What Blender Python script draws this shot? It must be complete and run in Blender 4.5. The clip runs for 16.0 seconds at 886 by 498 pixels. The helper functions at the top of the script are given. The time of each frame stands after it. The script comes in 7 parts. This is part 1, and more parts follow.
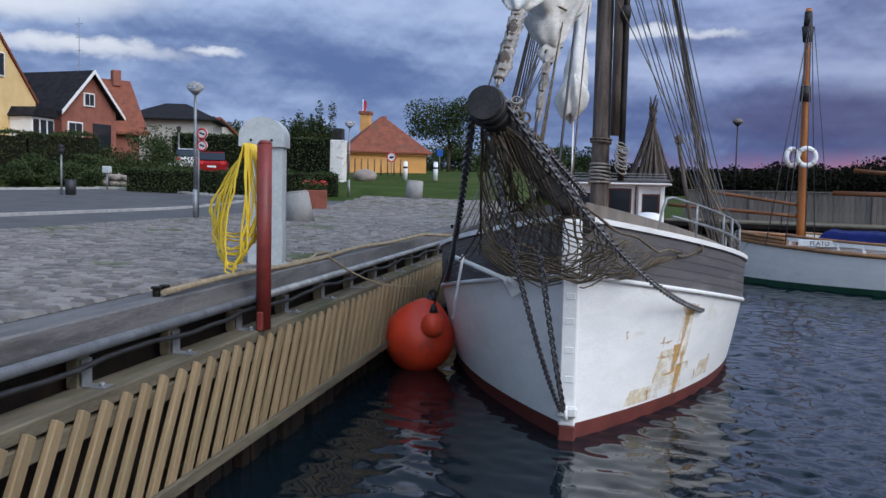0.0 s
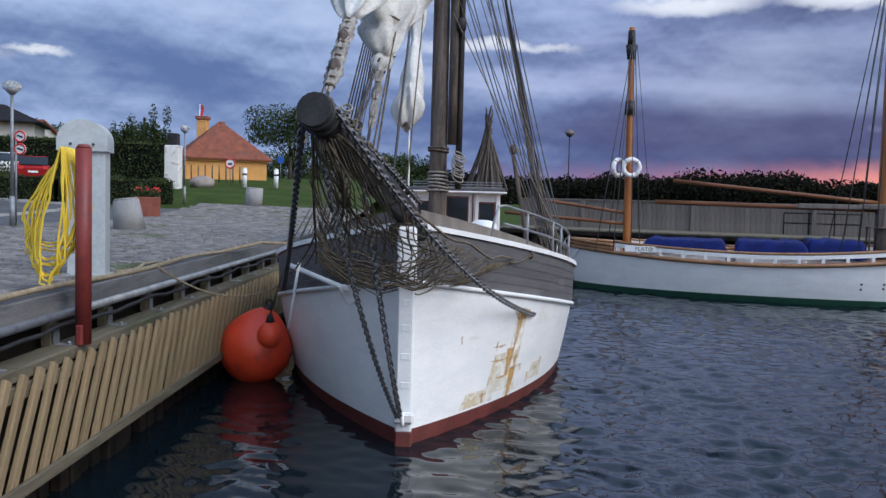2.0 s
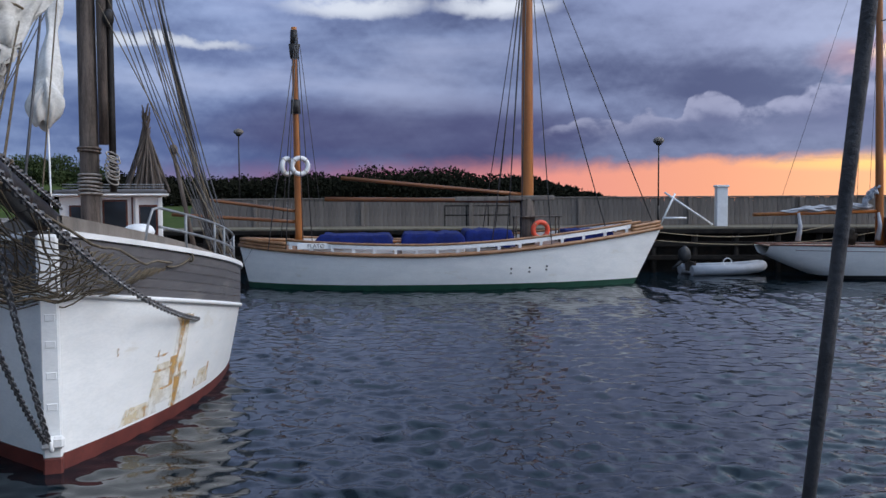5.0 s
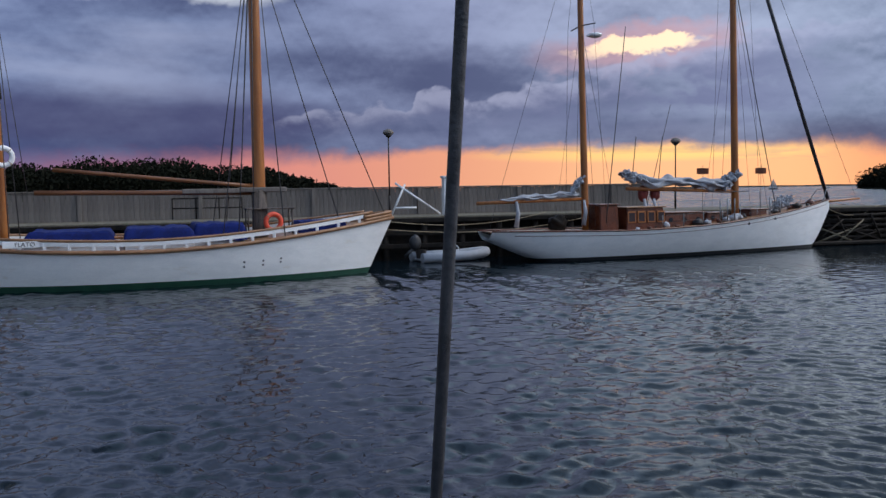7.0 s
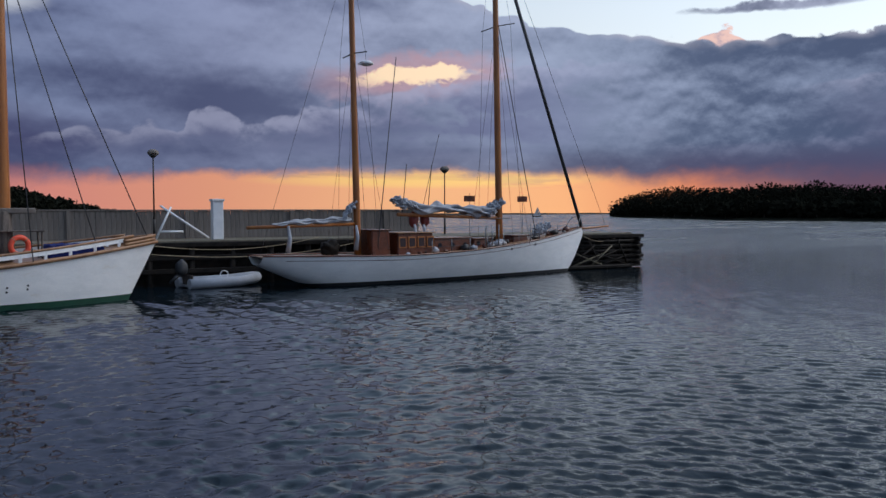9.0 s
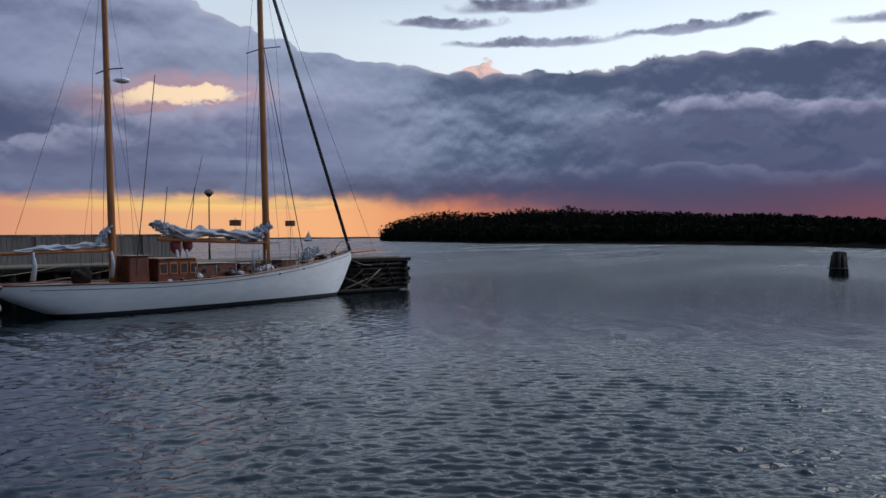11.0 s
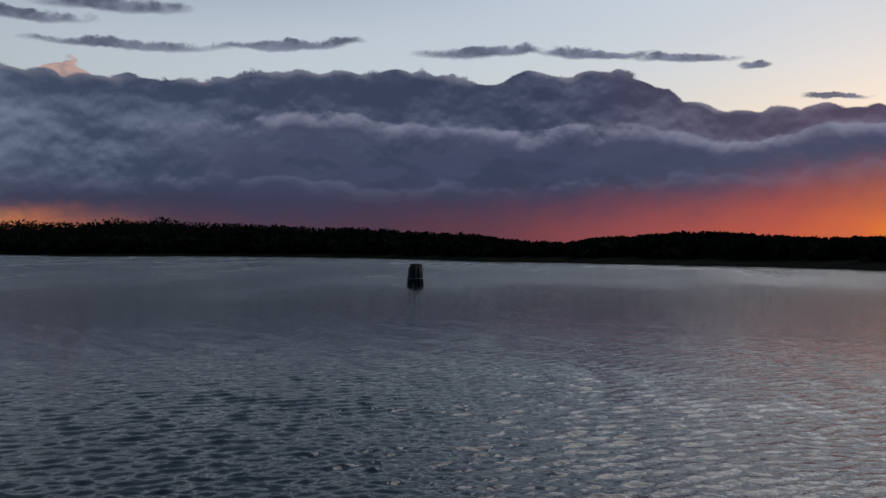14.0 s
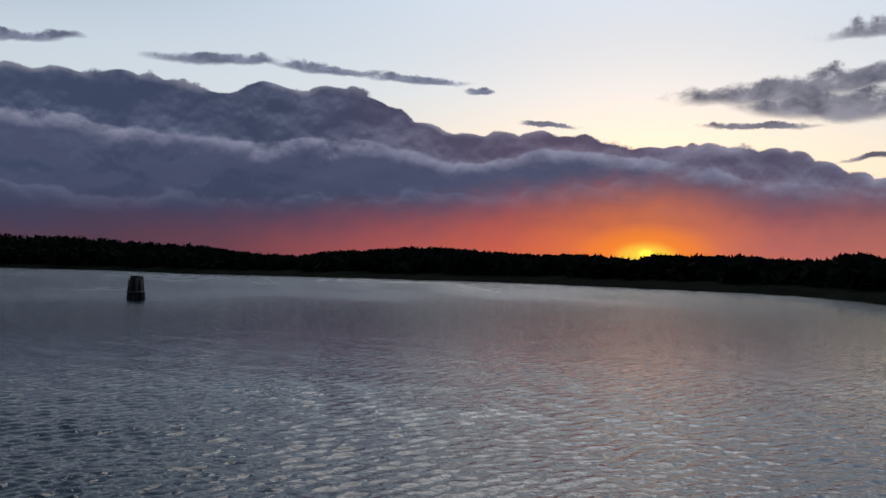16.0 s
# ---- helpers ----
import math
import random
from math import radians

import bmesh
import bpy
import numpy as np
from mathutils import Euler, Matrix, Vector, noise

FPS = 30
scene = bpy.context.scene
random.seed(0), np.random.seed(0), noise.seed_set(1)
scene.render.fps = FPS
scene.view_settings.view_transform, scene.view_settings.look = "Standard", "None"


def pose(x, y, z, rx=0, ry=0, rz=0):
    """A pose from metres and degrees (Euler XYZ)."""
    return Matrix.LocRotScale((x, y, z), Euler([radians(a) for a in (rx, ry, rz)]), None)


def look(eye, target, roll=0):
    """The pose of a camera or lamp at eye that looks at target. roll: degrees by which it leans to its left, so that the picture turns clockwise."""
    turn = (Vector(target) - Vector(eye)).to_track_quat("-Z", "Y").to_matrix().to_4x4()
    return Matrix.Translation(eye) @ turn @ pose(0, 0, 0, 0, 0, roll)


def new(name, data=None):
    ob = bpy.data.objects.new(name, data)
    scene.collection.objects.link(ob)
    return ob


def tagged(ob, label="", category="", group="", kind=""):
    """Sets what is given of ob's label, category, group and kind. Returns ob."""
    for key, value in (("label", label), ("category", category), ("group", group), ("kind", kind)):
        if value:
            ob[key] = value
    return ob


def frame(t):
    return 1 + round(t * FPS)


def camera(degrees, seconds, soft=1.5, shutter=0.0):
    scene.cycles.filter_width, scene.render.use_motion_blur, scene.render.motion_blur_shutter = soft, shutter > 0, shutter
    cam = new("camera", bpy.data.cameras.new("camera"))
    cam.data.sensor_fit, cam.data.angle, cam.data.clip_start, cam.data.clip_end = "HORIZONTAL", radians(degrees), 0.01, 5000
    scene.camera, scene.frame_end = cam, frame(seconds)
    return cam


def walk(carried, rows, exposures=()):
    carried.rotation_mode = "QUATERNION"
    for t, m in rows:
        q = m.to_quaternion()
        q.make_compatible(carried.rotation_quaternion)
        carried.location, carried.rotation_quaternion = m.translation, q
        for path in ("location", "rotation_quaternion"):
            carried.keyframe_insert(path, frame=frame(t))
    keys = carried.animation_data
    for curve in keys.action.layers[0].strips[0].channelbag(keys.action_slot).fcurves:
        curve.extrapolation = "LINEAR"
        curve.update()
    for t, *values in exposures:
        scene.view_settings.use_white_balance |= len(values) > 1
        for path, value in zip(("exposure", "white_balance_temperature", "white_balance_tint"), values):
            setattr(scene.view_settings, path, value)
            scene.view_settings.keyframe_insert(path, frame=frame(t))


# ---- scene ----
cam = camera(53.72, 16.0)
Z_EYE = 3.0
# seconds, eye x, eye y, yaw to the left, pitch up, roll (degrees)
PATH = [
    (0.0, -0.107, 0.572, 10.61, -3.97, 1.25),
    (0.5, -0.082, 0.577, 8.09, -3.76, 1.46),
    (1.0, -0.058, 0.579, 5.68, -3.55, 1.66),
    (1.5, -0.032, 0.581, 3.12, -3.35, 1.68),
    (2.0, -0.004, 0.582, 0.43, -3.22, 1.45),
    (2.5, 0.026, 0.582, -2.53, -3.09, 1.30),
    (3.0, 0.057, 0.579, -5.65, -3.01, 1.02),
    (3.5, 0.101, 0.573, -9.05, -2.99, 0.69),
    (6.0, 0.297, 0.501, -28.61, -3.38, -0.79),
    (6.5, 0.310, 0.493, -33.00, -3.62, -0.89),
    (7.0, 0.325, 0.484, -37.44, -3.84, -0.90),
    (7.5, 0.357, 0.462, -41.41, -3.70, -0.58),
    (8.0, 0.408, 0.416, -44.92, -3.43, -0.32),
    (8.5, 0.461, 0.358, -48.37, -2.97, -0.31),
    (9.0, 0.480, 0.331, -51.96, -2.35, -0.18),
    (11.5, 0.553, 0.181, -70.89, -0.67, -0.51),
    (12.0, 0.563, 0.150, -75.11, -0.52, -0.52),
    (12.5, 0.572, 0.107, -79.45, -0.40, -0.44),
    (13.0, 0.579, 0.064, -83.73, -0.35, -0.42),
    (13.5, 0.582, 0.018, -88.19, -0.27, -0.37),
    (14.0, 0.582, -0.029, -92.82, -0.15, -0.18),
    (14.5, 0.577, -0.075, -97.39, 0.03, 0.18),
    (15.0, 0.570, -0.118, -101.72, 0.35, 0.47),
    (15.5, 0.559, -0.162, -106.14, 0.62, 0.52),
    (16.0, 0.547, -0.201, -110.16, 0.80, 0.61),
]


def aim(x, y, yaw, pitch, roll):
    a, e = radians(yaw), radians(pitch)
    d = Vector((-math.sin(a) * math.cos(e), math.cos(a) * math.cos(e), math.sin(e)))
    eye = Vector((x, y, Z_EYE))
    return look(eye, eye + d * 10, roll)


walk(cam, [(t, aim(x, y, yaw, pitch, roll)) for t, x, y, yaw, pitch, roll in PATH],
     [(0, 0.1), (3.5, 0.22), (6.0, -0.14), (7.5, -0.18), (8.5, -0.2), (9.0, -0.45), (11.5, -0.56), (12.5, -0.79), (13.5, -1.25), (14.5, -1.3), (16.0, -1.08)])

# ---- sky and sun ----
SKY_OVER, SKY_WEST, SUN_POWER = 0.15, 0.45, 1.8
world = bpy.data.worlds.new("dusk_sky")
scene.world = world
world.use_nodes = True
WT = world.node_tree
WT.nodes.clear()


class V:
    """A value in a node tree, with arithmetic."""
    tree = WT

    def __init__(self, s):
        self.s = s

    def __add__(self, o): return mth("ADD", self, o)
    def __radd__(self, o): return mth("ADD", o, self)
    def __sub__(self, o): return mth("SUBTRACT", self, o)
    def __rsub__(self, o): return mth("SUBTRACT", o, self)
    def __mul__(self, o): return mth("MULTIPLY", self, o)
    def __rmul__(self, o): return mth("MULTIPLY", o, self)
    def __truediv__(self, o): return mth("DIVIDE", self, o)


def put(node, i, v):
    if isinstance(v, V):
        V.tree.links.new(v.s, node.inputs[i])
    else:
        node.inputs[i].default_value = v


def mth(op, a, b=0.0, c=0.0):
    n = V.tree.nodes.new("ShaderNodeMath")
    n.operation = op
    for i, v in enumerate((a, b, c)):
        put(n, i, v)
    return V(n.outputs[0])


def smooth(x, lo, hi):
    n = V.tree.nodes.new("ShaderNodeMapRange")
    n.interpolation_type = "SMOOTHSTEP"
    for i, v in enumerate((x, lo, hi, 0.0, 1.0)):
        put(n, i, v)
    return V(n.outputs[0])


def combine(x, y, z=0.0):
    n = V.tree.nodes.new("ShaderNodeCombineXYZ")
    for i, v in enumerate((x, y, z)):
        put(n, i, v)
    return V(n.outputs[0])


def fbm(vec, scale, detail=6.0, rough=0.55, warp=0.0):
    n = V.tree.nodes.new("ShaderNodeTexNoise")
    put(n, "Vector", vec)
    n.inputs["Scale"].default_value, n.inputs["Detail"].default_value = scale, detail
    n.inputs["Roughness"].default_value, n.inputs["Distortion"].default_value = rough, warp
    return V(n.outputs["Fac"])


def blend(f, a, b):
    n = V.tree.nodes.new("ShaderNodeMix")
    n.data_type = "RGBA"
    put(n, 0, f)
    for i, v in ((6, a), (7, b)):
        if isinstance(v, V):
            V.tree.links.new(v.s, n.inputs[i])
        else:
            n.inputs[i].default_value = (*v, 1)
    return V(n.outputs[2])


def lin(r, g, b):
    return tuple(((c / 255 + 0.055) / 1.055) ** 2.4 if c > 10 else c / 255 / 12.92 for c in (r, g, b))


def ramp(x, stops, lo, hi):
    """Colours (0 to 255) or plain values along x."""
    n = V.tree.nodes.new("ShaderNodeValToRGB")
    t = (x - lo) / (hi - lo)
    V.tree.links.new(t.s, n.inputs[0])
    els = n.color_ramp.elements
    for i, (p, c) in enumerate(stops):
        q = (p - lo) / (hi - lo)
        e = els[i] if i < 2 else els.new(q)
        e.position = q
        e.color = (*(lin(*c) if isinstance(c, tuple) else (c, c, c)), 1)
    return V(n.outputs[0])


SUN_AZ, SUN_EL = 123.2, 0.45  # degrees clockwise from +y, and up
tc = WT.nodes.new("ShaderNodeTexCoord")
sep = WT.nodes.new("ShaderNodeSeparateXYZ")
WT.links.new(tc.outputs["Generated"], sep.inputs[0])
dx, dy, dz = (V(sep.outputs[i]) for i in range(3))
A = mth("ARCTAN2", dx, dy) * 57.29578
E = mth("ARCSINE", dz) * 57.29578
P = combine(A * 0.06, E * 0.13)
n_big = fbm(P, 1.0, 7, 0.5, 0.12)
n_mid = fbm(combine(A * 0.16 + 7.3, E * 0.30), 1.0, 6, 0.5, 0.08)
n_fine = fbm(combine(A * 0.5 + 3.1, E * 0.7), 1.0, 6, 0.6, 0.2)


def billow(ax, ex, off):
    n = WT.nodes.new("ShaderNodeTexVoronoi")
    n.voronoi_dimensions, n.feature = "2D", "SMOOTH_F1"
    n.inputs["Scale"].default_value, n.inputs["Smoothness"].default_value = 1.0, 0.25
    put(n, "Vector", combine(A * ax + off + (n_mid - 0.5) * 0.9, E * ex + (n_fine - 0.5) * 0.8))
    return V(n.outputs["Distance"])


lobe_s = billow(0.55, 0.75, 4.1)

# clear air behind the clouds: real sky near the sun's height, paled by haze
sky = WT.nodes.new("ShaderNodeTexSky")
sky.sky_type, sky.sun_disc = "NISHITA", False
sky.sun_elevation, sky.sun_rotation = radians(SUN_EL + 2.0), radians(SUN_AZ)
haze = ramp(E, [(0, (235, 190, 140)), (5, (222, 214, 200)), (11, (204, 215, 226)), (18, (190, 206, 226)), (32, (160, 184, 216)), (90, (118, 146, 190))], 0, 90)
air = WT.nodes.new("ShaderNodeMix")
air.data_type, air.blend_type = "RGBA", "ADD"
air.inputs[0].default_value = 0.03
WT.links.new(haze.s, air.inputs[6])
WT.links.new(sky.outputs[0], air.inputs[7])
col = V(air.outputs[2])

# thin dark strips and a ragged patch in the clear air
def strip(a0, e0, la, le, tilt=0.0, rag=1.0, hard=1.0):
    u = (A - a0) / la
    v = (E - e0 - u * tilt + ((n_fine - 0.5) * 0.9 + (n_mid - 0.5) * 0.9) * rag) / le
    return smooth(u * u + v * v + (n_fine - 0.5) * 1.6 + (n_big - 0.5) * 1.0, 0.75 + 0.5 / hard, 0.75 - 0.5 / hard)


def rent(a0, e0, la, le, tilt=0.0):
    return strip(a0, e0, la, le, tilt, 1.5, 0.42)


def any_of(items):
    out = items[0]
    for k in items[1:]:
        out = mth("MAXIMUM", out, k)
    return out


strips = any_of([strip(95.6, 12.55, 4.6, 0.42, 0.12), strip(102.3, 12.3, 4.0, 0.36, -0.3), strip(108.3, 11.7, 3.4, 0.32, -0.2), strip(73.0, 12.4, 6.0, 0.34, 0.1), strip(83.2, 12.85, 4.8, 0.32, 0.25), strip(67.3, 13.6, 4.2, 0.38), strip(72.0, 14.65, 5.0, 0.55, 0.1), strip(112.4, 11.0, 1.0, 0.2), strip(117.0, 8.85, 2.0, 0.2, -0.2)])
ragged = any_of([strip(134.0, 10.9, 8.5, 0.9, 0.7, 1.8), strip(134.5, 9.6, 6.0, 1.0, -0.3, 1.6), strip(130.0, 8.5, 3.6, 0.22, -0.1), strip(138.0, 13.9, 5.0, 0.6, 0.4, 1.4), strip(137.0, 6.4, 3.0, 0.22, 0.2)])
col = blend(strips * 0.92, col, blend(smooth(n_fine, 0.35, 0.65), lin(84, 90, 116), lin(132, 138, 162)))
col = blend(ragged * 0.95, col, blend(smooth(n_mid * 0.5 + n_fine * 0.5, 0.36, 0.62), lin(70, 72, 94), lin(138, 138, 152)))

# a rosy tower standing behind the bank
rosy = smooth(11.35 - E - mth("ABSOLUTE", A - 69.5) * 0.75 + (0.42 - lobe_s) * 1.2 + (n_fine - 0.5) * 1.2, -0.05, 0.12)
col = blend(rosy, col, blend(smooth(n_fine, 0.4, 0.6), lin(150, 140, 158), lin(214, 180, 172)))

# the cloud deck to the north and the bank over the western shore
dark = ramp(A, [(-60, (92, 116, 164)), (-10, (90, 112, 160)), (8, (82, 96, 142)), (22, (74, 84, 122)), (38, (84, 92, 126)), (50, (92, 102, 132)), (62, (86, 98, 124)), (72, (68, 80, 106)), (100, (62, 70, 95)), (118, (88, 78, 100)), (140, (84, 82, 106)), (180, (86, 104, 133))], -180, 180)
light = ramp(A, [(-60, (172, 194, 230)), (-10, (166, 188, 226)), (8, (152, 170, 212)), (22, (132, 148, 188)), (38, (146, 156, 190)), (50, (162, 172, 200)), (62, (142, 154, 180)), (75, (116, 128, 154)), (100, (110, 118, 144)), (118, (128, 118, 140)), (140, (128, 134, 156)), (180, (158, 186, 209))], -180, 180)
long_n = fbm(combine(A * 0.03 + 1.7, E * 0.20 + A * 0.004), 1.0, 5, 0.5, 0.2)
soft_n = fbm(combine(A * 0.075 + 4.0, E * 0.24), 1.0, 3, 0.45, 0.15)
n_up = fbm(combine(A * 0.16 + 7.3, (E + 0.8) * 0.30), 1.0, 6, 0.5, 0.08)
n_fup = fbm(combine(A * 0.5 + 3.1, (E + 0.35) * 0.7), 1.0, 6, 0.6, 0.2)
relief = (n_mid - n_up) * 1.2 + (n_fine - n_fup) * 0.7
bank = smooth(A, 56.0, 72.0)
lit = smooth(long_n * (0.56 - bank * 0.38) + soft_n * (0.24 + bank * 0.14) + n_mid * (0.14 + bank * 0.10) + n_fine * (0.06 + bank * 0.04) + relief * (0.13 + bank * 0.27) + (mth("MINIMUM", E, 16.0) - 7.0) * 0.010, 0.36, 0.66)
cloud = blend(lit, dark, light)
# the heavy shower cloud low in the north-east
u, v = (A - 19.0) / 15.0, (E - 4.6 + (n_mid - 0.5) * 2.0) / 2.7
shower = smooth(u * u + v * v + (soft_n - 0.5) * 1.4, 1.1, 0.1)
cloud = blend(shower * 0.72, cloud, lin(72, 72, 112))
# bright rents in the deck
rents = any_of([rent(-33.0, 8.0, 5.5, 0.55, -0.15), rent(-36.0, 10.6, 7.0, 1.2, 0.2), rent(2.6, 9.9, 5.0, 0.40, 0.05), rent(14.6, 12.4, 4.0, 0.6), rent(24.0, 12.4, 3.5, 0.6), rent(-25.4, 8.2, 1.8, 0.28), rent(-12.3, 17.2, 1.8, 2.0)])
cloud = blend(rents * 0.85, cloud, lin(226, 232, 242))
veil = smooth(long_n * 0.6 + soft_n * 0.3 + n_mid * 0.1, 0.49, 0.64) * smooth(A, 34.0, 14.0) * smooth(E, 3.0, 9.0)
cloud = blend(veil * 0.45, cloud, lin(186, 190, 216))
top = ramp(A, [(-180, 0.5), (-60, 0.9), (38, 0.9), (46, 0.44), (50, 0.296), (54, 0.262), (58, 0.240), (61.4, 0.227), (65.4, 0.221), (68.3, 0.206), (71.9, 0.207), (77.2, 0.214), (81.5, 0.229), (83, 0.220), (85.7, 0.230), (87.4, 0.222), (90.9, 0.230), (95.1, 0.212), (99.1, 0.229), (100.8, 0.217), (104, 0.228), (106, 0.206), (108.4, 0.184), (112.5, 0.163), (114.4, 0.171), (119.1, 0.163), (123.4, 0.147), (127.9, 0.149), (131.8, 0.140), (133.7, 0.122), (137, 0.096), (160, 0.2)], -180, 180) * 50.0
knob = (0.42 - lobe_s) * 0.9 + (n_fine - 0.5) * 0.9 + (n_mid - 0.5) * 0.5
edge = top - E + knob * smooth(top, 40.0, 14.0) * 0.75
cover = smooth(edge, -0.06, 0.10)
behind = smooth(edge, 0.0, 0.7) * smooth(edge, 3.2, 0.8) * bank
cloud = blend(behind * 0.12, cloud, dark)
rim = smooth(edge, 0.55, 0.0) * smooth(top, 30.0, 14.0)
cloud = blend(rim * 0.30 * smooth(n_mid, 0.40, 0.60), cloud, lin(196, 192, 204))
# the bright rent over the yacht
u = (A - 49.6) / 3.6 + (n_mid - 0.5) * 2.6
v = (E - 8.8 - u * 0.22 + (n_fine - 0.5) * 2.6 + (n_mid - 0.5) * 1.2) / 0.48
gap = smooth(u * u + v * v + (n_mid - 0.5) * 3.0 + (n_fine - 0.5) * 2.0, 1.3, 0.1)
blush = smooth(u * u * 0.25 + v * v * 0.07 + (n_mid - 0.5) * 1.6, 1.0, 0.05)
cloud = blend(blush * 0.5, cloud, lin(206, 156, 160))
cloud = blend(gap, cloud, lin(255, 226, 192))


def shelf(under, height, amount, pale, deep, depth, amp, soft=0.10):
    """A cloud sheet in front of the others: a pale lip that darkens downwards."""
    e = height - E + knob * amp
    tone = smooth(e + ((soft_n - 0.5) * 1.3 + (n_mid - 0.5) * 1.7 + (n_fine - 0.5) * 0.7 - relief * 1.6) * depth, -0.15 * depth, depth)
    torn = smooth(n_big * 0.5 + n_mid * 0.5 + relief * 0.4, 0.40, 0.56)
    return blend(smooth(e, -soft, soft) * amount * (0.12 + torn * 0.88), under, blend(tone, pale, deep))


ledge = ramp(A, [(20, 0.080), (26.5, 0.095), (29.4, 0.102), (32.3, 0.105), (33.8, 0.110), (35.4, 0.098), (36, 0.126), (37.1, 0.136), (38.2, 0.130), (39, 0.112), (41.8, 0.124), (45.5, 0.139), (48.3, 0.157), (50.8, 0.163), (51.3, 0.176), (52.1, 0.163), (52.7, 0.178), (55.8, 0.184), (60.6, 0.19), (70, 0.18)], 0, 100) * 50.0
fade = smooth(A, 22.0, 30.0) * smooth(A, 68.0, 54.0) * smooth(E, 2.6, 5.2)
cloud = shelf(cloud, ledge, fade * 0.8, lin(156, 160, 188), lin(98, 104, 138), 2.2, 0.8, 0.14)
lip = ramp(A, [(70, 0.14), (77.1, 0.152), (79.3, 0.164), (82.9, 0.175), (87, 0.172), (92.5, 0.152), (96.2, 0.151), (99.8, 0.156), (104, 0.160), (107.7, 0.142), (109.9, 0.130), (112.5, 0.128), (116.6, 0.143), (121.7, 0.140), (126.5, 0.118), (131.8, 0.096), (140, 0.08)], 60, 160) * 50.0
fade = smooth(A, 72.0, 82.0) * smooth(A, 138.0, 128.0)
cloud = shelf(cloud, lip + (soft_n - 0.5) * 0.8 + (n_mid - 0.5) * 1.6, fade * 0.9, lin(140, 142, 166), lin(72, 78, 105), 1.5, 0.4, 0.14)
cloud = shelf(cloud, 4.6 + (long_n - 0.5) * 6.0 + (n_mid - 0.5) * 4.0, smooth(A, 60.0, 72.0) * smooth(A, 138.0, 126.0) * 0.5, lin(106, 112, 138), lin(66, 72, 98), 1.5, 0.7, 0.25)
base = smooth(E + (n_mid - 0.5) * 2.2 + (soft_n - 0.5) * 1.5, 4.6, 2.4) * smooth(A, 40.0, 60.0)
cloud = blend(base * 0.65, cloud, lin(68, 62, 88))
col = blend(cover, col, cloud)

# the glow under the cloud base
glow = ramp(A, [(-60, (142, 152, 184)), (-5, (132, 126, 160)), (8, (150, 112, 146)), (18, (196, 120, 138)), (28, (232, 150, 136)), (38, (238, 164, 130)), (50, (246, 184, 134)), (60, (240, 174, 122)), (68, (206, 124, 88)), (76, (98, 70, 84)), (88, (88, 64, 80)), (96, (112, 68, 80)), (105, (164, 84, 84)), (114, (208, 98, 76)), (123, (252, 132, 60)), (131, (196, 108, 98)), (145, (176, 110, 96)), (180, (190, 160, 140))], -180, 180)
gh = ramp(A, [(-60, 0.05), (0, 0.10), (16, 0.17), (30, 0.22), (46, 0.25), (58, 0.24), (66, 0.19), (80, 0.14), (92, 0.17), (108, 0.19), (122, 0.27), (132, 0.20), (150, 0.3), (180, 0.2)], -180, 180) * 10.0
soft_band = ramp(A, [(-60, 0.3), (20, 0.14), (36, 0.06), (58, 0.06), (70, 0.14), (100, 0.24), (122, 0.4), (150, 0.3)], -180, 180) * 10.0
gm = smooth(E + (n_fine - 0.5) * 1.3 + (n_mid - 0.5) * 1.6, gh + soft_band, gh - soft_band * 0.6)
col = blend(gm * 0.96, col, glow)
# thin bars of cloud across the yellow band
bars = smooth(fbm(combine(A * 0.10, E * 1.5 + 2.0), 1.0, 5, 0.6, 0.3), 0.53, 0.62) * smooth(E, 1.3, 2.0) * smooth(A, 38.0, 46.0) * smooth(A, 66.0, 58.0) * gm
col = blend(bars * 0.7, col, lin(150, 112, 124))
# yellow heart of the band and the sun's own glow
ua, ue = (A - 51.0) / 13.0, (E - 2.2) / 0.7
col = blend(smooth(ua * ua + ue * ue, 1.0, 0.0) * gm * 0.6, col, lin(255, 214, 126))
ua, ue = (A - SUN_AZ) / 5.2, (E - 0.4) / 2.4
col = blend(smooth(ua * ua + ue * ue, 1.0, 0.0) * 0.75, col, lin(255, 140, 44))
ua, ue = (A - SUN_AZ) / 2.7, (E - 0.4) / 1.25
heart = smooth(ua * ua + ue * ue, 1.0, 0.0)
col = blend(heart * heart, col, lin(255, 214, 70))
ua, ue = (A - SUN_AZ) / 0.55, (E - 0.55) / 0.45
hot = smooth(ua * ua + ue * ue, 1.3, -0.3)
bg = WT.nodes.new("ShaderNodeBackground")
# overhead and behind the walk the evening sky is open and brighter
west = mth("COSINE", (A - SUN_AZ) / 57.29578) * 0.5 + 0.5
# the west is the brighter side of the sky
bright = ramp(A, [(-180, 0.70), (-100, 0.5), (18, 0.5), (37, 0.585), (52, 0.71), (70, 0.89), (84, 0.965), (110, 1.035), (150, 1.035), (180, 0.70)], -180, 180) * 2.0
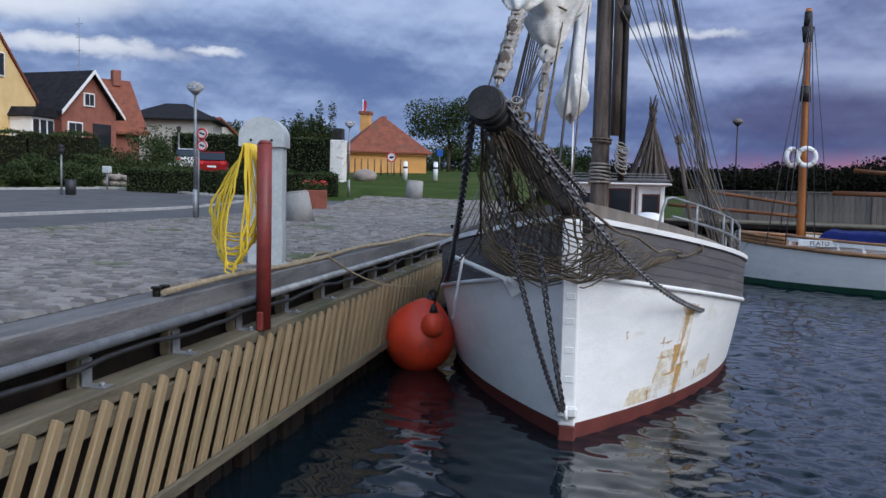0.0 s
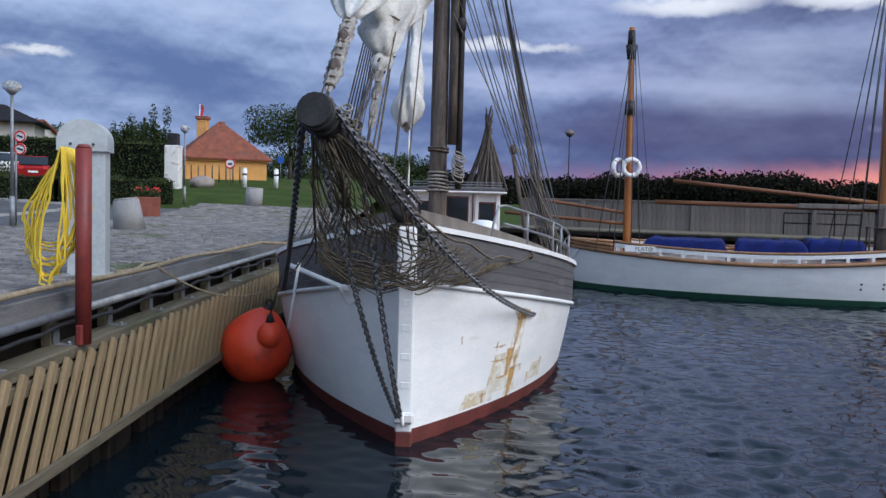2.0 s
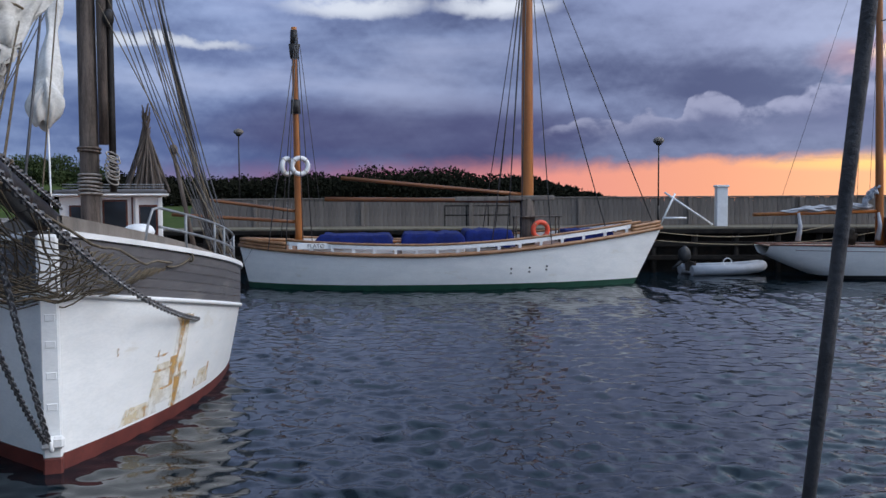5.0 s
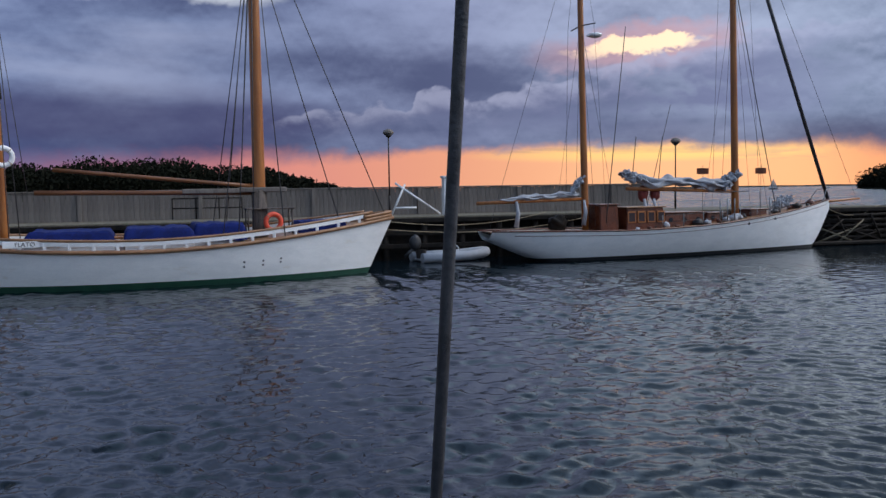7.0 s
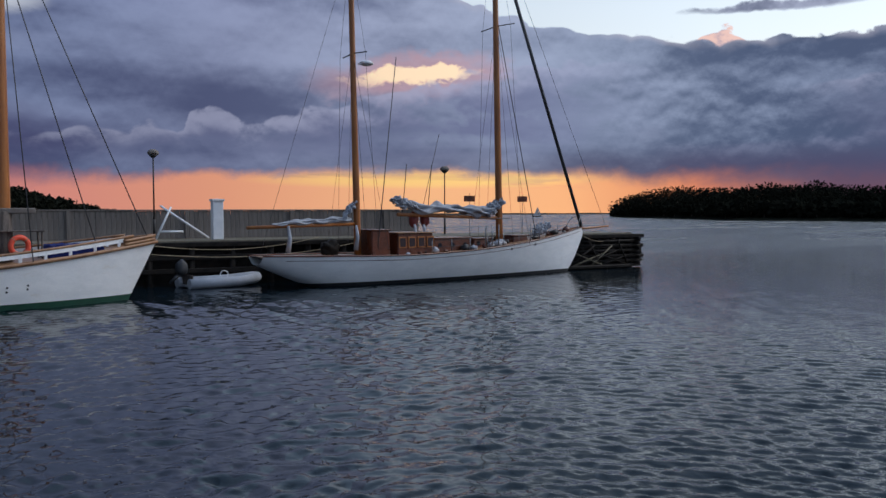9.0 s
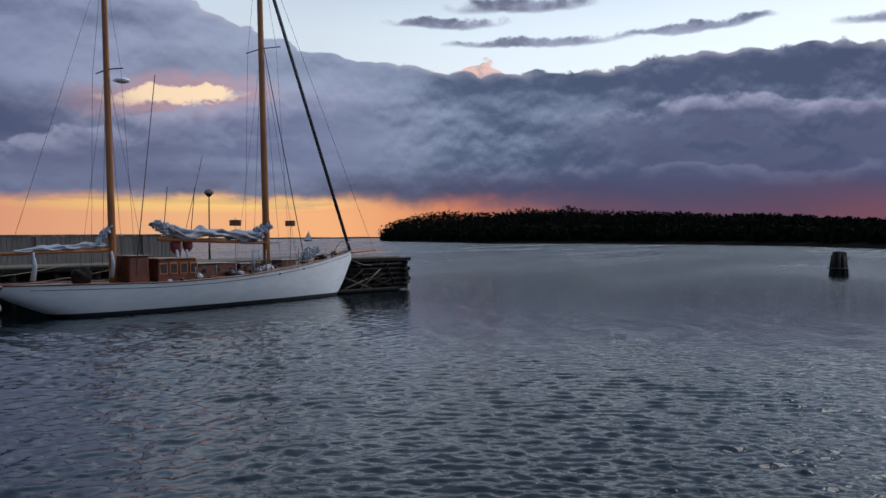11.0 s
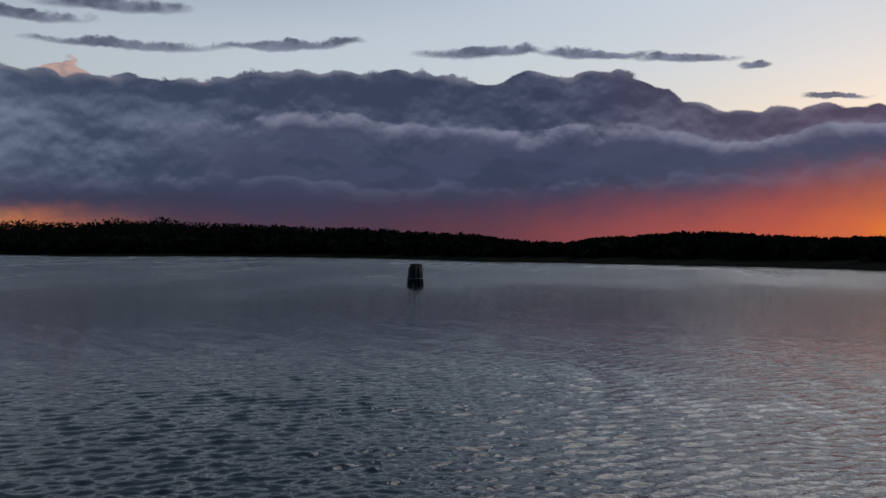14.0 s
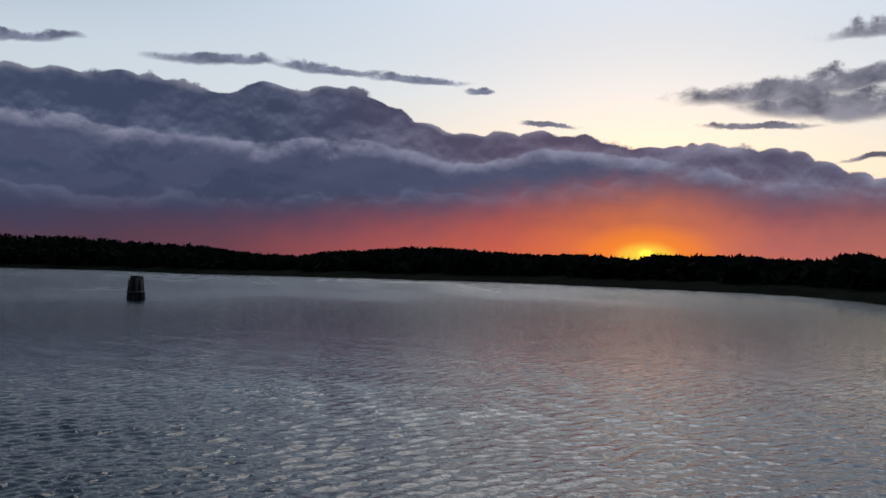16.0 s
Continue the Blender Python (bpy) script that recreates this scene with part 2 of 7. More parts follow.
# the deck thickens overhead to the north
# the other high-sky terms are added dimming and brightening to tune the water
strength = bright * (1.0 - smooth(E, 12.5, 22.0) * smooth(A, 48.0, 62.0) * smooth(A, 104.0, 78.0) * 0.55 - smooth(E, 13.0, 20.0) * smooth(A, -120.0, -60.0) * smooth(A, 8.0, -8.0) * 0.62) + smooth(E, 16.0, 48.0) * (SKY_OVER + west * west * SKY_WEST) + smooth(E, 13.0, 26.0) * smooth(A, 92.0, 120.0) * smooth(A, 190.0, 150.0) * 0.7 + smooth(E, 10.0, 22.0) * smooth(A, -6.0, 14.0) * smooth(A, 60.0, 40.0) * 0.8 + hot * 1.6
WT.links.new(col.s, bg.inputs[0])
WT.links.new(strength.s, bg.inputs[1])
wo = WT.nodes.new("ShaderNodeOutputWorld")
WT.links.new(bg.outputs[0], wo.inputs[0])

# added wide lamp, 44 degrees up: stands in for the bright western sky
sun = new("sun", bpy.data.lights.new("sun", "SUN"))
sun.data.energy, sun.data.angle, sun.data.color = SUN_POWER, radians(40), (1.0, 0.91, 0.82)
a, e = radians(SUN_AZ), radians(44)
to_sun = Vector((math.sin(a) * math.cos(e), math.cos(a) * math.cos(e), math.sin(e)))
sun.matrix_world = look(to_sun * 100, (0, 0, 0))

# ---- materials ----
def material(name, a, b, rough=0.7, metal=0.0, scale=4.0, fine=40.0, bump=0.15, grain=(1, 1, 1), piece=0.0, spec=0.5, dirt=None, dirt_scale=0.7, dirt_at=0.56):
    """Two colours (linear) mingled at two scales, bump of the same grain; piece: how far pieces differ; dirt: stains of a third colour."""
    m = bpy.data.materials.new(name)
    m.use_nodes = True
    t = m.node_tree
    p = t.nodes["Principled BSDF"]
    V.tree = t
    co = t.nodes.new("ShaderNodeTexCoord")
    mp = t.nodes.new("ShaderNodeMapping")
    mp.inputs["Scale"].default_value = grain
    t.links.new(co.outputs["Object"], mp.inputs[0])
    vec = V(mp.outputs[0])
    big, small = fbm(vec, scale, 5, 0.6, 0.3), fbm(vec, fine, 4, 0.65)
    f = smooth(big * 0.6 + small * 0.4, 0.34, 0.66)
    if piece:
        info = t.nodes.new("ShaderNodeObjectInfo")
        geo = t.nodes.new("ShaderNodeNewGeometry")
        f = mth("MULTIPLY_ADD", mth("FRACT", V(info.outputs["Random"]) + V(geo.outputs["Random Per Island"])), piece, f * (1 - piece))
    c = blend(f, a, b)
    if dirt:
        c = blend(smooth(fbm(vec, dirt_scale, 6, 0.65, 0.4), dirt_at, dirt_at + 0.12) * 0.8, c, dirt)
    t.links.new(c.s, p.inputs["Base Color"])
    t.links.new((rough + (small - 0.5) * 0.25).s, p.inputs["Roughness"])
    p.inputs["Metallic"].default_value = metal
    p.inputs["Specular IOR Level"].default_value = spec
    if bump:
        bn = t.nodes.new("ShaderNodeBump")
        bn.inputs["Strength"].default_value, bn.inputs["Distance"].default_value = bump, 0.02
        t.links.new((big * 0.5 + small * 0.5).s, bn.inputs["Height"])
        t.links.new(bn.outputs[0], p.inputs["Normal"])
    V.tree = WT
    return m


WHITE = material("white_hull_paint", (0.77, 0.78, 0.77), (0.89, 0.89, 0.87), 0.38, scale=1.2, fine=14, bump=0.10, grain=(1, 1, 3), dirt=(0.72, 0.69, 0.62), dirt_scale=0.9, dirt_at=0.60)
WHITE_TRIM = material("white_trim_paint", (0.70, 0.70, 0.69), (0.84, 0.84, 0.83), 0.45, scale=2, fine=30, bump=0.08)
BOOT = material("red_boot_top", (0.095, 0.020, 0.016), (0.17, 0.040, 0.030), 0.6, scale=2, fine=25, bump=0.2, dirt=(0.06, 0.03, 0.02))
GREY_PLANK = material("grey_bulwark_plank", (0.065, 0.062, 0.068), (0.125, 0.118, 0.12), 0.6, scale=3, fine=30, bump=0.25, grain=(1, 1, 4), piece=0.3, dirt=(0.17, 0.16, 0.15))
DARK_WOOD = material("tarred_wood", (0.010, 0.009, 0.009), (0.036, 0.032, 0.030), 0.5, scale=4, fine=50, bump=0.35, spec=0.3, dirt=(0.07, 0.055, 0.045), dirt_scale=2.5, dirt_at=0.6)
MAST_WOOD = material("weathered_mast_wood", (0.035, 0.028, 0.024), (0.165, 0.130, 0.108), 0.7, scale=3, fine=40, bump=0.45, grain=(3, 3, 0.3), spec=0.3, dirt=(0.028, 0.022, 0.02), dirt_scale=1.4)
VARNISH = material("varnished_pine", (0.24, 0.075, 0.016), (0.40, 0.148, 0.036), 0.32, scale=2, fine=30, bump=0.1, grain=(3, 3, 0.3))
SPAR = material("dark_varnished_spar", (0.12, 0.042, 0.012), (0.23, 0.085, 0.026), 0.4, scale=2, fine=30, bump=0.1, grain=(0.3, 3, 3))
MAHOGANY = material("varnished_mahogany", (0.055, 0.015, 0.008), (0.14, 0.038, 0.016), 0.28, scale=3, fine=40, bump=0.1)
RUBRAIL = material("oiled_teak_rail", (0.18, 0.085, 0.036), (0.32, 0.165, 0.075), 0.45, scale=3, fine=40, bump=0.15)
COPING = material("weathered_coping_timber", (0.065, 0.064, 0.066), (0.185, 0.18, 0.175), 0.75, scale=1.5, fine=30, bump=0.5, grain=(4, 0.4, 4), dirt=(0.05, 0.05, 0.05))
SLAT = material("pressure_treated_slat", (0.17, 0.122, 0.062), (0.33, 0.238, 0.130), 0.7, scale=4, fine=40, bump=0.3, grain=(4, 4, 0.5), piece=0.35, dirt=(0.20, 0.20, 0.10), dirt_scale=1.6)
SHELF = material("algae_brown_beam", (0.075, 0.062, 0.040), (0.165, 0.142, 0.095), 0.8, scale=2, fine=30, bump=0.4, grain=(4, 0.4, 4), dirt=(0.05, 0.06, 0.025))
# wet timber, darkened further: shade below the jetty deck is in the colour
SHEET = material("wet_shade_dark_piling", (0.008, 0.0075, 0.007), (0.026, 0.021, 0.017), 0.6, scale=3, fine=25, bump=0.5, dirt=(0.035, 0.022, 0.014), spec=0.1)
STEEL = material("galvanised_steel", (0.18, 0.19, 0.20), (0.33, 0.34, 0.35), 0.58, 0.6, scale=6, fine=60, bump=0.08)
CHAIN = material("galvanised_chain", (0.09, 0.09, 0.095), (0.22, 0.22, 0.225), 0.45, 0.7, scale=10, fine=80, bump=0.1)
BLACK = material("black_rubber", (0.012, 0.012, 0.013), (0.03, 0.03, 0.032), 0.55, scale=6, fine=60, bump=0.15)
WIRE = material("tarred_wire", (0.03, 0.03, 0.034), (0.075, 0.075, 0.08), 0.55, scale=20, fine=160, bump=0.3)
ROPE = material("hemp_rope", (0.20, 0.155, 0.095), (0.36, 0.29, 0.19), 0.85, scale=12, fine=120, bump=0.6)
NET = material("grey_brown_net_line", (0.055, 0.042, 0.026), (0.19, 0.15, 0.10), 0.85, scale=12, fine=120, bump=0.5)
SAIL = material("cream_sail_cloth", (0.42, 0.41, 0.385), (0.66, 0.65, 0.62), 0.85, scale=3, fine=30, bump=0.3, dirt=(0.46, 0.43, 0.37), dirt_scale=1.6, dirt_at=0.60)
HANK = material("weathered_seizing", (0.14, 0.125, 0.11), (0.40, 0.37, 0.33), 0.85, scale=9, fine=60, bump=0.6, dirt=(0.09, 0.075, 0.055), dirt_scale=3)
SAIL_GREY = material("grey_sail_cloth", (0.24, 0.25, 0.27), (0.46, 0.47, 0.50), 0.85, scale=3, fine=30, bump=0.35)
ORANGE = material("orange_vinyl", (0.88, 0.06, 0.022), (0.95, 0.10, 0.035), 0.42, scale=1.5, fine=20, bump=0.06, dirt=(0.50, 0.05, 0.03))
RED_POST = material("red_painted_steel", (0.14, 0.020, 0.017), (0.23, 0.036, 0.028), 0.5, scale=5, fine=50, bump=0.15, dirt=(0.12, 0.03, 0.02), dirt_scale=4)
YELLOW = material("yellow_hose", (0.62, 0.42, 0.02), (0.78, 0.56, 0.05), 0.5, scale=5, fine=50, bump=0.05)
CABINET = material("pale_grey_cabinet", (0.38, 0.41, 0.41), (0.52, 0.55, 0.55), 0.45, scale=2, fine=20, bump=0.05, dirt=(0.30, 0.31, 0.29))
STONE = material("granite_sett", (0.085, 0.080, 0.078), (0.28, 0.26, 0.245), 0.75, scale=8, fine=60, bump=0.4, piece=0.75, dirt=(0.07, 0.095, 0.025), dirt_scale=0.45, dirt_at=0.555)
JOINT = material("sand_joint", (0.016, 0.016, 0.013), (0.04, 0.038, 0.03), 0.95, scale=4, fine=50, bump=0.5, dirt=(0.07, 0.085, 0.03))
ASPHALT = material("asphalt", (0.055, 0.055, 0.058), (0.10, 0.10, 0.105), 0.85, scale=1, fine=60, bump=0.4)
KERB = material("concrete_kerb", (0.26, 0.26, 0.25), (0.40, 0.40, 0.39), 0.85, scale=3, fine=40, bump=0.3)
CONCRETE = material("stained_concrete", (0.20, 0.195, 0.185), (0.34, 0.33, 0.315), 0.85, scale=1.2, fine=30, bump=0.4, dirt=(0.12, 0.115, 0.10))
BOARD = material("silvered_board", (0.095, 0.082, 0.072), (0.21, 0.18, 0.155), 0.8, scale=2, fine=30, bump=0.4, grain=(3, 3, 0.4), piece=0.35, dirt=(0.06, 0.06, 0.05))
GRASS = material("lawn_grass", (0.026, 0.046, 0.010), (0.060, 0.085, 0.022), 0.9, scale=0.6, fine=30, bump=0.6, spec=0.05, dirt=(0.075, 0.07, 0.03), dirt_scale=0.25)
LEAF = material("dark_foliage", (0.022, 0.036, 0.014), (0.055, 0.075, 0.026), 0.85, scale=0.8, fine=6, bump=0.0, piece=0.5, spec=0.15)
# near-black on purpose: the far woods' backlit shade is in this leaf colour
LEAF_SHADED = material("shade_toned_foliage", (0.008, 0.009, 0.007), (0.020, 0.021, 0.014), 0.95, scale=0.2, fine=2, bump=0.0, piece=0.5, spec=0.0)
BARK = material("bark", (0.05, 0.04, 0.03), (0.11, 0.09, 0.07), 0.9, scale=5, fine=40, bump=0.5)
OCHRE = material("ochre_lime_wash", (0.56, 0.27, 0.075), (0.68, 0.36, 0.12), 0.85, scale=1, fine=14, bump=0.25, dirt=(0.66, 0.46, 0.22), dirt_scale=0.5)
YELLOW_WALL = material("yellow_render", (0.66, 0.45, 0.19), (0.76, 0.56, 0.28), 0.85, scale=1, fine=14, bump=0.15)
BRICK = material("red_brick", (0.20, 0.07, 0.05), (0.31, 0.115, 0.08), 0.85, scale=1.5, fine=18, bump=0.3)
PALE_WALL = material("pale_render", (0.38, 0.36, 0.33), (0.50, 0.48, 0.45), 0.85, scale=1, fine=14, bump=0.15)
TILE_RED = material("red_clay_tile", (0.13, 0.036, 0.02), (0.25, 0.072, 0.034), 0.8, scale=2.5, fine=16, bump=0.5, dirt=(0.12, 0.06, 0.04), dirt_scale=0.9)
TILE_DARK = material("dark_roof_tile", (0.010, 0.010, 0.012), (0.026, 0.025, 0.028), 0.85, scale=2.5, fine=16, bump=0.5, spec=0.15)
BLUE = material("blue_tarpaulin", (0.003, 0.008, 0.062), (0.007, 0.019, 0.14), 0.8, scale=2, fine=20, bump=0.5, spec=0.2)
RING_RED = material("orange_red_foam", (0.62, 0.06, 0.025), (0.75, 0.09, 0.04), 0.55, scale=3, fine=20, bump=0.05)
GREEN_AF = material("green_bottom_paint", (0.008, 0.05, 0.03), (0.016, 0.085, 0.05), 0.6, scale=2, fine=20, bump=0.1)
BLACK_AF = material("black_bottom_paint", (0.012, 0.013, 0.014), (0.03, 0.032, 0.033), 0.6, scale=2, fine=20, bump=0.1)
RUST = material("rust_streak", (0.46, 0.21, 0.035), (0.66, 0.40, 0.12), 0.85, scale=6, fine=40, bump=0.1)


def let_through(m, scale, lo, hi, k):
    """Ragged, see-through edges for a stain."""
    t = m.node_tree
    V.tree = t
    co = t.nodes.new("ShaderNodeTexCoord")
    f = smooth(fbm(V(co.outputs["Object"]), scale, 5, 0.65), lo, hi) * k
    t.links.new(f.s, t.nodes["Principled BSDF"].inputs["Alpha"])
    V.tree = WT


let_through(RUST, 7.0, 0.30, 0.62, 0.75)
STAIN = material("rust_wash", (0.60, 0.42, 0.16), (0.72, 0.58, 0.32), 0.85, scale=4, fine=30, bump=0.05)
let_through(STAIN, 3.0, 0.32, 0.70, 0.5)
RUBBER_BOAT = material("grey_inflatable_fabric", (0.34, 0.35, 0.37), (0.46, 0.47, 0.49), 0.6, scale=2, fine=20, bump=0.1)
CAR_RED = material("red_car_paint", (0.26, 0.012, 0.014), (0.32, 0.018, 0.02), 0.22, scale=1, fine=5, bump=0)
CAR_WHITE = material("white_car_paint", (0.62, 0.63, 0.64), (0.70, 0.71, 0.72), 0.22, scale=1, fine=5, bump=0)
TERRACOTTA = material("rust_red_planter", (0.15, 0.035, 0.02), (0.24, 0.07, 0.04), 0.7, scale=3, fine=25, bump=0.25)
FLOWER = material("red_petals", (0.45, 0.02, 0.02), (0.70, 0.06, 0.05), 0.7, scale=5, fine=20, bump=0, piece=0.6)
SIGN_RED = material("sign_red", (0.5, 0.02, 0.02), (0.6, 0.03, 0.03), 0.4, scale=3, fine=20, bump=0)
SIGN_WHITE = material("sign_white", (0.7, 0.7, 0.7), (0.8, 0.8, 0.8), 0.4, scale=3, fine=20, bump=0)
SIGN_BLUE = material("sign_blue", (0.01, 0.08, 0.35), (0.02, 0.1, 0.42), 0.4, scale=3, fine=20, bump=0)
STONE_WALL = material("fieldstone", (0.20, 0.17, 0.15), (0.36, 0.31, 0.27), 0.85, scale=3, fine=25, bump=0.4, piece=0.5)
REED = material("dry_reed", (0.016, 0.015, 0.010), (0.036, 0.032, 0.02), 0.95, scale=1, fine=8, bump=0.3, spec=0.1)


def glass_material():
    m = bpy.data.materials.new("window_glass")
    m.use_nodes = True
    p = m.node_tree.nodes["Principled BSDF"]
    p.inputs["Base Color"].default_value = (0.02, 0.024, 0.03, 1)
    p.inputs["Roughness"].default_value = 0.06
    p.inputs["Specular IOR Level"].default_value = 0.4
    return m


GLASS = glass_material()


def dome_material():
    m = bpy.data.materials.new("clear_lamp_dome")
    m.use_nodes = True
    p = m.node_tree.nodes["Principled BSDF"]
    p.inputs["Base Color"].default_value = (0.82, 0.86, 0.88, 1)
    p.inputs["Roughness"].default_value = 0.12
    p.inputs["Transmission Weight"].default_value = 0.75
    p.inputs["IOR"].default_value = 1.2
    return m


DOME = dome_material()


def water_material():
    m = bpy.data.materials.new("harbour_water")
    m.use_nodes = True
    t = m.node_tree
    p = t.nodes["Principled BSDF"]
    V.tree = t
    geo = t.nodes.new("ShaderNodeNewGeometry")
    sp = t.nodes.new("ShaderNodeSeparateXYZ")
    t.links.new(geo.outputs["Position"], sp.inputs[0])
    PX, PY = V(sp.outputs[0]), V(sp.outputs[1])
    far = smooth(mth("SQRT", PX * PX + PY * PY), 22.0, 90.0)
    west = smooth(PX * 0.45 - PY, -4.0, 7.0)
    streak = smooth(fbm(combine(PX * 0.02, PY * 0.07), 1.0, 4, 0.6, 0.6), 0.42, 0.62)
    # cat's-paws: the finest ripples, stronger on the open water
    h = fbm(combine(PX * 1.1, PY * 0.8), 7.0, 2, 0.5, 0.5) * (0.05 + west * 0.07) + fbm(combine(PX * 1.5, PY * 0.7), 2.4, 3, 0.5, 0.4) * far * 0.7
    bn = t.nodes.new("ShaderNodeBump")
    # the lee between the quay and the moored hull is calmer
    calm = smooth(PX + (fbm(V(geo.outputs["Position"]), 0.25, 3) - 0.5) * 4.0, -1.5, 4.0)
    t.links.new((0.25 + calm * 0.75).s, bn.inputs["Strength"])
    bn.inputs["Distance"].default_value = WAVE
    t.links.new(h.s, bn.inputs["Height"])
    t.links.new(bn.outputs[0], p.inputs["Normal"])
    p.inputs["Base Color"].default_value = (0.004, 0.009, 0.013, 1)
    p.inputs["Specular IOR Level"].default_value = 0.46
    t.links.new((0.025 + far * (0.13 + streak * 0.12)).s, p.inputs["Roughness"])
    p.inputs["IOR"].default_value = 1.33
    V.tree = WT
    return m


WAVE = 0.14
WATER = water_material()

# ---- shapes ----
def part(name, bm, mat, parent=None, label="", kind="", smooth_faces=False):
    me = bpy.data.meshes.new(name)
    if smooth_faces:
        for f in bm.faces:
            f.smooth = True
    bm.to_mesh(me)
    bm.free()
    me.materials.append(mat)
    ob = new(name, me)
    if parent is not None:
        ob.parent = parent
    return tagged(ob, label, kind=kind)


def thing(name, label, category, m=None, group="", kind=""):
    ob = new(name)
    ob.empty_display_size = 0.2
    if m is not None:
        ob.matrix_basis = m
    return tagged(ob, label, category, group, kind)


def B():
    return bmesh.new()


def box(bm, c, s, rz=0.0, rx=0.0, ry=0.0, bev=0.0, taper=1.0):
    r = bmesh.ops.create_cube(bm, size=1.0)
    vs = r["verts"]
    for v in vs:
        k = taper if v.co.z > 0 else 1.0
        v.co = Vector((v.co.x * s[0] * k, v.co.y * s[1] * k, v.co.z * s[2]))
    if bev:
        es = list({e for v in vs for e in v.link_edges})
        o = bmesh.ops.bevel(bm, geom=es, offset=bev, segments=1, affect="EDGES")
        vs = list(set(o["verts"]) | {v for v in vs if v.is_valid})
    m = pose(c[0], c[1], c[2], rx, ry, rz)
    for v in vs:
        v.co = m @ v.co
    return vs


def rod(bm, p0, p1, r0, r1=None, seg=10, caps=True):
    r1 = r0 if r1 is None else r1
    p0, p1 = Vector(p0), Vector(p1)
    q = (p1 - p0).to_track_quat("Z", "Y")
    rings = []
    for p, r in ((p0, r0), (p1, r1)):
        rings.append([bm.verts.new(p + q @ Vector((r * math.cos(i * math.tau / seg), r * math.sin(i * math.tau / seg), 0))) for i in range(seg)])
    for i in range(seg):
        f = bm.faces.new((rings[0][i], rings[0][(i + 1) % seg], rings[1][(i + 1) % seg], rings[1][i]))
        f.smooth = seg > 5
    if caps:
        bm.faces.new(rings[0][::-1])
        bm.faces.new(rings[1])


def tube(bm, pts, r, seg=6, taper=None):
    pts = [Vector(p) for p in pts]
    prev = None
    n = len(pts)
    for k, p in enumerate(pts):
        d = (pts[min(k + 1, n - 1)] - pts[max(k - 1, 0)]).normalized()
        q = d.to_track_quat("Z", "Y")
        rr = r if taper is None else r * taper(k / (n - 1))
        ring = [bm.verts.new(p + q @ Vector((rr * math.cos(i * math.tau / seg), rr * math.sin(i * math.tau / seg), 0))) for i in range(seg)]
        if prev:
            # match the turn of the rings
            best = min(range(seg), key=lambda s: sum((ring[(i + s) % seg].co - prev[i].co).length for i in range(seg)))
            ring = ring[best:] + ring[:best]
            for i in range(seg):
                f = bm.faces.new((prev[i], prev[(i + 1) % seg], ring[(i + 1) % seg], ring[i]))
                f.smooth = True
        else:
            bm.faces.new(ring[::-1])
        prev = ring
    bm.faces.new(prev)


def sag(p0, p1, drop, n=12):
    p0, p1 = Vector(p0), Vector(p1)
    return [p0.lerp(p1, k / n) - Vector((0, 0, drop * 4 * (k / n) * (1 - k / n))) for k in range(n + 1)]


def torus(bm, c, R, r, axis=(0, 0, 1), n=20, m=8, a0=0.0, a1=math.tau):
    q = Vector(axis).to_track_quat("Z", "Y")
    c = Vector(c)
    closed = abs(a1 - a0 - math.tau) < 1e-6
    cnt = n if closed else n + 1
    rings = []
    for i in range(cnt):
        a = a0 + (a1 - a0) * i / n
        rings.append([bm.verts.new(c + q @ Vector(((R + r * math.cos(b)) * math.cos(a), (R + r * math.cos(b)) * math.sin(a), r * math.sin(b)))) for b in (j * math.tau / m for j in range(m))])
    for i in range(cnt if closed else cnt - 1):
        A0, A1 = rings[i], rings[(i + 1) % cnt]
        for j in range(m):
            f = bm.faces.new((A0[j], A1[j], A1[(j + 1) % m], A0[(j + 1) % m]))
            f.smooth = True


def grid(bm, nu, nv, fn, shade=True, close_u=False):
    vs = [[bm.verts.new(fn(i / nu, j / nv)) for j in range(nv + 1)] for i in range(nu + 1)]
    for i in range(nu):
        for j in range(nv):
            f = bm.faces.new((vs[i][j], vs[i + 1][j], vs[i + 1][j + 1], vs[i][j + 1]))
            f.smooth = shade
    return vs


def prism(bm, poly, y0, y1):
    """A polygon in x and z, drawn out along y."""
    a = [bm.verts.new((x, y0, z)) for x, z in poly]
    b = [bm.verts.new((x, y1, z)) for x, z in poly]
    n = len(poly)
    bm.faces.new(a)
    bm.faces.new(b[::-1])
    for i in range(n):
        bm.faces.new((a[i], b[i], b[(i + 1) % n], a[(i + 1) % n]))
    bmesh.ops.recalc_face_normals(bm, faces=bm.faces[:])


def blob(bm, c, s, sub=2, rough=0.2, seed=0.0):
    r = bmesh.ops.create_icosphere(bm, subdivisions=sub, radius=1.0)
    for v in r["verts"]:
        k = 1 + rough * noise.noise(v.co * 1.7 + Vector((seed, seed * 0.7, 0)))
        v.co = Vector((c[0] + v.co.x * s[0] * k, c[1] + v.co.y * s[1] * k, c[2] + v.co.z * s[2] * k))
    for f in bm.faces:
        f.smooth = True


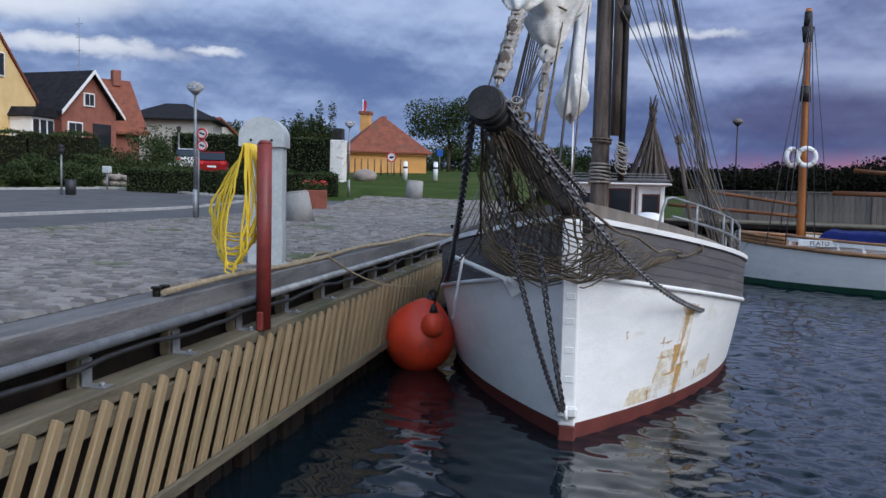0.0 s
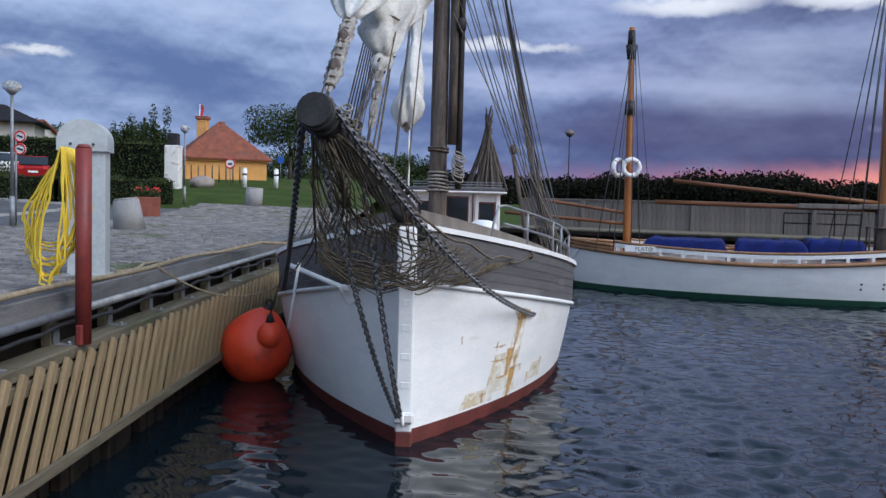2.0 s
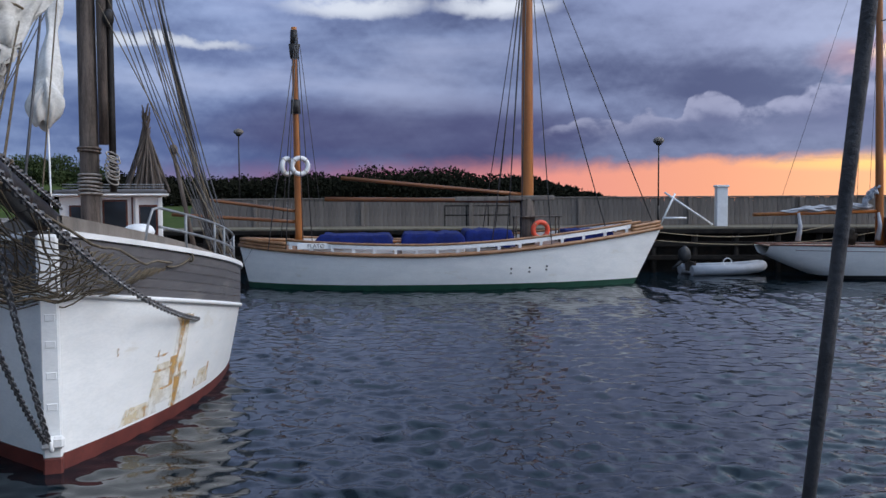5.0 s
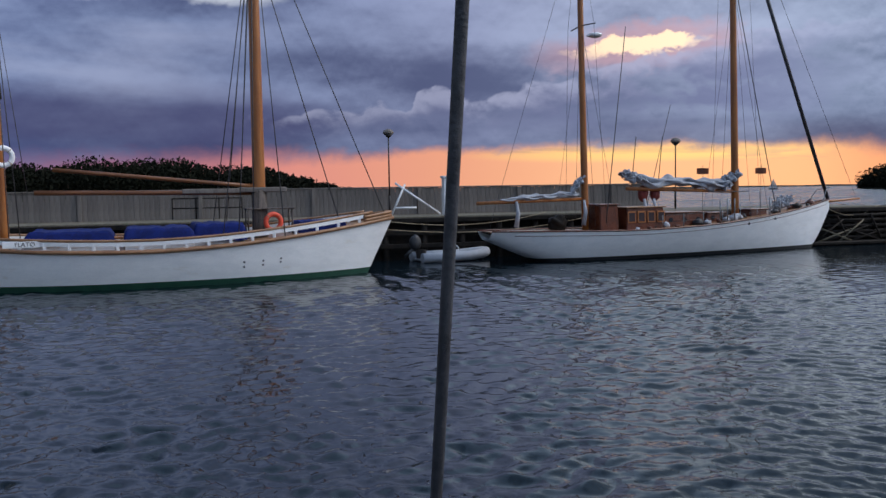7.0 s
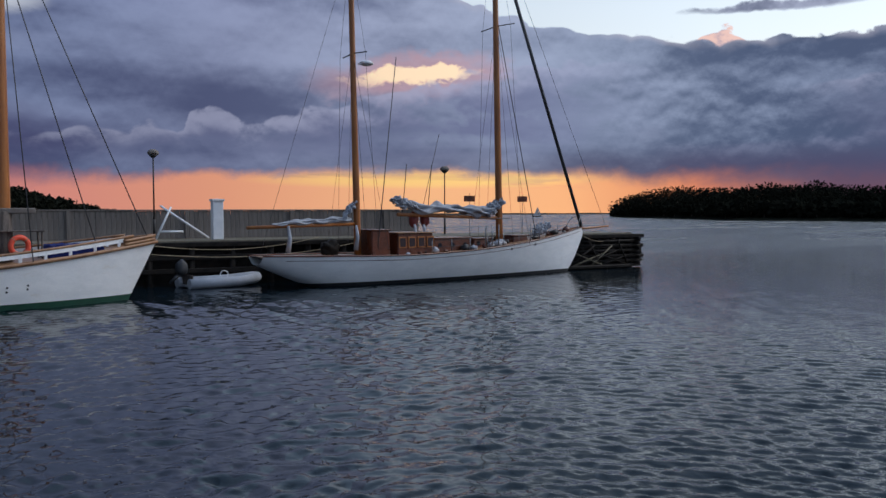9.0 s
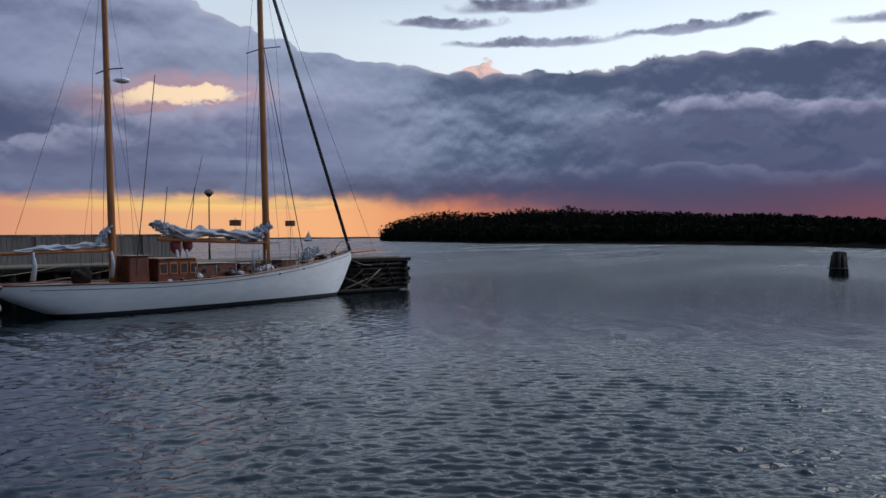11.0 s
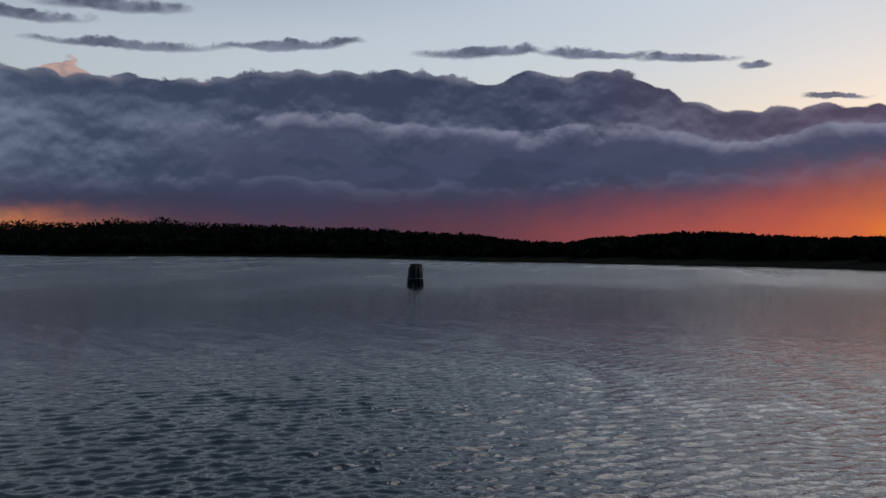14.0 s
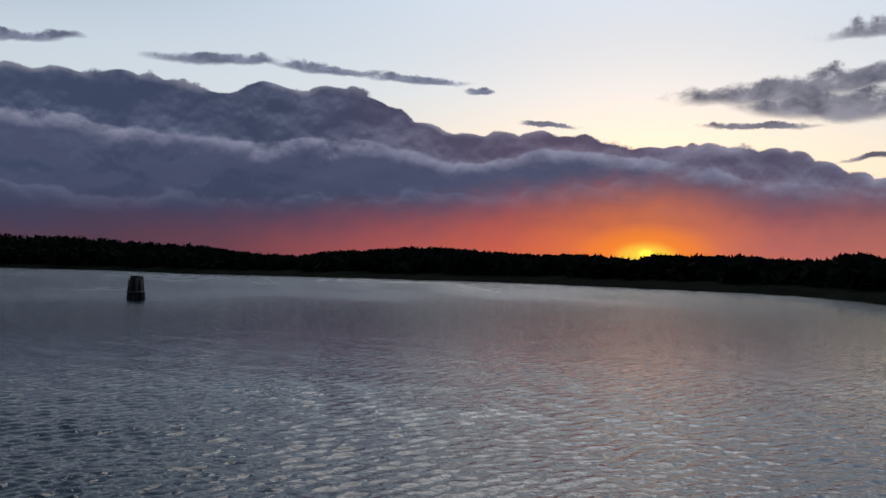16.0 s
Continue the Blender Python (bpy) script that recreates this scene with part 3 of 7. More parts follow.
def leaves(spots, size, seed, per=1):
    """A bmesh of small leaf clumps, four-sided, at spots (x, y, z)."""
    rnd = np.random.RandomState(seed)
    spots = np.repeat(np.asarray(spots, float), per, axis=0)
    n = len(spots)
    u = rnd.normal(size=(n, 3))
    u /= np.linalg.norm(u, axis=1)[:, None]
    w = np.cross(u, rnd.normal(size=(n, 3)))
    w /= np.linalg.norm(w, axis=1)[:, None]
    k = size * rnd.uniform(0.5, 1.3, n)[:, None]
    co = np.stack([spots + u * k, spots + w * k * 0.55, spots - u * k, spots - w * k * 0.55], 1).reshape(-1, 3)
    me = bpy.data.meshes.new("leaves")
    me.from_pydata(co.tolist(), [], np.arange(4 * n).reshape(-1, 4).tolist())
    return me


def leaf_part(name, spots, size, seed, mat, parent=None, label="", kind="", per=1):
    me = leaves(spots, size, seed, per)
    me.materials.append(mat)
    ob = new(name, me)
    if parent is not None:
        ob.parent = parent
    return tagged(ob, label, kind=kind)


# ---- water and land ----
QX, QZ = -3.92, 1.97  # the quay's face and the height of its coping

def water_sheet():
    """One round sheet to the horizon; its cells grow outwards, and real waves run over it."""
    step = 0.0037
    th = np.concatenate([np.arange(-0.75, 2.5, step), np.linspace(2.5, math.tau - 0.75, 90)[:-1]])
    rr = np.concatenate([np.linspace(0.05, 5.5, 24)[:-1], np.exp(np.arange(math.log(5.5), math.log(75.0), step)), np.geomspace(75.0, 4500, 40)])
    R, T = np.meshgrid(rr, th, indexing="ij")
    X, Y = R * np.sin(T), R * np.cos(T)
    Z = np.zeros_like(X)
    rnd = np.random.RandomState(4)
    ramp01 = lambda v, lo, hi: np.clip((v - lo) / (hi - lo), 0, 1)
    # the basin's waves are longer, the open water's short and choppy
    basin = ramp01(Y - 0.45 * X, -3.0, 6.0)
    basin = basin * basin * (3 - 2 * basin)
    gust = 0.75 + 0.25 * np.sin(0.21 * X + 0.13 * Y + 1.0) * np.sin(0.17 * Y - 0.09 * X)
    cell = np.maximum(R, 5.5) * step
    sets = ((34, 0.28, 0.66, 240, 0.75, BASIN_SLOPE, basin), (16, 0.17, 0.28, 235, 0.9, BASIN_SLOPE * 0.5, basin), (36, 0.11, 0.24, 183, 0.6, OPEN_SLOPE, 1 - basin), (22, 0.24, 0.50, 188, 0.55, OPEN_SLOPE * 0.6, 1 - basin))
    for count, lo, hi, way, spread, slope, where in sets:
        for k in range(count):
            lam = lo * (hi / lo) ** rnd.rand()
            a = radians(way) + rnd.normal() * spread
            q = math.tau / lam
            amp = slope * math.sqrt(2.0 / count) / q
            w = np.sin(0.31 * X + 0.2 * Y + rnd.rand() * 6) + np.sin(0.27 * Y - 0.23 * X + rnd.rand() * 6)
            Z += where * gust * ramp01(lam / cell, 2.6, 5.0) * amp * np.sin(q * (X * math.cos(a) + Y * math.sin(a)) + rnd.rand() * math.tau + w * 1.2)
    # sharper crests than troughs
    Z += 4.0 * Z * Z * np.sign(Z)
    calm = 0.16 + 0.84 * ramp01(X, -0.5, 3.5)
    inside = ramp01(T, -0.75, -0.70) * ramp01(2.5 - T, 0.0, 0.05)
    Z *= calm * inside * ramp01(X, -4.4, -4.0) * ramp01(62.0 - R, 0.0, 34.0) * ramp01(R, 4.0, 6.0)
    nx, ny = X.shape
    idx = np.arange(nx * ny).reshape(nx, ny)
    nxt = np.roll(idx, -1, axis=1)
    quads = np.stack([idx[:-1], nxt[:-1], nxt[1:], idx[1:]], -1).reshape(-1, 4)
    loops = np.concatenate([quads.ravel(), idx[0][::-1]])
    starts = np.concatenate([np.arange(0, quads.size, 4), [quads.size]])
    me = bpy.data.meshes.new("water")
    me.vertices.add(nx * ny)
    me.vertices.foreach_set("co", np.stack([X, Y, Z], -1).ravel())
    me.loops.add(loops.size)
    me.loops.foreach_set("vertex_index", loops)
    me.polygons.add(len(starts))
    me.polygons.foreach_set("loop_start", starts)
    me.polygons.foreach_set("use_smooth", np.ones(len(starts), bool))
    me.update(calc_edges=True)
    if me.polygons[nx * 3].normal.z < 0:
        me.flip_normals()
    me.materials.append(WATER)
    tagged(new("water", me), "rippled dark blue harbour water", kind="structure")


BASIN_SLOPE, OPEN_SLOPE = 0.26, 0.28
water_sheet()


def land_z(x, y):
    d = math.hypot(x, y)
    k = min(max((d - 34) / 40, 0), 1)
    hill = 2.4 * k * k * (3 - 2 * k) + min(max((d - 74) / 120, 0), 1) * 3.0
    right = min(max((x + 6) / 12, 0), 1)
    return QZ - 0.06 + hill * (1 - 0.75 * right)


def land_fn(u, v):
    y = -30 + 330 * v ** 1.6
    x0 = QX - 0.45
    x = x0 - 300 * u ** 2
    return Vector((x, y, land_z(x, y)))


bm = B()
grid(bm, 60, 70, land_fn)
land = part("ground", bm, GRASS, kind="structure", label="grassy land rising behind the quay")

# land at the head of the harbour, behind the jetty's root
bm = B()
grid(bm, 30, 20, lambda u, v: Vector(((-5 + 33 * u) * (1 + 4.2 * v), 46 + 6 * (1 - u) + 230 * v - 4 * u, 1.4 + 1.0 * v + 0.3 * noise.noise(Vector((u * 9, v * 9, 0))))))
part("ground", bm, GRASS, kind="structure", label="low grassy shore at the head of the harbour")


def harbour_wall():
    bm = B()
    box(bm, (0.5, 45.2, 0.75), (9.5, 0.5, 2.0), rz=-8, bev=0.03)
    part("wall_harbour_head", bm, CONCRETE, kind="structure", label="dark low wall closing the harbour head")


harbour_wall()

# ---- quay ----
quay = thing("quay", "timber-faced harbour quay with weathered coping", "quay", kind="structure")
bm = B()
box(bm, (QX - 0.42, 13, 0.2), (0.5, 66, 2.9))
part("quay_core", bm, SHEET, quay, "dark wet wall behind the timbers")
# coping baulks, end to end
y = -12.0
for k, ln in enumerate((4.8, 5.2, 4.9, 5.1, 5.0, 4.7, 5.3, 5.0, 5.0, 5.0, 5.0)):
    bm = B()
    box(bm, (QX - 0.19, y + ln / 2, QZ - 0.125), (0.38, ln - 0.012, 0.25), rz=random.uniform(-0.05, 0.05), bev=0.012)
    part("coping_beam", bm, COPING, quay)
    y += ln
# rail pipe and black cable below the coping
bm = B()
rod(bm, (QX + 0.10, -12, QZ - 0.20), (QX + 0.10, 9.55, QZ - 0.20), 0.045, seg=12)
rod(bm, (QX + 0.10, 9.75, QZ - 0.20), (QX + 0.10, 44, QZ - 0.20), 0.045, seg=12)
part("pipe", bm, STEEL, quay, "galvanised pipe under the coping")
bm = B()
pts = []
for i in range(150):
    yy = -10 + i * 0.36
    pts.append((QX + 0.10, yy, QZ - 0.29 - 0.05 * abs(math.sin(yy * 1.35)) + 0.01 * math.sin(yy * 7)))
tube(bm, pts, 0.022)
part("cable", bm, BLACK, quay, "black cable tied under the pipe")
# the shelf beam and the brackets on it
y = -12.0
while y < 44:
    bm = B()
    box(bm, (QX + 0.09, y + 2.0, 1.40), (0.30, 3.985, 0.12), bev=0.012)
    part("shelf_beam", bm, SHELF, quay)
    y += 4.0
for k in range(30):
    yy = 2.3 + 1.38 * k
    bm = B()
    box(bm, (QX - 0.05, yy, 1.62), (0.10, 0.16, 0.34), bev=0.008)
    part("block", bm, SHELF, quay)
    bm = B()
    box(bm, (QX + 0.10, yy, 1.468), (0.20, 0.13, 0.012))
    box(bm, (QX + 0.02, yy, 1.57), (0.012, 0.13, 0.2))
    rod(bm, (QX + 0.15, yy, 1.47), (QX + 0.15, yy, 1.50), 0.02, seg=8)
    part("bracket", bm, STEEL, quay, "galvanised angle bracket")
# slats and the rail at their foot
bm = B()
box(bm, (QX + 0.325, 16, 0.43), (0.05, 56, 0.12), bev=0.01)
part("foot_rail", bm, SHELF, quay)
bm = B()
box(bm, (QX + 0.205, 16, 1.24), (0.07, 56, 0.14), bev=0.01)
part("top_rail", bm, SHELF, quay)
bm = B()
box(bm, (0, 0, 0), (0.052, 0.105, 1.12), bev=0.008)
slat_mesh = part("slat", bm, SLAT, quay)
y, k = 2.0, 0
while y < 42.5:
    ob = slat_mesh if k == 0 else new("slat", slat_mesh.data)
    ob.parent = quay
    lean = random.uniform(-1.0, 1.0)
    ob.matrix_basis = pose(QX + 0.27, y, 0.90 + random.uniform(-0.012, 0.012), -29 + lean, 0, random.uniform(-2, 2))
    y += 0.286 + random.uniform(-0.008, 0.008)
    k += 1
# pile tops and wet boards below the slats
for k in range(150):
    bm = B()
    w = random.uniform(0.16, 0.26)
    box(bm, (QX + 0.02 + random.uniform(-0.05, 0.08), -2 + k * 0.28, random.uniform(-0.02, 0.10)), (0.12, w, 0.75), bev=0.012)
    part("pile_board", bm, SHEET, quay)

# ---- the jetty across the harbour ----
JA, JB = Vector((45.2, 21.9, 0)), Vector((2.0, 39.6, 0))  # ends of its front edge
JD = (JB - JA).normalized()
JN = Vector((-JD.y, JD.x, 0))
JN = JN if JN.y > 0 else -JN
JLEN = (JB - JA).length
JROT = math.degrees(math.atan2(JD.y, JD.x))


def on_jetty(along, back, z=0.0):
    p = JA + JD * along + JN * back
    return (p.x, p.y, z)


jetty = thing("jetty", "dark timber jetty on piles with a plank deck", "jetty", kind="structure")
bm = B()
box(bm, on_jetty(JLEN / 2, 2.6, 1.80), (JLEN, 5.0, 0.16), rz=JROT, bev=0.02)
part("deck", bm, SHELF, jetty)
for row, zz in ((0.0, 1.72), (0.05, 1.18), (0.05, 0.62)):
    bm = B()
    box(bm, on_jetty(JLEN / 2 - 0.2, -0.06 + row, zz), (JLEN + 0.9, 0.16, 0.20), rz=JROT, bev=0.02)
    part("wale", bm, SHEET, jetty)
# added near-black sheet: stands for the shade behind the piles
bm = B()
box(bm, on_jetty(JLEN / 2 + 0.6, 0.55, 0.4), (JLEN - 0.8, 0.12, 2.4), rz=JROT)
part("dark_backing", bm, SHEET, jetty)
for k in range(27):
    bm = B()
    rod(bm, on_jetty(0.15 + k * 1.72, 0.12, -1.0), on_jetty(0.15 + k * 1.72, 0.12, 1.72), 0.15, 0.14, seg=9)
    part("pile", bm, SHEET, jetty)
for k in range(4):
    bm = B()
    rod(bm, on_jetty(0.1, 0.3 + k * 1.45, -1.0), on_jetty(0.1, 0.3 + k * 1.45, 1.9), 0.15, 0.14, seg=9)
    part("pile", bm, SHEET, jetty)
for zz in (0.55, 1.05, 1.55):
    bm = B()
    box(bm, on_jetty(-0.12, 2.2, zz), (0.16, 5.2, 0.18), rz=JROT, bev=0.02)
    part("end_wale", bm, SHEET, jetty)
for k in range(5):
    bm = B()
    rod(bm, on_jetty(-0.05 + 0.5 * k, 0.0, 0.4), on_jetty(1.1 + 0.5 * k, 0.0, 1.6), 0.06, seg=6)
    part("brace", bm, SHEET, jetty)

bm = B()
# more added sheets, for the shade between the crib logs at the end
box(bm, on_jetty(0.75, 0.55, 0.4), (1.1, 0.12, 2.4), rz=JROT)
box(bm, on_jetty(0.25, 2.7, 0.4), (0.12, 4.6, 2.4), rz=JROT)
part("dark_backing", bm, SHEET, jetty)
rnd = random.Random(8)
for k in range(6):
    zz = 0.12 + 0.27 * k
    bm = B()
    rod(bm, on_jetty(-0.30 - 0.3 * rnd.random(), -0.10, zz), on_jetty(4.6, -0.05, zz + rnd.uniform(-0.05, 0.05)), 0.085, 0.075, seg=7)
    part("crib_log", bm, SHEET, jetty)
    bm = B()
    rod(bm, on_jetty(-0.14, -0.3 - 0.2 * rnd.random(), zz + 0.13), on_jetty(-0.10, 5.0, zz + 0.13), 0.085, 0.075, seg=7)
    part("crib_log", bm, SHEET, jetty)
for k in range(9):
    bm = B()
    x0, x1 = rnd.uniform(0.0, 5.0), rnd.uniform(0.0, 5.0)
    rod(bm, on_jetty(x0, -0.22, 0.05), on_jetty(x1, -0.20, rnd.uniform(0.6, 1.5)), 0.05, 0.04, seg=6)
    part("brace", bm, SHELF if k % 3 == 0 else SHEET, jetty)
bm = B()
box(bm, on_jetty(3.2, -0.45, 0.12), (4.6, 0.6, 0.16), rz=JROT, bev=0.03)
part("fender_float", bm, SHEET, jetty, "low timber staging at the water line")

# windbreak of boards on the seaward side
windbreak = thing("windbreak", "tall weathered vertical-board windbreak along the jetty", "fence", kind="structure")
WB0 = 11.6
bm = B()
box(bm, on_jetty((JLEN + WB0) / 2, 3.75, 2.35), (JLEN - WB0, 0.12, 0.9), rz=JROT)
part("low_wall", bm, CONCRETE, windbreak, "stained grey concrete wall behind the boards")
bm = B()
box(bm, on_jetty((JLEN + WB0) / 2, 3.66, 3.17), (JLEN - WB0, 0.26, 0.06), rz=JROT, bev=0.01)
part("cap", bm, BOARD, windbreak)
bm = B()
box(bm, (0, 0, 0), (0.205, 0.035, 1.28), bev=0.006)
first = part("board", bm, BOARD, windbreak)
nb = int((JLEN - WB0) / 0.212)
for k in range(nb):
    ob = first if k == 0 else new("board", first.data)
    ob.parent = windbreak
    p = on_jetty(WB0 + 0.1 + k * 0.212, 3.60 + random.uniform(-0.008, 0.008), 2.50 + random.uniform(-0.012, 0.012))
    ob.matrix_basis = pose(*p, 0, random.uniform(-0.4, 0.4), JROT)
for k in range(int((JLEN - WB0 - 2) / 5.0) + 1):
    bm = B()
    box(bm, on_jetty(WB0 + 2 + k * 5.0, 3.52, 2.45), (0.16, 0.12, 1.36), rz=JROT, bev=0.01)
    part("post", bm, BOARD, windbreak)


def lamp(name_label, x, y, z0, z1, r=0.045, group="quay lamps", cap=DOME, metal=STEEL):
    th = thing("street_lamp", name_label, "street lamp", pose(x, y, z0), group)
    h = z1 - z0
    bm = B()
    rod(bm, (0, 0, 0), (0, 0, 0.9), r * 1.5, r * 1.45, seg=12)
    rod(bm, (0, 0, 0.9), (0, 0, h - 0.25), r, r * 0.85, seg=12)
    part("post", bm, metal, th)
    bm = B()
    rod(bm, (0, 0, h - 0.27), (0, 0, h - 0.10), 0.06, 0.23, seg=18)
    part("bowl", bm, metal, th)
    bm = B()
    prof = ((0.235, -0.10), (0.25, -0.07), (0.24, -0.01), (0.20, 0.05), (0.12, 0.10), (0.02, 0.12))
    for (r0, a0), (r1, a1) in zip(prof, prof[1:]):
        rod(bm, (0, 0, h + a0), (0, 0, h + a1), r0, r1, seg=18, caps=False)
    part("glass_cap", bm, cap, th, "clear domed cap", smooth_faces=True)
    return th


def polar(a, d, z=0.0):
    return (d * math.sin(radians(a)), d * math.cos(radians(a)), z)


# dark wood and board in place of steel and dome paint the backlit silhouette
lamp("slim steel jetty lamp in silhouette-dark colour behind the windbreak", *polar(7.48, 46)[:2], 1.9, 6.62, 0.036, "jetty lamps", BOARD, DARK_WOOD)
lamp("slim steel jetty lamp in silhouette-dark colour on the windbreak", *polar(34.0, 41.0)[:2], 1.88, 5.72, 0.036, "jetty lamps", BOARD, DARK_WOOD)
lamp("slim steel jetty lamp in silhouette-dark colour near the pier end", *polar(52.12, 46.8)[:2], 1.88, 5.36, 0.036, "jetty lamps", BOARD, DARK_WOOD)


def jetty_things():
    # white service column and A-shaped white frame
    th = thing("service_column", "white square service column with capped top on the jetty", "cabinet", pose(*polar(37.75, 40.2), 0, 0, JROT))
    bm = B()
    box(bm, (0, 0, 2.72), (0.46, 0.42, 1.68), bev=0.02)
    part("body", bm, WHITE_TRIM, th)
    bm = B()
    box(bm, (0, 0, 3.60), (0.56, 0.52, 0.10), bev=0.02)
    part("cap", bm, WHITE_TRIM, th)
    fr = thing("gangway_frame", "white-painted pole frame for a gangway", "frame", pose(*polar(36.0, 39.6), 0, 0, JROT))
    for p0, p1 in (((1.35, 0, 1.9), (0.7, 0, 3.3)), ((-0.9, 0, 1.95), (1.15, 0, 3.35)), ((1.2, 0, 2.25), (0.2, 0, 2.25))):
        bm = B()
        rod(bm, p0, p1, 0.045, seg=8)
        part("pole", bm, WHITE_TRIM, fr)
    th = thing("fuse_box", "grey fuse box on the windbreak", "box", pose(*polar(19.95, 44.0, 2.55), 0, 0, JROT))
    bm = B()
    box(bm, (0, 0, 0.2), (0.42, 0.18, 0.55), bev=0.02)
    part("body", bm, STEEL, th)
    # pipe rail by the fuse box
    th = thing("pipe_rail", "dark pipe railing in front of the windbreak", "railing", pose(*polar(22.6, 41.0, 1.88), 0, 0, JROT))
    for k in range(4):
        bm = B()
        rod(bm, (-1.5 + k, 0, 0), (-1.5 + k, 0, 0.95), 0.03, seg=7)
        part("post", bm, SHEET, th)
    for zz in (0.5, 0.93):
        bm = B()
        rod(bm, (-1.5, 0, zz), (1.5, 0, zz), 0.03, seg=7)
        part("rail", bm, SHEET, th)
    # the white notice and low white slab of the far bank
    th = thing("notice_board", "small white notice board on two posts", "sign", pose(*polar(10.0, 44.0, 1.7), 0, 0, -10))
    for sx in (-0.45, 0.45):
        bm = B()
        rod(bm, (sx, 0, 0), (sx, 0, 1.2), 0.04, seg=7)
        part("post", bm, BOARD, th)
    bm = B()
    box(bm, (0, 0, 1.05), (1.3, 0.04, 0.5), bev=0.01)
    part("panel", bm, SIGN_WHITE, th)


jetty_things()

# pile cluster standing alone in the water
dolphin = thing("mooring_dolphin", "dark timber mooring dolphin standing in the water", "mooring post", pose(67.7, -1.2, 0))
for k in range(8):
    a = k * math.tau / 8
    bm = B()
    rod(bm, (0.58 * math.cos(a), 0.58 * math.sin(a), -1), (0.36 * math.cos(a), 0.36 * math.sin(a), 1.55 + 0.12 * math.sin(k * 2.3)), 0.17, 0.15, seg=8)
    part("pile", bm, SHEET, dolphin)
bm = B()
rod(bm, (0, 0, 1.1), (0, 0, 1.72), 0.42, 0.36, seg=12)
part("core", bm, SHEET, dolphin)
bm = B()
torus(bm, (0, 0, 0.55), 0.64, 0.06, n=20, m=6)
part("band", bm, BLACK, dolphin)

# ---- the old sailing ship at the quay; local y runs aft from the stem ----
ship = thing("sailing_ship", "white wooden sailing ship with grey bulwark and tarred bowsprit", "ship", pose(-0.51, 11.16, 0, 0, 0, -1.2))
SL = 20.0


def sheer(s):
    return 1.50 + 1.18 * max(0.0, 1 - s / 11.0) ** 1.75 + 0.5 * max(0.0, (s - 13) / 7.0) ** 2


def aft(s):
    return 1 - 0.45 * max(0.0, (s - 11) / 9.0) ** 2.2


def hb_deck(s):
    u = min(s / 6.2, 1)
    return 0.10 + 2.68 * (1 - (1 - u) ** 2.4) * aft(s)


def hb_wl(s):
    u = min(s / 7.0, 1)
    return 0.10 + 2.42 * (1 - (1 - u) ** 2.0) * aft(s) * (1 - 0.3 * max(0, (s - 13) / 7) ** 2)


def half(s, z):
    zd = sheer(s)
    if z < 0:
        return max(0.09, hb_wl(s) * (1 - 0.28 * (-z)))
    # the bulwark stands upright on the flaring side
    v = min(z, zd - 0.68 + 0.12 * max(0.0, z - zd + 0.68)) / zd
    return hb_wl(s) + (hb_deck(s) - hb_wl(s)) * v ** 0.9


def side(bm, z0, z1, out, nu=46, nv=8, s_end=SL, flip=(1, -1)):
    """Both sides of the hull between two heights, each a function of s; out: how far proud."""
    for sg in flip:
        def fn(u, v, sg=sg):
            s = s_end * u ** 1.5
            a, b = z0(s), z1(s)
            z = a + (b - a) * v
            return Vector((sg * (half(s, z) + out), s, z))
        grid(bm, nu, nv, fn)


def belt(s):
    return sheer(s) - 0.68


hull_parts = (("bottom", lambda s: -0.8, lambda s: 0.0, 0.0, BOOT), ("boot_top", lambda s: 0.0, lambda s: 0.19 + 0.0 * s, 0.004, BOOT), ("topside", lambda s: 0.19, belt, 0.0, WHITE))
for nm, z0, z1, out, mt in hull_parts:
    bm = B()
    side(bm, z0, z1, out)
    part(nm, bm, mt, ship, "white-painted planked side with rust streaks" if nm == "topside" else "")
# grey bulwark strakes
for k in range(5):
    bm = B()
    side(bm, lambda s, k=k: belt(s) + 0.004 + 0.126 * k, lambda s, k=k: belt(s) + 0.122 + 0.126 * k, 0.012, nv=1)
    side(bm, lambda s, k=k: belt(s) + 0.122 + 0.126 * k, lambda s, k=k: belt(s) + 0.130 + 0.126 * k, 0.003, nv=1)
    part("strake", bm, GREY_PLANK, ship)
# white rubbing band, cap rail, deck and inner bulwark
bm = B()
for sg in (1, -1):
    tube(bm, [(sg * (half(s, belt(s)) + 0.012), s, belt(s) - 0.012) for s in [SL * (k / 92) ** 1.5 for k in range(93)]], 0.036)
part("rubbing_band", bm, WHITE_TRIM, ship)
for sg in (1, -1):
    bm = B()
    def fn(u, v, sg=sg):
        s = SL * u ** 1.4
        ring = ((0.05, -0.03), (0.05, 0.035), (-0.13, 0.035), (-0.13, -0.03), (0.05, -0.03))[round(v * 4)]
        return Vector((sg * max(0.0, half(s, sheer(s)) + ring[0]), s, sheer(s) + ring[1]))
    grid(bm, 60, 4, fn, False)
    part("cap_rail", bm, WHITE_TRIM, ship)
bm = B()
for sg in (1, -1):
    grid(bm, 40, 1, lambda u, v, sg=sg: Vector((sg * max(0.02, half(SL * u ** 1.4, belt(SL * u ** 1.4)) - 0.09), SL * u ** 1.4, sheer(SL * u ** 1.4) - 0.62 * v)))
part("inner_bulwark", bm, WHITE_TRIM, ship)
bm = B()
grid(bm, 40, 8, lambda u, v: Vector(((2 * v - 1) * max(0.05, half(SL * u ** 1.4, belt(SL * u ** 1.4)) - 0.08), SL * u ** 1.4, sheer(SL * u ** 1.4) - 0.6 + 0.06 * (1 - (2 * v - 1) ** 2))))
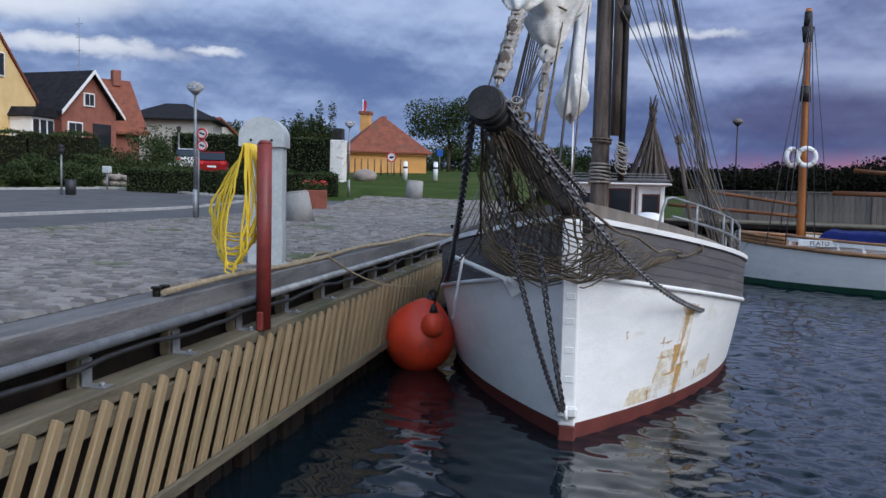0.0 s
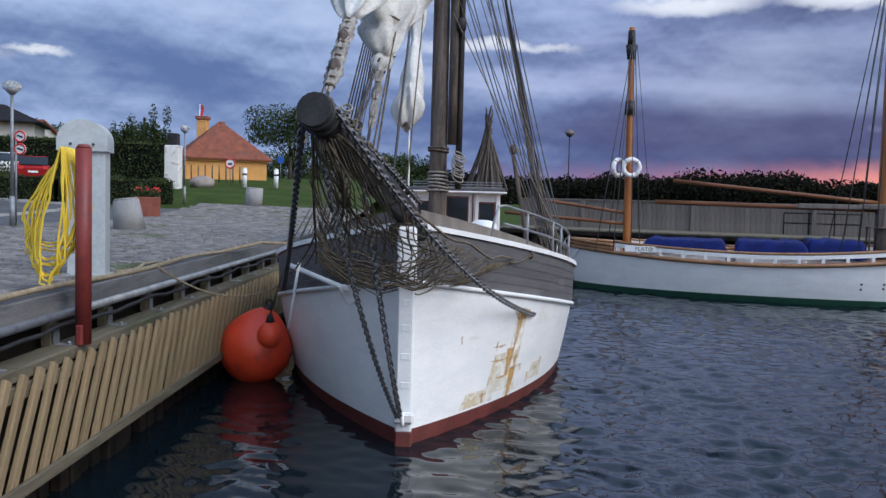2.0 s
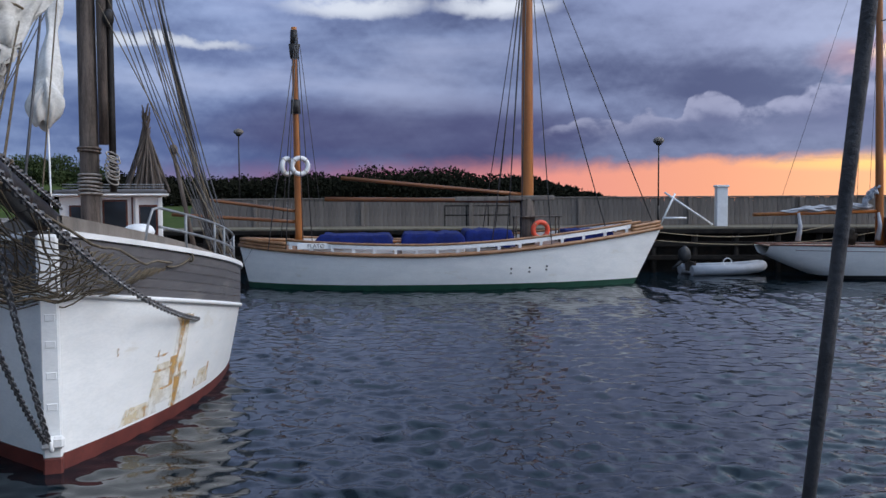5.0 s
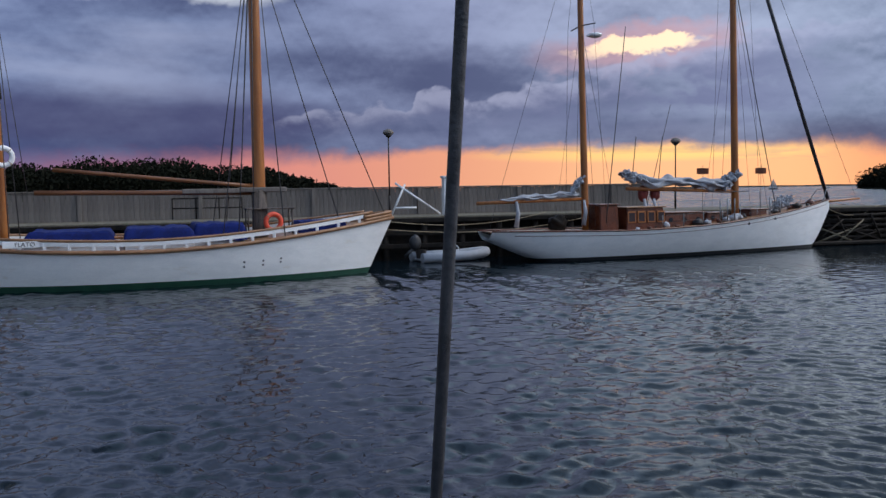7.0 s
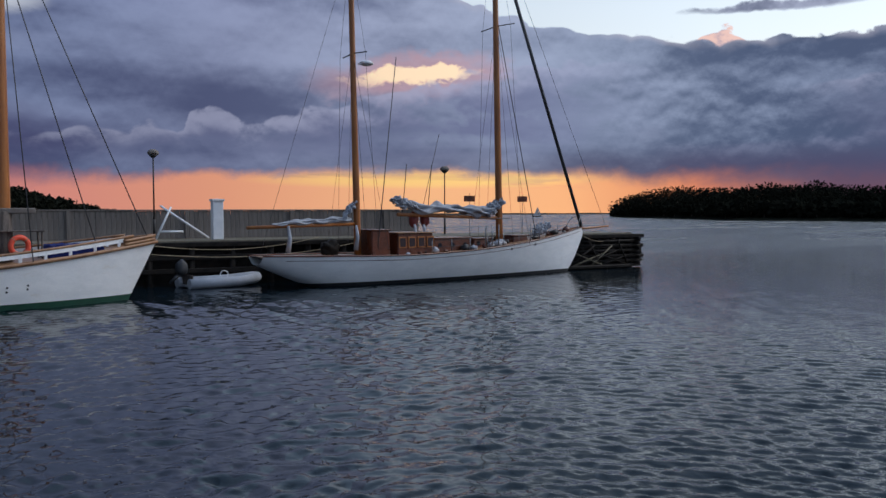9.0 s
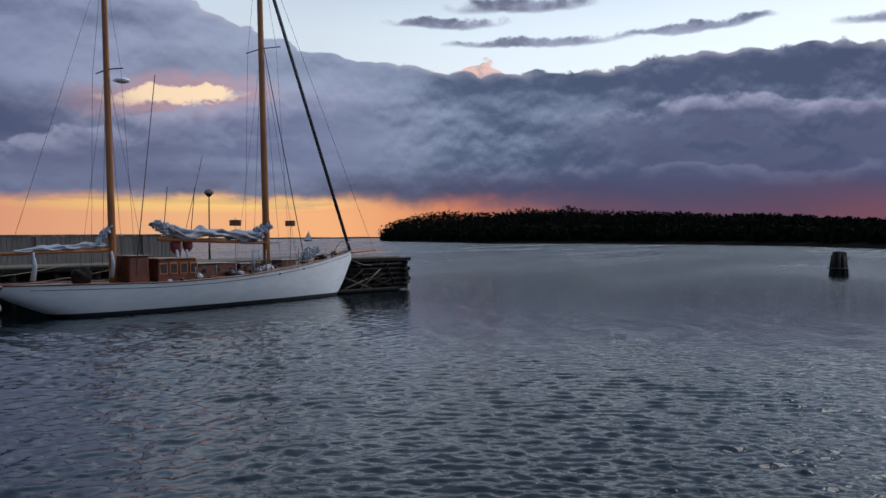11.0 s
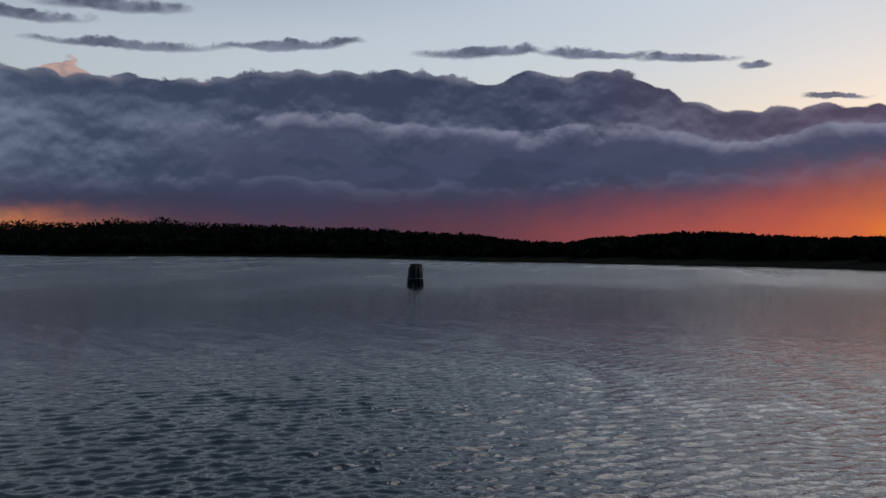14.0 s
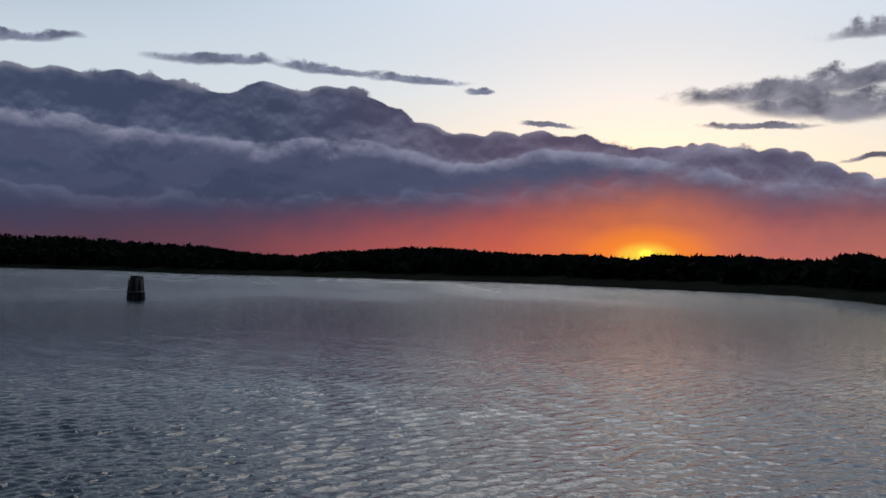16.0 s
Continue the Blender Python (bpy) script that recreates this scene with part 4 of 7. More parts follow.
part("deck", bm, RUBRAIL, ship)
bm = B()
grid(bm, 6, 6, lambda u, v: Vector(((2 * u - 1) * half(SL, -0.5 + (sheer(SL) + 0.5) * v), SL, -0.5 + (sheer(SL) + 0.5) * v)))
part("transom", bm, WHITE, ship)
# stem timber
bm = B()
box(bm, (0, -0.03, 1.06), (0.20, 0.20, 1.78), bev=0.02)
part("stem", bm, WHITE, ship)
bm = B()
box(bm, (0, -0.04, 2.33), (0.23, 0.22, 0.68), bev=0.03)
part("stem_head", bm, WHITE_TRIM, ship)
bm = B()
box(bm, (0, -0.03, -0.2), (0.205, 0.205, 0.76), bev=0.02)
part("stem_foot", bm, BOOT, ship)
bm = B()
box(bm, (0.0, -0.16, 0.36), (0.26, 0.10, 0.14), bev=0.03)
torus(bm, (0.0, -0.24, 0.36), 0.07, 0.022, (1, 0, 0))
part("bobstay_plate", bm, WHITE_TRIM, ship)
for zz in (0.75, 1.1, 1.45, 1.75):
    bm = B()
    box(bm, (0.01, -0.131, zz), (0.11, 0.012, 0.08), bev=0.004)
    part("stem_cleat", bm, WHITE, ship)


def on_hull(sg, s, z, out=0.02):
    return Vector((sg * (half(s, z) + out), s, z))


# rust streaks on the starboard bow, thin runs of stain
rust_spots = ((1.92, 1.22, 0.13, 0.52), (1.96, 1.38, 0.36, 0.13), (1.83, 0.72, 0.17, 0.40), (1.6, 0.78, 0.42, 0.035), (1.52, 0.98, 0.26, 0.03), (1.46, 1.0, 0.035, 0.14), (2.0, 0.40, 0.16, 0.44), (0.72, 1.18, 0.03, 0.10), (3.05, 0.50, 0.05, 0.20), (2.6, 0.36, 0.05, 0.16), (2.02, 0.62, 0.08, 0.34), (1.3, 0.3, 0.06, 0.14), (1.72, 0.52, 0.30, 0.03), (1.9, 0.92, 0.05, 0.34))
for s0, z0, w, h in rust_spots:
    bm = B()
    def fn(u, v, s0=s0, z0=z0, w=w, h=h):
        wob = 0.02 * noise.noise(Vector((s0 * 9, v * 3, 0)))
        return on_hull(1, s0 + w * (u - 0.5) * (0.5 + v * 0.7) + wob, z0 + h * (v - 0.5), 0.003)
    grid(bm, 4, 6, fn)
    part("rust_streak", bm, RUST, ship)

for s0, z0, w, h in ((1.95, 1.10, 0.30, 0.75), (1.75, 0.60, 0.75, 0.55), (2.10, 0.42, 0.40, 0.42), (2.9, 0.42, 0.5, 0.26), (1.2, 0.32, 0.7, 0.20)):
    bm = B()
    grid(bm, 8, 8, lambda u, v: on_hull(1, s0 + w * (u - 0.5) * (1.1 - 0.3 * v), z0 + h * (v - 0.5), 0.002))
    part("rust_wash", bm, STAIN, ship)
# weathered plank inside the cap rail at the bow
for sg in (1, -1):
    bm = B()
    def fn(u, v, sg=sg):
        s = 0.15 + 3.4 * u
        o = ((-0.10, 0.03), (-0.10, 0.03 + 0.19 * (1 - u) ** 0.7), (-0.15, 0.03 + 0.19 * (1 - u) ** 0.7), (-0.15, 0.03), (-0.10, 0.03))[round(v * 4)]
        return Vector((sg * max(0.02, half(s, sheer(s)) + o[0]), s, sheer(s) + o[1]))
    grid(bm, 24, 4, fn, False)
    part("bow_plank", bm, BOARD, ship, "weathered brown plank along the bow rail")

# bowsprit: round, tarred, rising to the tip
TIP = Vector((-0.50, -3.75, 3.68))
HEEL = Vector((-0.02, 0.9, 2.72))


def on_sprit(k, dz=0.0, dx=0.0):
    p = HEEL.lerp(TIP, k)
    return Vector((p.x + dx, p.y, p.z + dz))


bm = B()
tube(bm, [on_sprit(k / 10) for k in range(11)], 0.155, 16, lambda t: 1.05 - 0.15 * t)
part("bowsprit", bm, DARK_WOOD, ship, "tarred black bowsprit")
for k in (0.955, 0.985, 0.55, 0.36):
    bm = B()
    torus(bm, on_sprit(k), 0.145, 0.016, TIP - HEEL, 20, 6)
    part("sprit_band", bm, BLACK, ship)
bm = B()
box(bm, (0.0, 0.05, 2.60), (0.46, 0.30, 0.20), bev=0.03)
part("sprit_bed", bm, DARK_WOOD, ship)


def chain(p0, p1, drop, link=0.085, r=0.012, mat=CHAIN, nm="chain"):
    pts = sag(p0, p1, drop, 60)
    ln = sum((a - b).length for a, b in zip(pts, pts[1:]))
    n = max(4, int(ln / (link * 0.72)))
    bm = B()
    for k in range(n):
        x = k / n * 60
        i = min(int(x), 59)
        c = pts[i].lerp(pts[i + 1], x - i)
        d = (pts[i + 1] - pts[i]).normalized()
        sd = d.orthogonal().normalized()
        ax = sd if k % 2 else d.cross(sd)
        # a stretched ring
        q = Matrix((d, ax.cross(d), ax)).transposed()
        rings = []
        for a in range(8):
            t = a * math.tau / 8
            cc = Vector((math.cos(t) * link * 0.5, math.sin(t) * link * 0.32, 0))
            nrm = Vector((math.cos(t), math.sin(t), 0))
            rings.append([bm.verts.new(c + q @ (cc + nrm * (r * math.cos(b)) + Vector((0, 0, r * math.sin(b))))) for b in (0, 1.571, 3.142, 4.712)])
        for a in range(8):
            for b in range(4):
                bm.faces.new((rings[a][b], rings[(a + 1) % 8][b], rings[(a + 1) % 8][(b + 1) % 4], rings[a][(b + 1) % 4]))
    return part(nm, bm, mat, ship)


FOOT = Vector((0.0, -0.24, 0.36))
chain(on_sprit(0.62, -0.15), FOOT + Vector((-0.02, 0, 0)), 0.12, 0.10, 0.015, CHAIN, "bobstay_chain")
chain(on_sprit(0.93, -0.14, -0.05), FOOT + Vector((-0.06, 0, 0.02)), 0.22, 0.085, 0.012, CHAIN, "bobstay_chain")
chain(on_sprit(0.97, 0.02, 0.14), on_hull(1, 2.3, 1.34, 0.02), 0.30, 0.10, 0.016, CHAIN, "whisker_chain")
chain(on_sprit(0.96, -0.05, -0.14), on_hull(-1, 3.3, 1.5, 0.02), 0.25, 0.10, 0.016, CHAIN, "whisker_chain")
chain(on_sprit(0.90, 0.16), Vector((0.12, 0.35, 2.95)), -0.02, 0.10, 0.016, CHAIN, "sprit_chain")

# netting slung under the bowsprit
net = part("bowsprit_net", B(), NET, ship, "slack rope netting slung under the bowsprit")
bm = B()


def net_edge(u, sg):
    a, b = on_hull(sg, 1.5, sheer(1.5) - 0.20, 0.05), on_sprit(0.93, -0.10, 0.10 * sg)
    p = a.lerp(b, u)
    return p - Vector((0, 0, 1.0 * u * (1 - u)))


def net_pt(u, v):
    """u along the bowsprit from the stem, v from port to starboard."""
    p = net_edge(u, -1).lerp(net_edge(u, 1), v)
    dip = (0.40 * (1 - u) ** 0.8 + 0.09) * (4 * v * (1 - v)) ** 0.7
    return p + Vector((0.05 * noise.noise(Vector((u * 6, v * 6, 8))), -0.30 * (1 - u) * 4 * v * (1 - v), -dip + 0.09 * noise.noise(Vector((u * 7, v * 7, 2)))))


N = 11
for k in range(-N, N + 1):
    for sgn in (1, -1):
        pts = []
        for j in range(25):
            u = j / 24
            v = 0.5 + sgn * (k / N * 0.5 + (u - 0.5) * 0.9)
            if 0 <= v <= 1:
                pts.append(net_pt(u, v) + Vector((0.06 * noise.noise(Vector((u * 9, k * 0.7, sgn))), 0.04 * noise.noise(Vector((u * 8, k, 3))), 0.07 * noise.noise(Vector((u * 9, k * 0.7, 5))))))
        if len(pts) > 2:
            tube(bm, pts, 0.0075, 4)
# slack cross lines that hang in bights
rnd = random.Random(31)
for k in range(26):
    u = 0.02 + 0.55 * (k / 26) ** 1.3
    w = rnd.uniform(0.02, 0.12)
    tube(bm, [net_pt(u + rnd.uniform(-0.01, 0.01), 0.02 + 0.96 * j / 16) - Vector((0, 0.03, w * 4 * (j / 16) * (1 - j / 16))) for j in range(17)], 0.0085, 4)
for v in (0.0, 1.0):
    tube(bm, [net_pt(j / 20, v) for j in range(21)], 0.016, 5)
bm.to_mesh(net.data)
bm.free()
# the net's upper edge is laced back to the rails
for k in range(4):
    bm = B()
    tube(bm, sag(net_pt(0.02 + 0.02 * k, 0.99 - 0.09 * k), on_hull(1, 1.95, sheer(1.95) - 0.09 - 0.006 * k, 0.03), 0.05 + 0.012 * k, 10), 0.012, 5)
    part("net_lashing", bm, NET, ship)
for sg in (-1,):
    for k in range(3):
        bm = B()
        tube(bm, sag(net_pt(0.05 + 0.2 * k, 0.5 + 0.5 * sg), on_hull(sg, 1.6 + 0.9 * k, sheer(1.6 + 0.9 * k) - 0.15 - 0.12 * k, 0.03), 0.15, 10), 0.012, 5)
        part("net_lashing", bm, NET, ship)
bm = B()
torus(bm, on_hull(1, 1.97, sheer(1.97) - 0.09, 0.03), 0.05, 0.014, (1, 0.6, 0), 14, 6)
part("net_lashing", bm, NET, ship)
# port anchor fluke laid on the bow
bm = B()
prism(bm, [(-0.45, 1.86), (-0.05, 1.90), (-0.05, 1.74), (-0.30, 1.62)], 0, 0.05)
for v_ in bm.verts:
    v_.co = Matrix.Translation((-0.55, 0.75, 0)) @ Matrix.Rotation(radians(38), 4, "Z") @ v_.co
part("anchor_fluke", bm, WHITE_TRIM, ship)
bm = B()
rod(bm, (-1.75, 1.45, 2.05), (-0.75, 0.45, 1.82), 0.035, seg=8)
rod(bm, (-1.55, 1.2, 2.1), (-1.7, 1.25, 1.2), 0.02, seg=6)
part("anchor_shank", bm, WHITE_TRIM, ship)

# mast, topmast, spars
MY = 9.35
bm = B()
tube(bm, [(0.0, MY + 0.015 * z, z) for z in np.linspace(0.9, 17, 14)], 0.205, 14, lambda t: 1.0 - 0.25 * t)
part("mast", bm, MAST_WOOD, ship, "weathered grey wooden mast")
bm = B()
tube(bm, [(0.30, MY - 0.02, z) for z in np.linspace(4.25, 17, 8)], 0.10, 10)
part("spar", bm, MAST_WOOD, ship, "grey gaff hoisted along the mast")
bm = B()
tube(bm, [(0.46, MY + 0.16, z) for z in np.linspace(3.25, 17, 8)], 0.075, 10)
part("spar", bm, DARK_WOOD, ship, "dark boom hoisted along the mast")
for zz in (3.2, 3.28, 3.36, 3.44, 3.52, 3.6, 4.1, 4.16):
    bm = B()
    torus(bm, (0, MY + 0.05, zz), 0.22 + 0.02 * random.random(), 0.025, (0.1 * random.random(), 0.1, 1), 20, 6)
    part("mast_coil", bm, HANK if zz < 4 else MAST_WOOD, ship)
for k in range(7):
    bm = B()
    torus(bm, (0.45 + 0.04 * random.random(), MY - 0.2, 3.5 + 0.085 * k), 0.13 + 0.03 * random.random(), 0.018, (0.5, -0.5, 0.6 + 0.4 * random.random()), 16, 5)
    part("halyard_coil", bm, HANK, ship)

# stays with furled sails
HEAD = Vector((0, MY + 0.1, 14.5))


def stay_pt(k0, t, head=HEAD):
    return on_sprit(k0, 0.15).lerp(head, t)


def furled(k0, t0, t1, r, lump, nm, mat, seed, head=HEAD, turns=4):
    """A sail gathered on its stay: deep pleats, tied in at every lashing."""
    bm = B()
    rings = []
    n, m = 40, 28
    for i in range(n + 1):
        t = t0 + (t1 - t0) * i / n
        c = stay_pt(k0, t, head)
        q = i / n
        env = (min(1.0, q * 5 + 0.12) * min(1.0, (1 - q) * 4 + 0.15)) ** 0.7
        tie = 0.66 + 0.34 * abs(math.sin(math.pi * turns * q + seed)) ** 0.7
        ring = []
        for j in range(m):
            a = j * math.tau / m
            pleat = 0.24 * math.sin(7 * a + 2.2 * math.sin(q * 9 + seed)) + 0.14 * math.sin(13 * a + 7 * q + seed)
            rr = r * env * tie * (1 + pleat + lump * noise.noise(Vector((math.cos(a) * 1.2, math.sin(a) * 1.2, q * 7 + seed))))
            ring.append(bm.verts.new(c + Vector((math.cos(a) * rr, math.sin(a) * rr * 0.8, 0.5 * rr * noise.noise(Vector((a, q * 5, seed)))))))
        rings.append(ring)
    for i in range(n):
        for j in range(m):
            bm.faces.new((rings[i][j], rings[i][(j + 1) % m], rings[i + 1][(j + 1) % m], rings[i + 1][j])).smooth = True
    bm.faces.new(rings[0][::-1])
    bm.faces.new(rings[-1])
    sail = part(nm, bm, mat, ship, "bundled cream sail lashed to its stay")
    for k in range(turns):
        q = ((k + 1) * math.pi - seed % math.pi) / (math.pi * turns)
        if 0.04 < q < 0.96:
            bm = B()
            torus(bm, stay_pt(k0, t0 + (t1 - t0) * q, head), r * 0.5, 0.014, (0.2, 0.5, 1), 16, 5)
            part("lashing", bm, NET, sail)
    return sail


furled(0.93, 0.008, 0.098, 0.066, 0.25, "stay_lashing", HANK, 3.0, HEAD, 13)
furled(0.93, 0.084, 0.34, 0.34, 0.35, "furled_jib", SAIL, 1.0, HEAD, 1)
furled(0.60, 0.105, 0.36, 0.42, 0.6, "furled_jib", SAIL, 5.0, HEAD, 3)
furled(0.60, 0.085, 0.15, 0.13, 0.5, "sail_clew", SAIL, 2.0, HEAD, 1)
furled(0.60, 0.02, 0.095, 0.040, 0.4, "stay_lashing", HANK, 7.0, HEAD, 4)
# frayed hanks and shackles crowded on the bowsprit's end
rnd = random.Random(5)
for k in range(26):
    q = rnd.uniform(0.50, 0.95)
    bm = B()
    torus(bm, on_sprit(q, rnd.uniform(0.10, 0.20), rnd.uniform(0.0, 0.14)), rnd.uniform(0.02, 0.045), rnd.uniform(0.008, 0.014), (rnd.uniform(-1, 1), rnd.uniform(-1, 1), rnd.uniform(-1, 1)), 12, 5)
    part("hank", bm, rnd.choice((HANK, NET, CHAIN, HANK)), ship)
# staysail hanging in its bag
bm = B()
rings = []
for i in range(15):
    z = 4.1 + i * 0.30
    r = (0.10, 0.19, 0.22, 0.19, 0.13, 0.10, 0.12)[min(i, 6)] + 0.02 * math.sin(i * 2.2)
    rings.append([bm.verts.new((-0.28 + r * (0.9 + 0.16 * math.sin(5 * a + i)) * math.cos(a) + 0.012 * i, 3.2 + 0.18 * i + r * (1 + 0.16 * math.sin(5 * a + i)) * math.sin(a), z + 0.06 * math.cos(a * 2 + i))) for a in (j * math.tau / 24 for j in range(24))])
for i in range(14):
    for j in range(24):
        bm.faces.new((rings[i][j], rings[i][(j + 1) % 24], rings[i + 1][(j + 1) % 24], rings[i + 1][j])).smooth = True
bm.faces.new(rings[0][::-1])
part("staysail", bm, SAIL, ship, "cream staysail rolled in its lashings")
bm = B()
def fold_fn(u, v):
    a = v * math.tau
    r = 0.205 * (math.sin(math.pi * min(1.0, 0.10 + 0.90 * u)) ** 0.6) * (1 + 0.26 * math.sin(2 * a + 1.5 * u + 0.8) + 0.13 * math.sin(6 * a + 5 * u) + 0.06 * math.sin(11 * a - 4 * u))
    return Vector((-0.28 + r * math.cos(a) * 0.92 + 0.05 * u, 3.1 + r * math.sin(a), 4.14 + 0.62 * u + 0.05 * math.sin(3 * a)))
grid(bm, 22, 48, fold_fn)
part("sail_fold", bm, SAIL, ship, "folded foot of the staysail")
bm = B()
rod(bm, (-0.24, 3.2, 4.1), (-0.22, 3.2, 2.2), 0.014, seg=6)
rod(bm, (-0.22, 3.2, 2.75), (-0.22, 3.2, 2.35), 0.035, 0.02, seg=8)
part("sheet_tackle", bm, WHITE_TRIM, ship)
for k0 in (0.93, 0.60, 0.30):
    bm = B()
    tube(bm, [stay_pt(k0, t) for t in np.linspace(0, 1, 8)], 0.016, 6)
    part("forestay", bm, WIRE, ship)
for k0, k1, dx in ((0.93, 0.75, 0.25), (0.60, 0.9, -0.3), (0.45, 0.8, -0.6), (0.75, 0.85, -0.75), (0.85, 0.7, -1.1), (0.5, 0.8, 0.2)):
    bm = B()
    tube(bm, sag(on_sprit(k0 - 0.25, 0.1, dx * 0.6), HEAD.lerp(Vector((0, MY, 9)), 1 - k1) + Vector((dx * 0.2, 0, 0)), 0.05, 8), 0.010, 5)
    part("halyard", bm, NET, ship)
for k in range(3):
    bm = B()
    p = stay_pt(0.93 if k < 2 else 0.60, 0.03 + 0.03 * k)
    blob(bm, p, (0.06, 0.05, 0.11), 2, 0.1, k)
    part("block", bm, MAST_WOOD, ship, "wooden pulley block")

# shrouds with their lanyards on both sides
for sg in (1, -1):
    for k in range(5):
        s = 8.6 + 0.75 * k
        foot = on_hull(sg, s, sheer(s) - 0.25, 0.06)
        kn = foot.lerp(Vector((0.1 * sg, MY, 13.5)), 0.085)
        bm = B()
        tube(bm, [kn, Vector((0.1 * sg, MY, 13.5 + 0.3 * k))], 0.018, 6)
        part("shroud", bm, WIRE, ship)
        bm = B()
        for off in (-0.035, 0.0, 0.035):
            tube(bm, [foot + Vector((0, off, 0.2)), kn + Vector((0, off, 0))], 0.009, 4)
        part("lanyard", bm, NET, ship)
        bm = B()
        blob(bm, kn, (0.05, 0.09, 0.09), 2, 0.05, k)
        part("deadeye", bm, DARK_WOOD, ship)
        bm = B()
        blob(bm, foot + Vector((0, 0, 0.2)), (0.05, 0.09, 0.09), 2, 0.05, k)
        part("deadeye", bm, DARK_WOOD, ship)
    for k in range(7):
        bm = B()
        p0 = on_hull(sg, 6.0 + 0.9 * k, sheer(6 + 0.9 * k), 0.0)
        tube(bm, sag(p0, Vector((0.2 * sg + 0.05 * k, MY, 8.5 + 0.9 * k)), 0.15, 8), 0.010, 5)
        part("running_line", bm, NET if k % 2 else WIRE, ship)
for k in range(11):
    bm = B()
    p0 = on_hull(1, 4.6 + 0.62 * k, sheer(4.6 + 0.62 * k) + 0.02, -0.04)
    tube(bm, sag(p0, Vector((0.25, MY - 0.1, 7.2 + 0.62 * ((k * 5) % 11))), 0.25 * (k % 3), 10), 0.0125, 5)
    part("running_line", bm, WIRE if k % 3 else NET, ship)
for k in range(5):
    bm = B()
    p0 = on_hull(-1, 5.0 + 1.1 * k, sheer(5 + 1.1 * k) + 0.02, -0.04)
    tube(bm, sag(p0, Vector((-0.25, MY - 0.1, 8.0 + 0.9 * k)), 0.15, 10), 0.0125, 5)
    part("running_line", bm, WIRE, ship)
bm = B()
blob(bm, (0.45, MY - 0.1, 6.9), (0.12, 0.10, 0.19), 2, 0.05, 2)
part("block", bm, DARK_WOOD, ship, "dark pulley block on the mast")
# pole bundle leaning by the shrouds
bm = B()
rod(bm, (2.25, 10.6, 1.5), (1.75, 10.8, 4.2), 0.06, 0.05, seg=8)
blob(bm, (1.76, 10.8, 4.25), (0.10, 0.10, 0.14), 2, 0.2, 1)
part("pole", bm, MAST_WOOD, ship)

# wheelhouse
WH = Vector((0.55, 10.7, 0))
bm = B()
box(bm, (WH.x - 0.17, WH.y + 1.2, 2.0), (2.2, 2.4, 2.35), bev=0.02)
wheel = part("wheelhouse", bm, WHITE_TRIM, ship, "white wooden wheelhouse with brown-framed windows")
bm = B()
box(bm, (WH.x - 0.17, WH.y + 1.2, 3.20), (2.5, 2.8, 0.05), bev=0.015)
part("fascia", bm, WHITE_TRIM, wheel)
bm = B()
box(bm, (WH.x - 0.17, WH.y + 1.2, 3.27), (2.42, 2.72, 0.09), bev=0.03)
part("roof", bm, GREY_PLANK, wheel, "dark grey roof")
for wx, ww, wh_ in ((0.45, 0.46, 0.86), (1.16, 0.34, 0.62), (-0.25, 0.45, 0.62)):
    bm = B()
    box(bm, (wx, WH.y - 0.02, 2.62), (ww + 0.08, 0.05, wh_ + 0.08), bev=0.01)
    fr = part("window_frame", bm, MAHOGANY, wheel)
    bm = B()
    box(bm, (wx, WH.y - 0.045, 2.62), (ww, 0.02, wh_))
    part("pane", bm, GLASS, fr)
for wx in (0.82, 0.92, 1.42, 0.10):
    bm = B()
    box(bm, (wx, WH.y - 0.02, 2.55), (0.035 if wx == 0.82 else 0.09, 0.06, 1.2), bev=0.01)
    part("corner_post", bm, MAHOGANY if wx == 0.82 else WHITE_TRIM, wheel)
bm = B()
for k in range(3):
    rod(bm, (WH.x - 1.2, WH.y + 0.1, 3.32 + 0.06 * k), (WH.x + 0.98, WH.y + 0.1, 3.32 + 0.06 * k), 0.012, seg=5)
part("roof_rail", bm, STEEL, wheel)

# white deck box, life-raft drum, pulpit rail
bm = B()
rod(bm, (0.96, 3.5, 1.45), (0.96, 3.5, 2.54), 0.15, 0.15, seg=16)
blob(bm, (0.96, 3.45, 2.57), (0.23, 0.26, 0.13), 3, 0.08, 2)
part("ventilator", bm, WHITE_TRIM, ship, "white-painted deck ventilator with a rounded cowl")
bm = B()
box(bm, (-1.2, 6.0, 2.15), (0.9, 0.8, 0.6), bev=0.06)
part("deck_box", bm, WHITE_TRIM, ship)
for s in (2.1, 3.1, 3.65, 5.0, 6.4, 7.8):
    bm = B()
    p = on_hull(1, s, sheer(s), -0.10)
    rod(bm, p, p + Vector((0, 0, 0.53)), 0.02, seg=7)
    part("stanchion", bm, STEEL, ship)
for dz in (0.28, 0.53):
    bm = B()
    # each rail bends down to the cap at its fore end
    bend = [on_hull(1, 1.22, sheer(1.22), -0.10) + Vector((0, 0, 0.03)), on_hull(1, 1.30, sheer(1.3), -0.10) + Vector((0, 0, dz * 0.6)), on_hull(1, 1.38, sheer(1.38), -0.10) + Vector((0, 0, dz * 0.93))] if dz > 0.5 else []
    tube(bm, bend + [on_hull(1, 1.5 + 0.63 * k, sheer(1.5 + 0.63 * k), -0.10) + Vector((0, 0, dz)) for k in range(11)], 0.019, 6)
    part("hand_rail", bm, STEEL, ship)

# brushwood marker poles stacked on the wheelhouse roof
sticks = thing("pole_stack", "cone-shaped stack of grey brushwood poles on the wheelhouse roof", "pole stack", pose(0.92, 23.2, 3.28))
